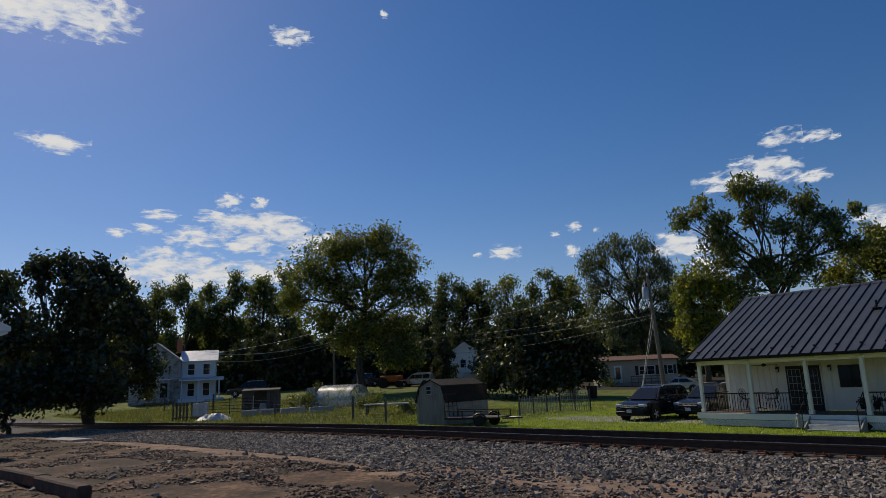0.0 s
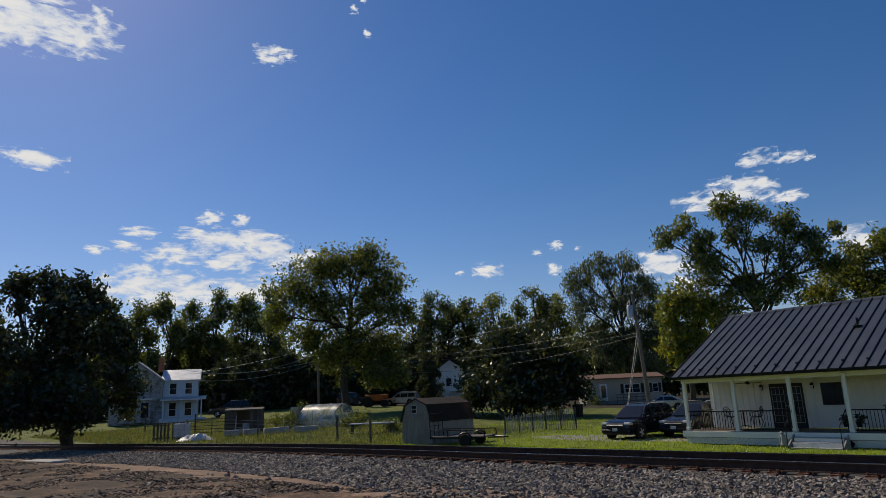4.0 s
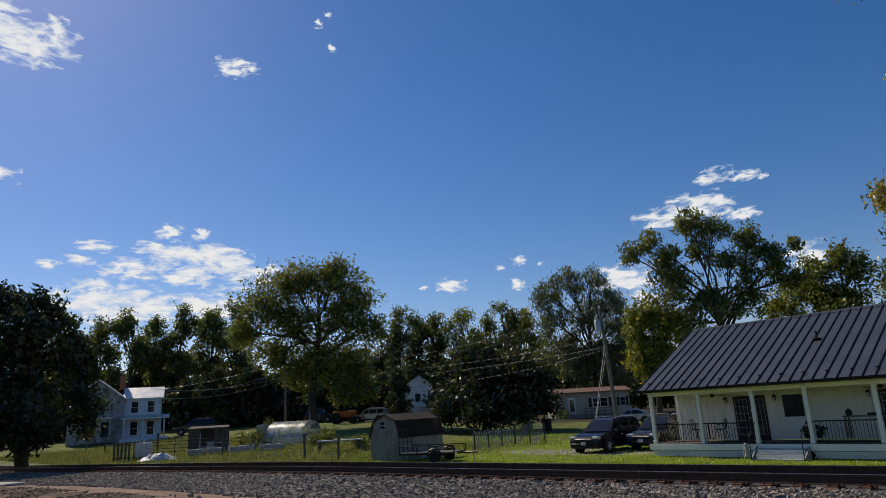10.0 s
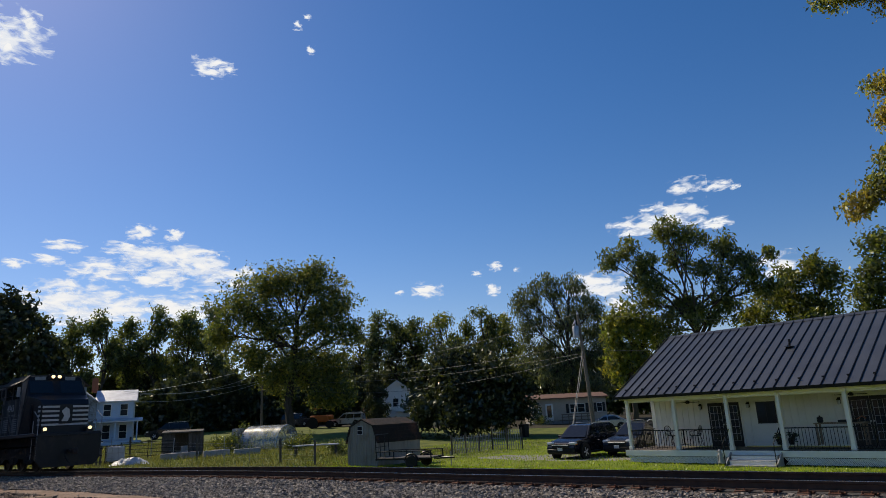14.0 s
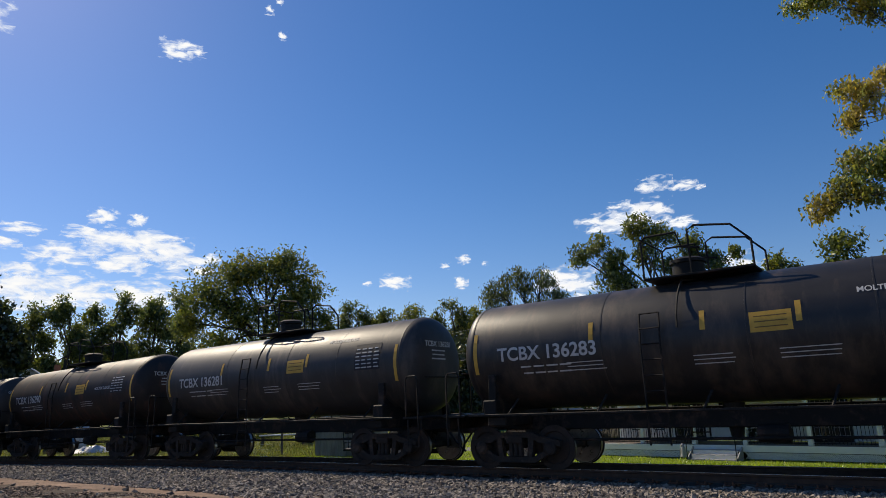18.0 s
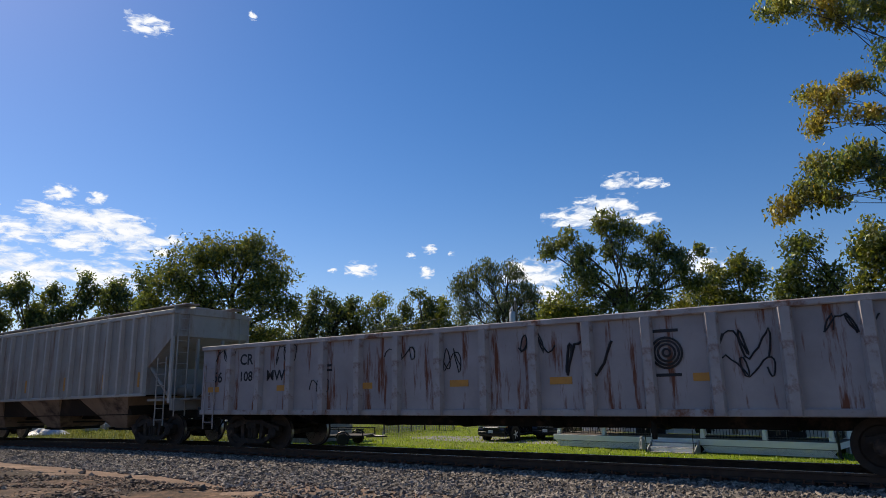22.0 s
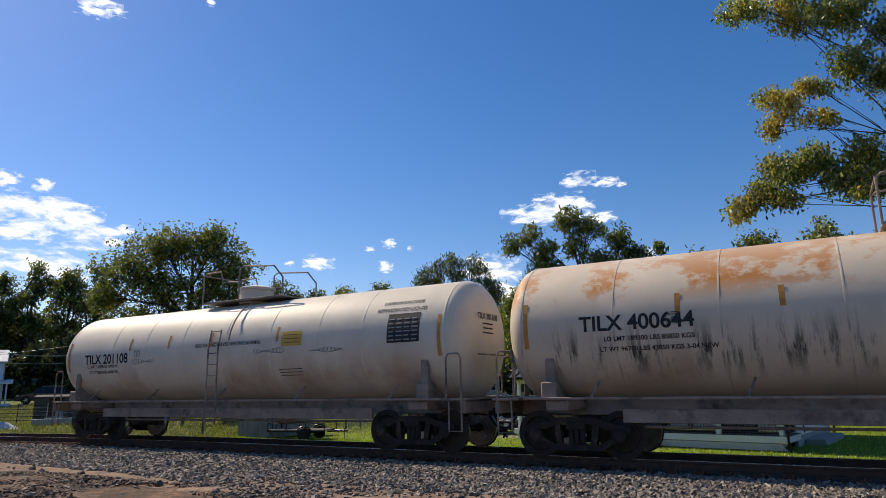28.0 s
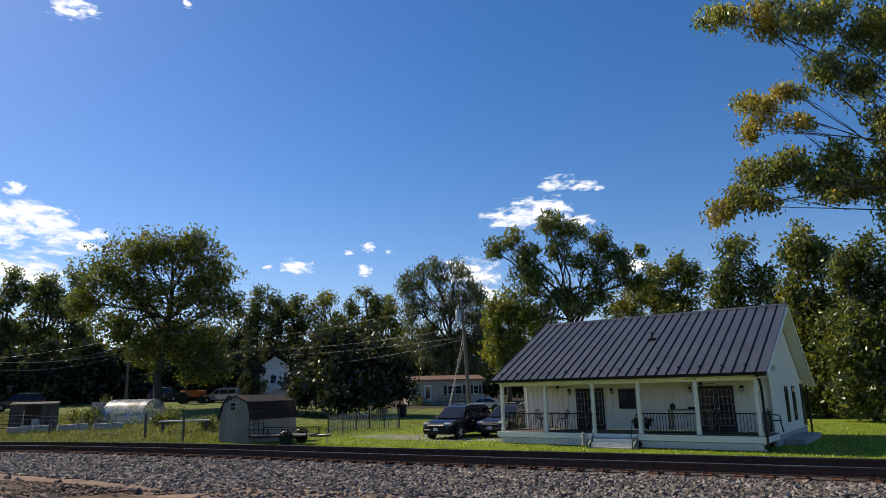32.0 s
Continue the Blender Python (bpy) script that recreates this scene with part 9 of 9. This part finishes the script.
def make_grass():
    rng = np.random.default_rng(31)

    def blades(n, xr, yr, h0, h1, name, label, kind="grass"):
        x = xr[0] + (xr[1] - xr[0]) * rng.random(n)
        y = yr[0] + (yr[1] - yr[0]) * rng.random(n)
        z = land(x, y)
        h = h0 + (h1 - h0) * rng.random(n) ** 2
        a = rng.random(n) * 6.283
        w = 0.012 + 0.018 * rng.random(n)
        lx, ly = rng.normal(0, 0.4, n) * h, rng.normal(0, 0.4, n) * h
        v = np.stack([np.stack([x - w * np.cos(a), y - w * np.sin(a), z - 0.01], -1), np.stack([x + w * np.cos(a), y + w * np.sin(a), z - 0.01], -1), np.stack([x + lx, y + ly, z + h], -1)], 1).reshape(-1, 3)
        me = quick_mesh(name, v, np.arange(3 * n).reshape(n, 3), M[kind])
        tagged(new(name, me), label, "grass", kind="stuff")
    blades(90000, (-30, 9), (4.2, 13.6), 0.05, 0.15, "lawn_grass", "bright green mown lawn grass")
    blades(40000, (-34, 14), (11, 34), 0.05, 0.15, "yard_grass", "green yard grass behind the house and shed")
    blades(46000, (-70, -28), (4.4, 24), 0.08, 0.38, "rough_grass", "longer rough yellow-green grass by the fence", "rough_grass")


make_grass()

# ---- clouds ----
def cloud_mat(seed, wide, high):
    m = bpy.data.materials.new("cloud")
    m.use_nodes = True
    t = m.node_tree
    t.nodes.clear()
    out = t.nodes.new("ShaderNodeOutputMaterial")
    em, tr, mx = (t.nodes.new("ShaderNode" + n) for n in ("Emission", "BsdfTransparent", "MixShader"))
    co = t.nodes.new("ShaderNodeTexCoord")
    gr = t.nodes.new("ShaderNodeVectorMath")
    gr.operation = "LENGTH"
    t.links.new(co.outputs["Object"], gr.inputs[0])
    nz = noise_node(t, 1.0, 9, (0.6 + wide * 0.45, 0.9 + high * 0.9, 1), rough=0.58)
    nz.inputs["Distortion"].default_value = 0.4
    mp = [n for n in t.nodes if n.type == "MAPPING"][-1]
    mp.inputs["Location"].default_value = (seed * 7.3, seed * 3.1, seed)
    a = t.nodes.new("ShaderNodeMath")
    a.operation = "MULTIPLY_ADD"
    t.links.new(gr.outputs["Value"], a.inputs[0])
    a.inputs[1].default_value = -0.5
    sh = t.nodes.new("ShaderNodeMath")
    sh.operation = "MULTIPLY_ADD"
    t.links.new(nz.outputs[0], sh.inputs[0])
    sh.inputs[1].default_value, sh.inputs[2].default_value = 1.7, -0.30
    t.links.new(sh.outputs[0], a.inputs[2])
    r = ramp_node(t, a.outputs[0], 0.08, 0.38)
    r2 = ramp_node(t, a.outputs[0], 0.08, 0.55, (0.66, 0.75, 0.92), (1.0, 0.99, 0.97))
    em.inputs[1].default_value = 1.05
    t.links.new(r2.outputs[0], em.inputs[0])
    t.links.new(r.outputs[0], mx.inputs[0])
    t.links.new(tr.outputs[0], mx.inputs[1])
    t.links.new(em.outputs[0], mx.inputs[2])
    t.links.new(mx.outputs[0], out.inputs[0])
    return m


CLOUDS = []


def make_clouds():
    """Small cumulus far off: (bearing, elevation, half width, half height) in degrees at nine seconds."""
    rows = [(-63.31, 15.35, 1.21, 0.8), (-60.85, 15.33, 0.79, 0.6), (-68.83, 13.95, 1.68, 0.53), (-69.97, 12.83, 1.37, 0.53), (-71.77, 12.38, 0.95, 0.4), (-64.88, 14.08, 1.58, 0.6), (-65.73, 12.3, 2.89, 1.0), (-63.03, 13.75, 1.84, 0.67),
            (-60.65, 13.19, 4.21, 1.47), (-58.21, 13.0, 1.84, 1.0), (-61.86, 11.73, 2.37, 0.73), (-57.62, 11.81, 3.42, 1.14), (-59.59, 13.88, 2.37, 0.87), (-55.0, 12.52, 0.95, 0.47), (-68.49, 9.69, 3.15, 1.8), (-65.58, 9.29, 3.94, 1.87),
            (-70.12, 9.33, 2.37, 1.47), (-60.67, 9.45, 3.15, 1.34), (-58.93, 9.11, 2.37, 1.0), (-39.29, 10.6, 1.42, 0.87), (-33.24, 12.36, 0.74, 0.47), (-34.78, 11.91, 0.53, 0.33), (-33.47, 10.4, 0.68, 0.67), (-41.75, 10.54, 0.47, 0.27),
            (-31.25, 11.98, 0.32, 0.27), (-20.22, 14.61, 2.89, 1.0), (-17.37, 14.99, 2.63, 1.47), (-19.34, 15.93, 1.05, 0.47), (-14.26, 14.07, 1.37, 0.6), (-16.12, 17.38, 1.58, 0.8), (-13.81, 17.04, 1.31, 0.6), (-12.37, 16.69, 0.42, 0.27),
            (-24.3, 10.1, 2.89, 1.54), (-22.87, 8.05, 1.84, 1.0), (-10.24, 10.01, 2.1, 1.2), (-58.37, 29.0, 1.63, 0.94), (-56.9, 28.98, 0.79, 0.4), (-50.84, 32.94, 0.47, 0.4), (-49.5, 31.08, 0.37, 0.4), (-49.89, 33.61, 0.37, 0.27),
            (-72.85, 29.75, 0.89, 1.14), (-74.0, 27.92, 0.79, 1.47), (-76.73, 18.84, 2.52, 0.87), (-78.79, 28.08, 3.94, 2.0), (-75.21, 28.26, 3.94, 1.67), (-80.68, 28.0, 2.37, 2.0), (-78.91, 29.4, 4.21, 1.67)]
    far = 1600.0
    for k, (az, el, ra, re) in enumerate(rows):
        a, e = radians(az), radians(el)
        way = Vector((math.sin(a) * math.cos(e), math.cos(a) * math.cos(e), math.sin(e)))
        g = S()
        n = 10
        vs, fs = [], []
        for j in range(n + 1):
            for i in range(n + 1):
                u, w = 2 * i / n - 1, 2 * j / n - 1
                vs.append((u, w, 0.25 * (1 - min(1, u * u + w * w))))
        fs = [(j * (n + 1) + i, j * (n + 1) + i + 1, (j + 1) * (n + 1) + i + 1, (j + 1) * (n + 1) + i) for j in range(n) for i in range(n)]
        g.add(vs, fs)
        ob = whole("cloud", g, cloud_mat(k + 1, ra, re), "small white cumulus cloud in a blue sky", "cloud", "clouds", "structure", True)
        ob.matrix_world = look(EYE + way * far, EYE) @ pose(0, 0, 0, 0, 180, 0) @ Matrix.Diagonal((far * math.tan(radians(ra)), far * math.tan(radians(re)), far * math.tan(radians(re)), 1))
        CLOUDS.append((ob, az, el, ob.matrix_world.copy()))


make_clouds()


def motions():
    """The train runs past at a steady speed; the clouds drift slowly to the left."""
    for car, x in TRAIN:
        rows = []
        for k in range(65):
            at_x = x + SPEED * k * 0.5
            a, b = float(drop(at_x - 6)), float(drop(at_x + 6))
            rows.append((k * 0.5, pose(at_x, 0, RAIL - (a + b) / 2, 0, -math.degrees(math.atan2(a - b, 12)), 0)))
        walk(car, rows)
    for ob, az, el, m in CLOUDS:
        rows = []
        for t in range(0, 33, 4):
            turn = Matrix.Translation(EYE) @ Matrix.Rotation(radians(0.078 * (t - 9)), 4, "Z") @ Matrix.Translation(-EYE)
            rows.append((t, turn @ m))
        walk(ob, rows)


motions()
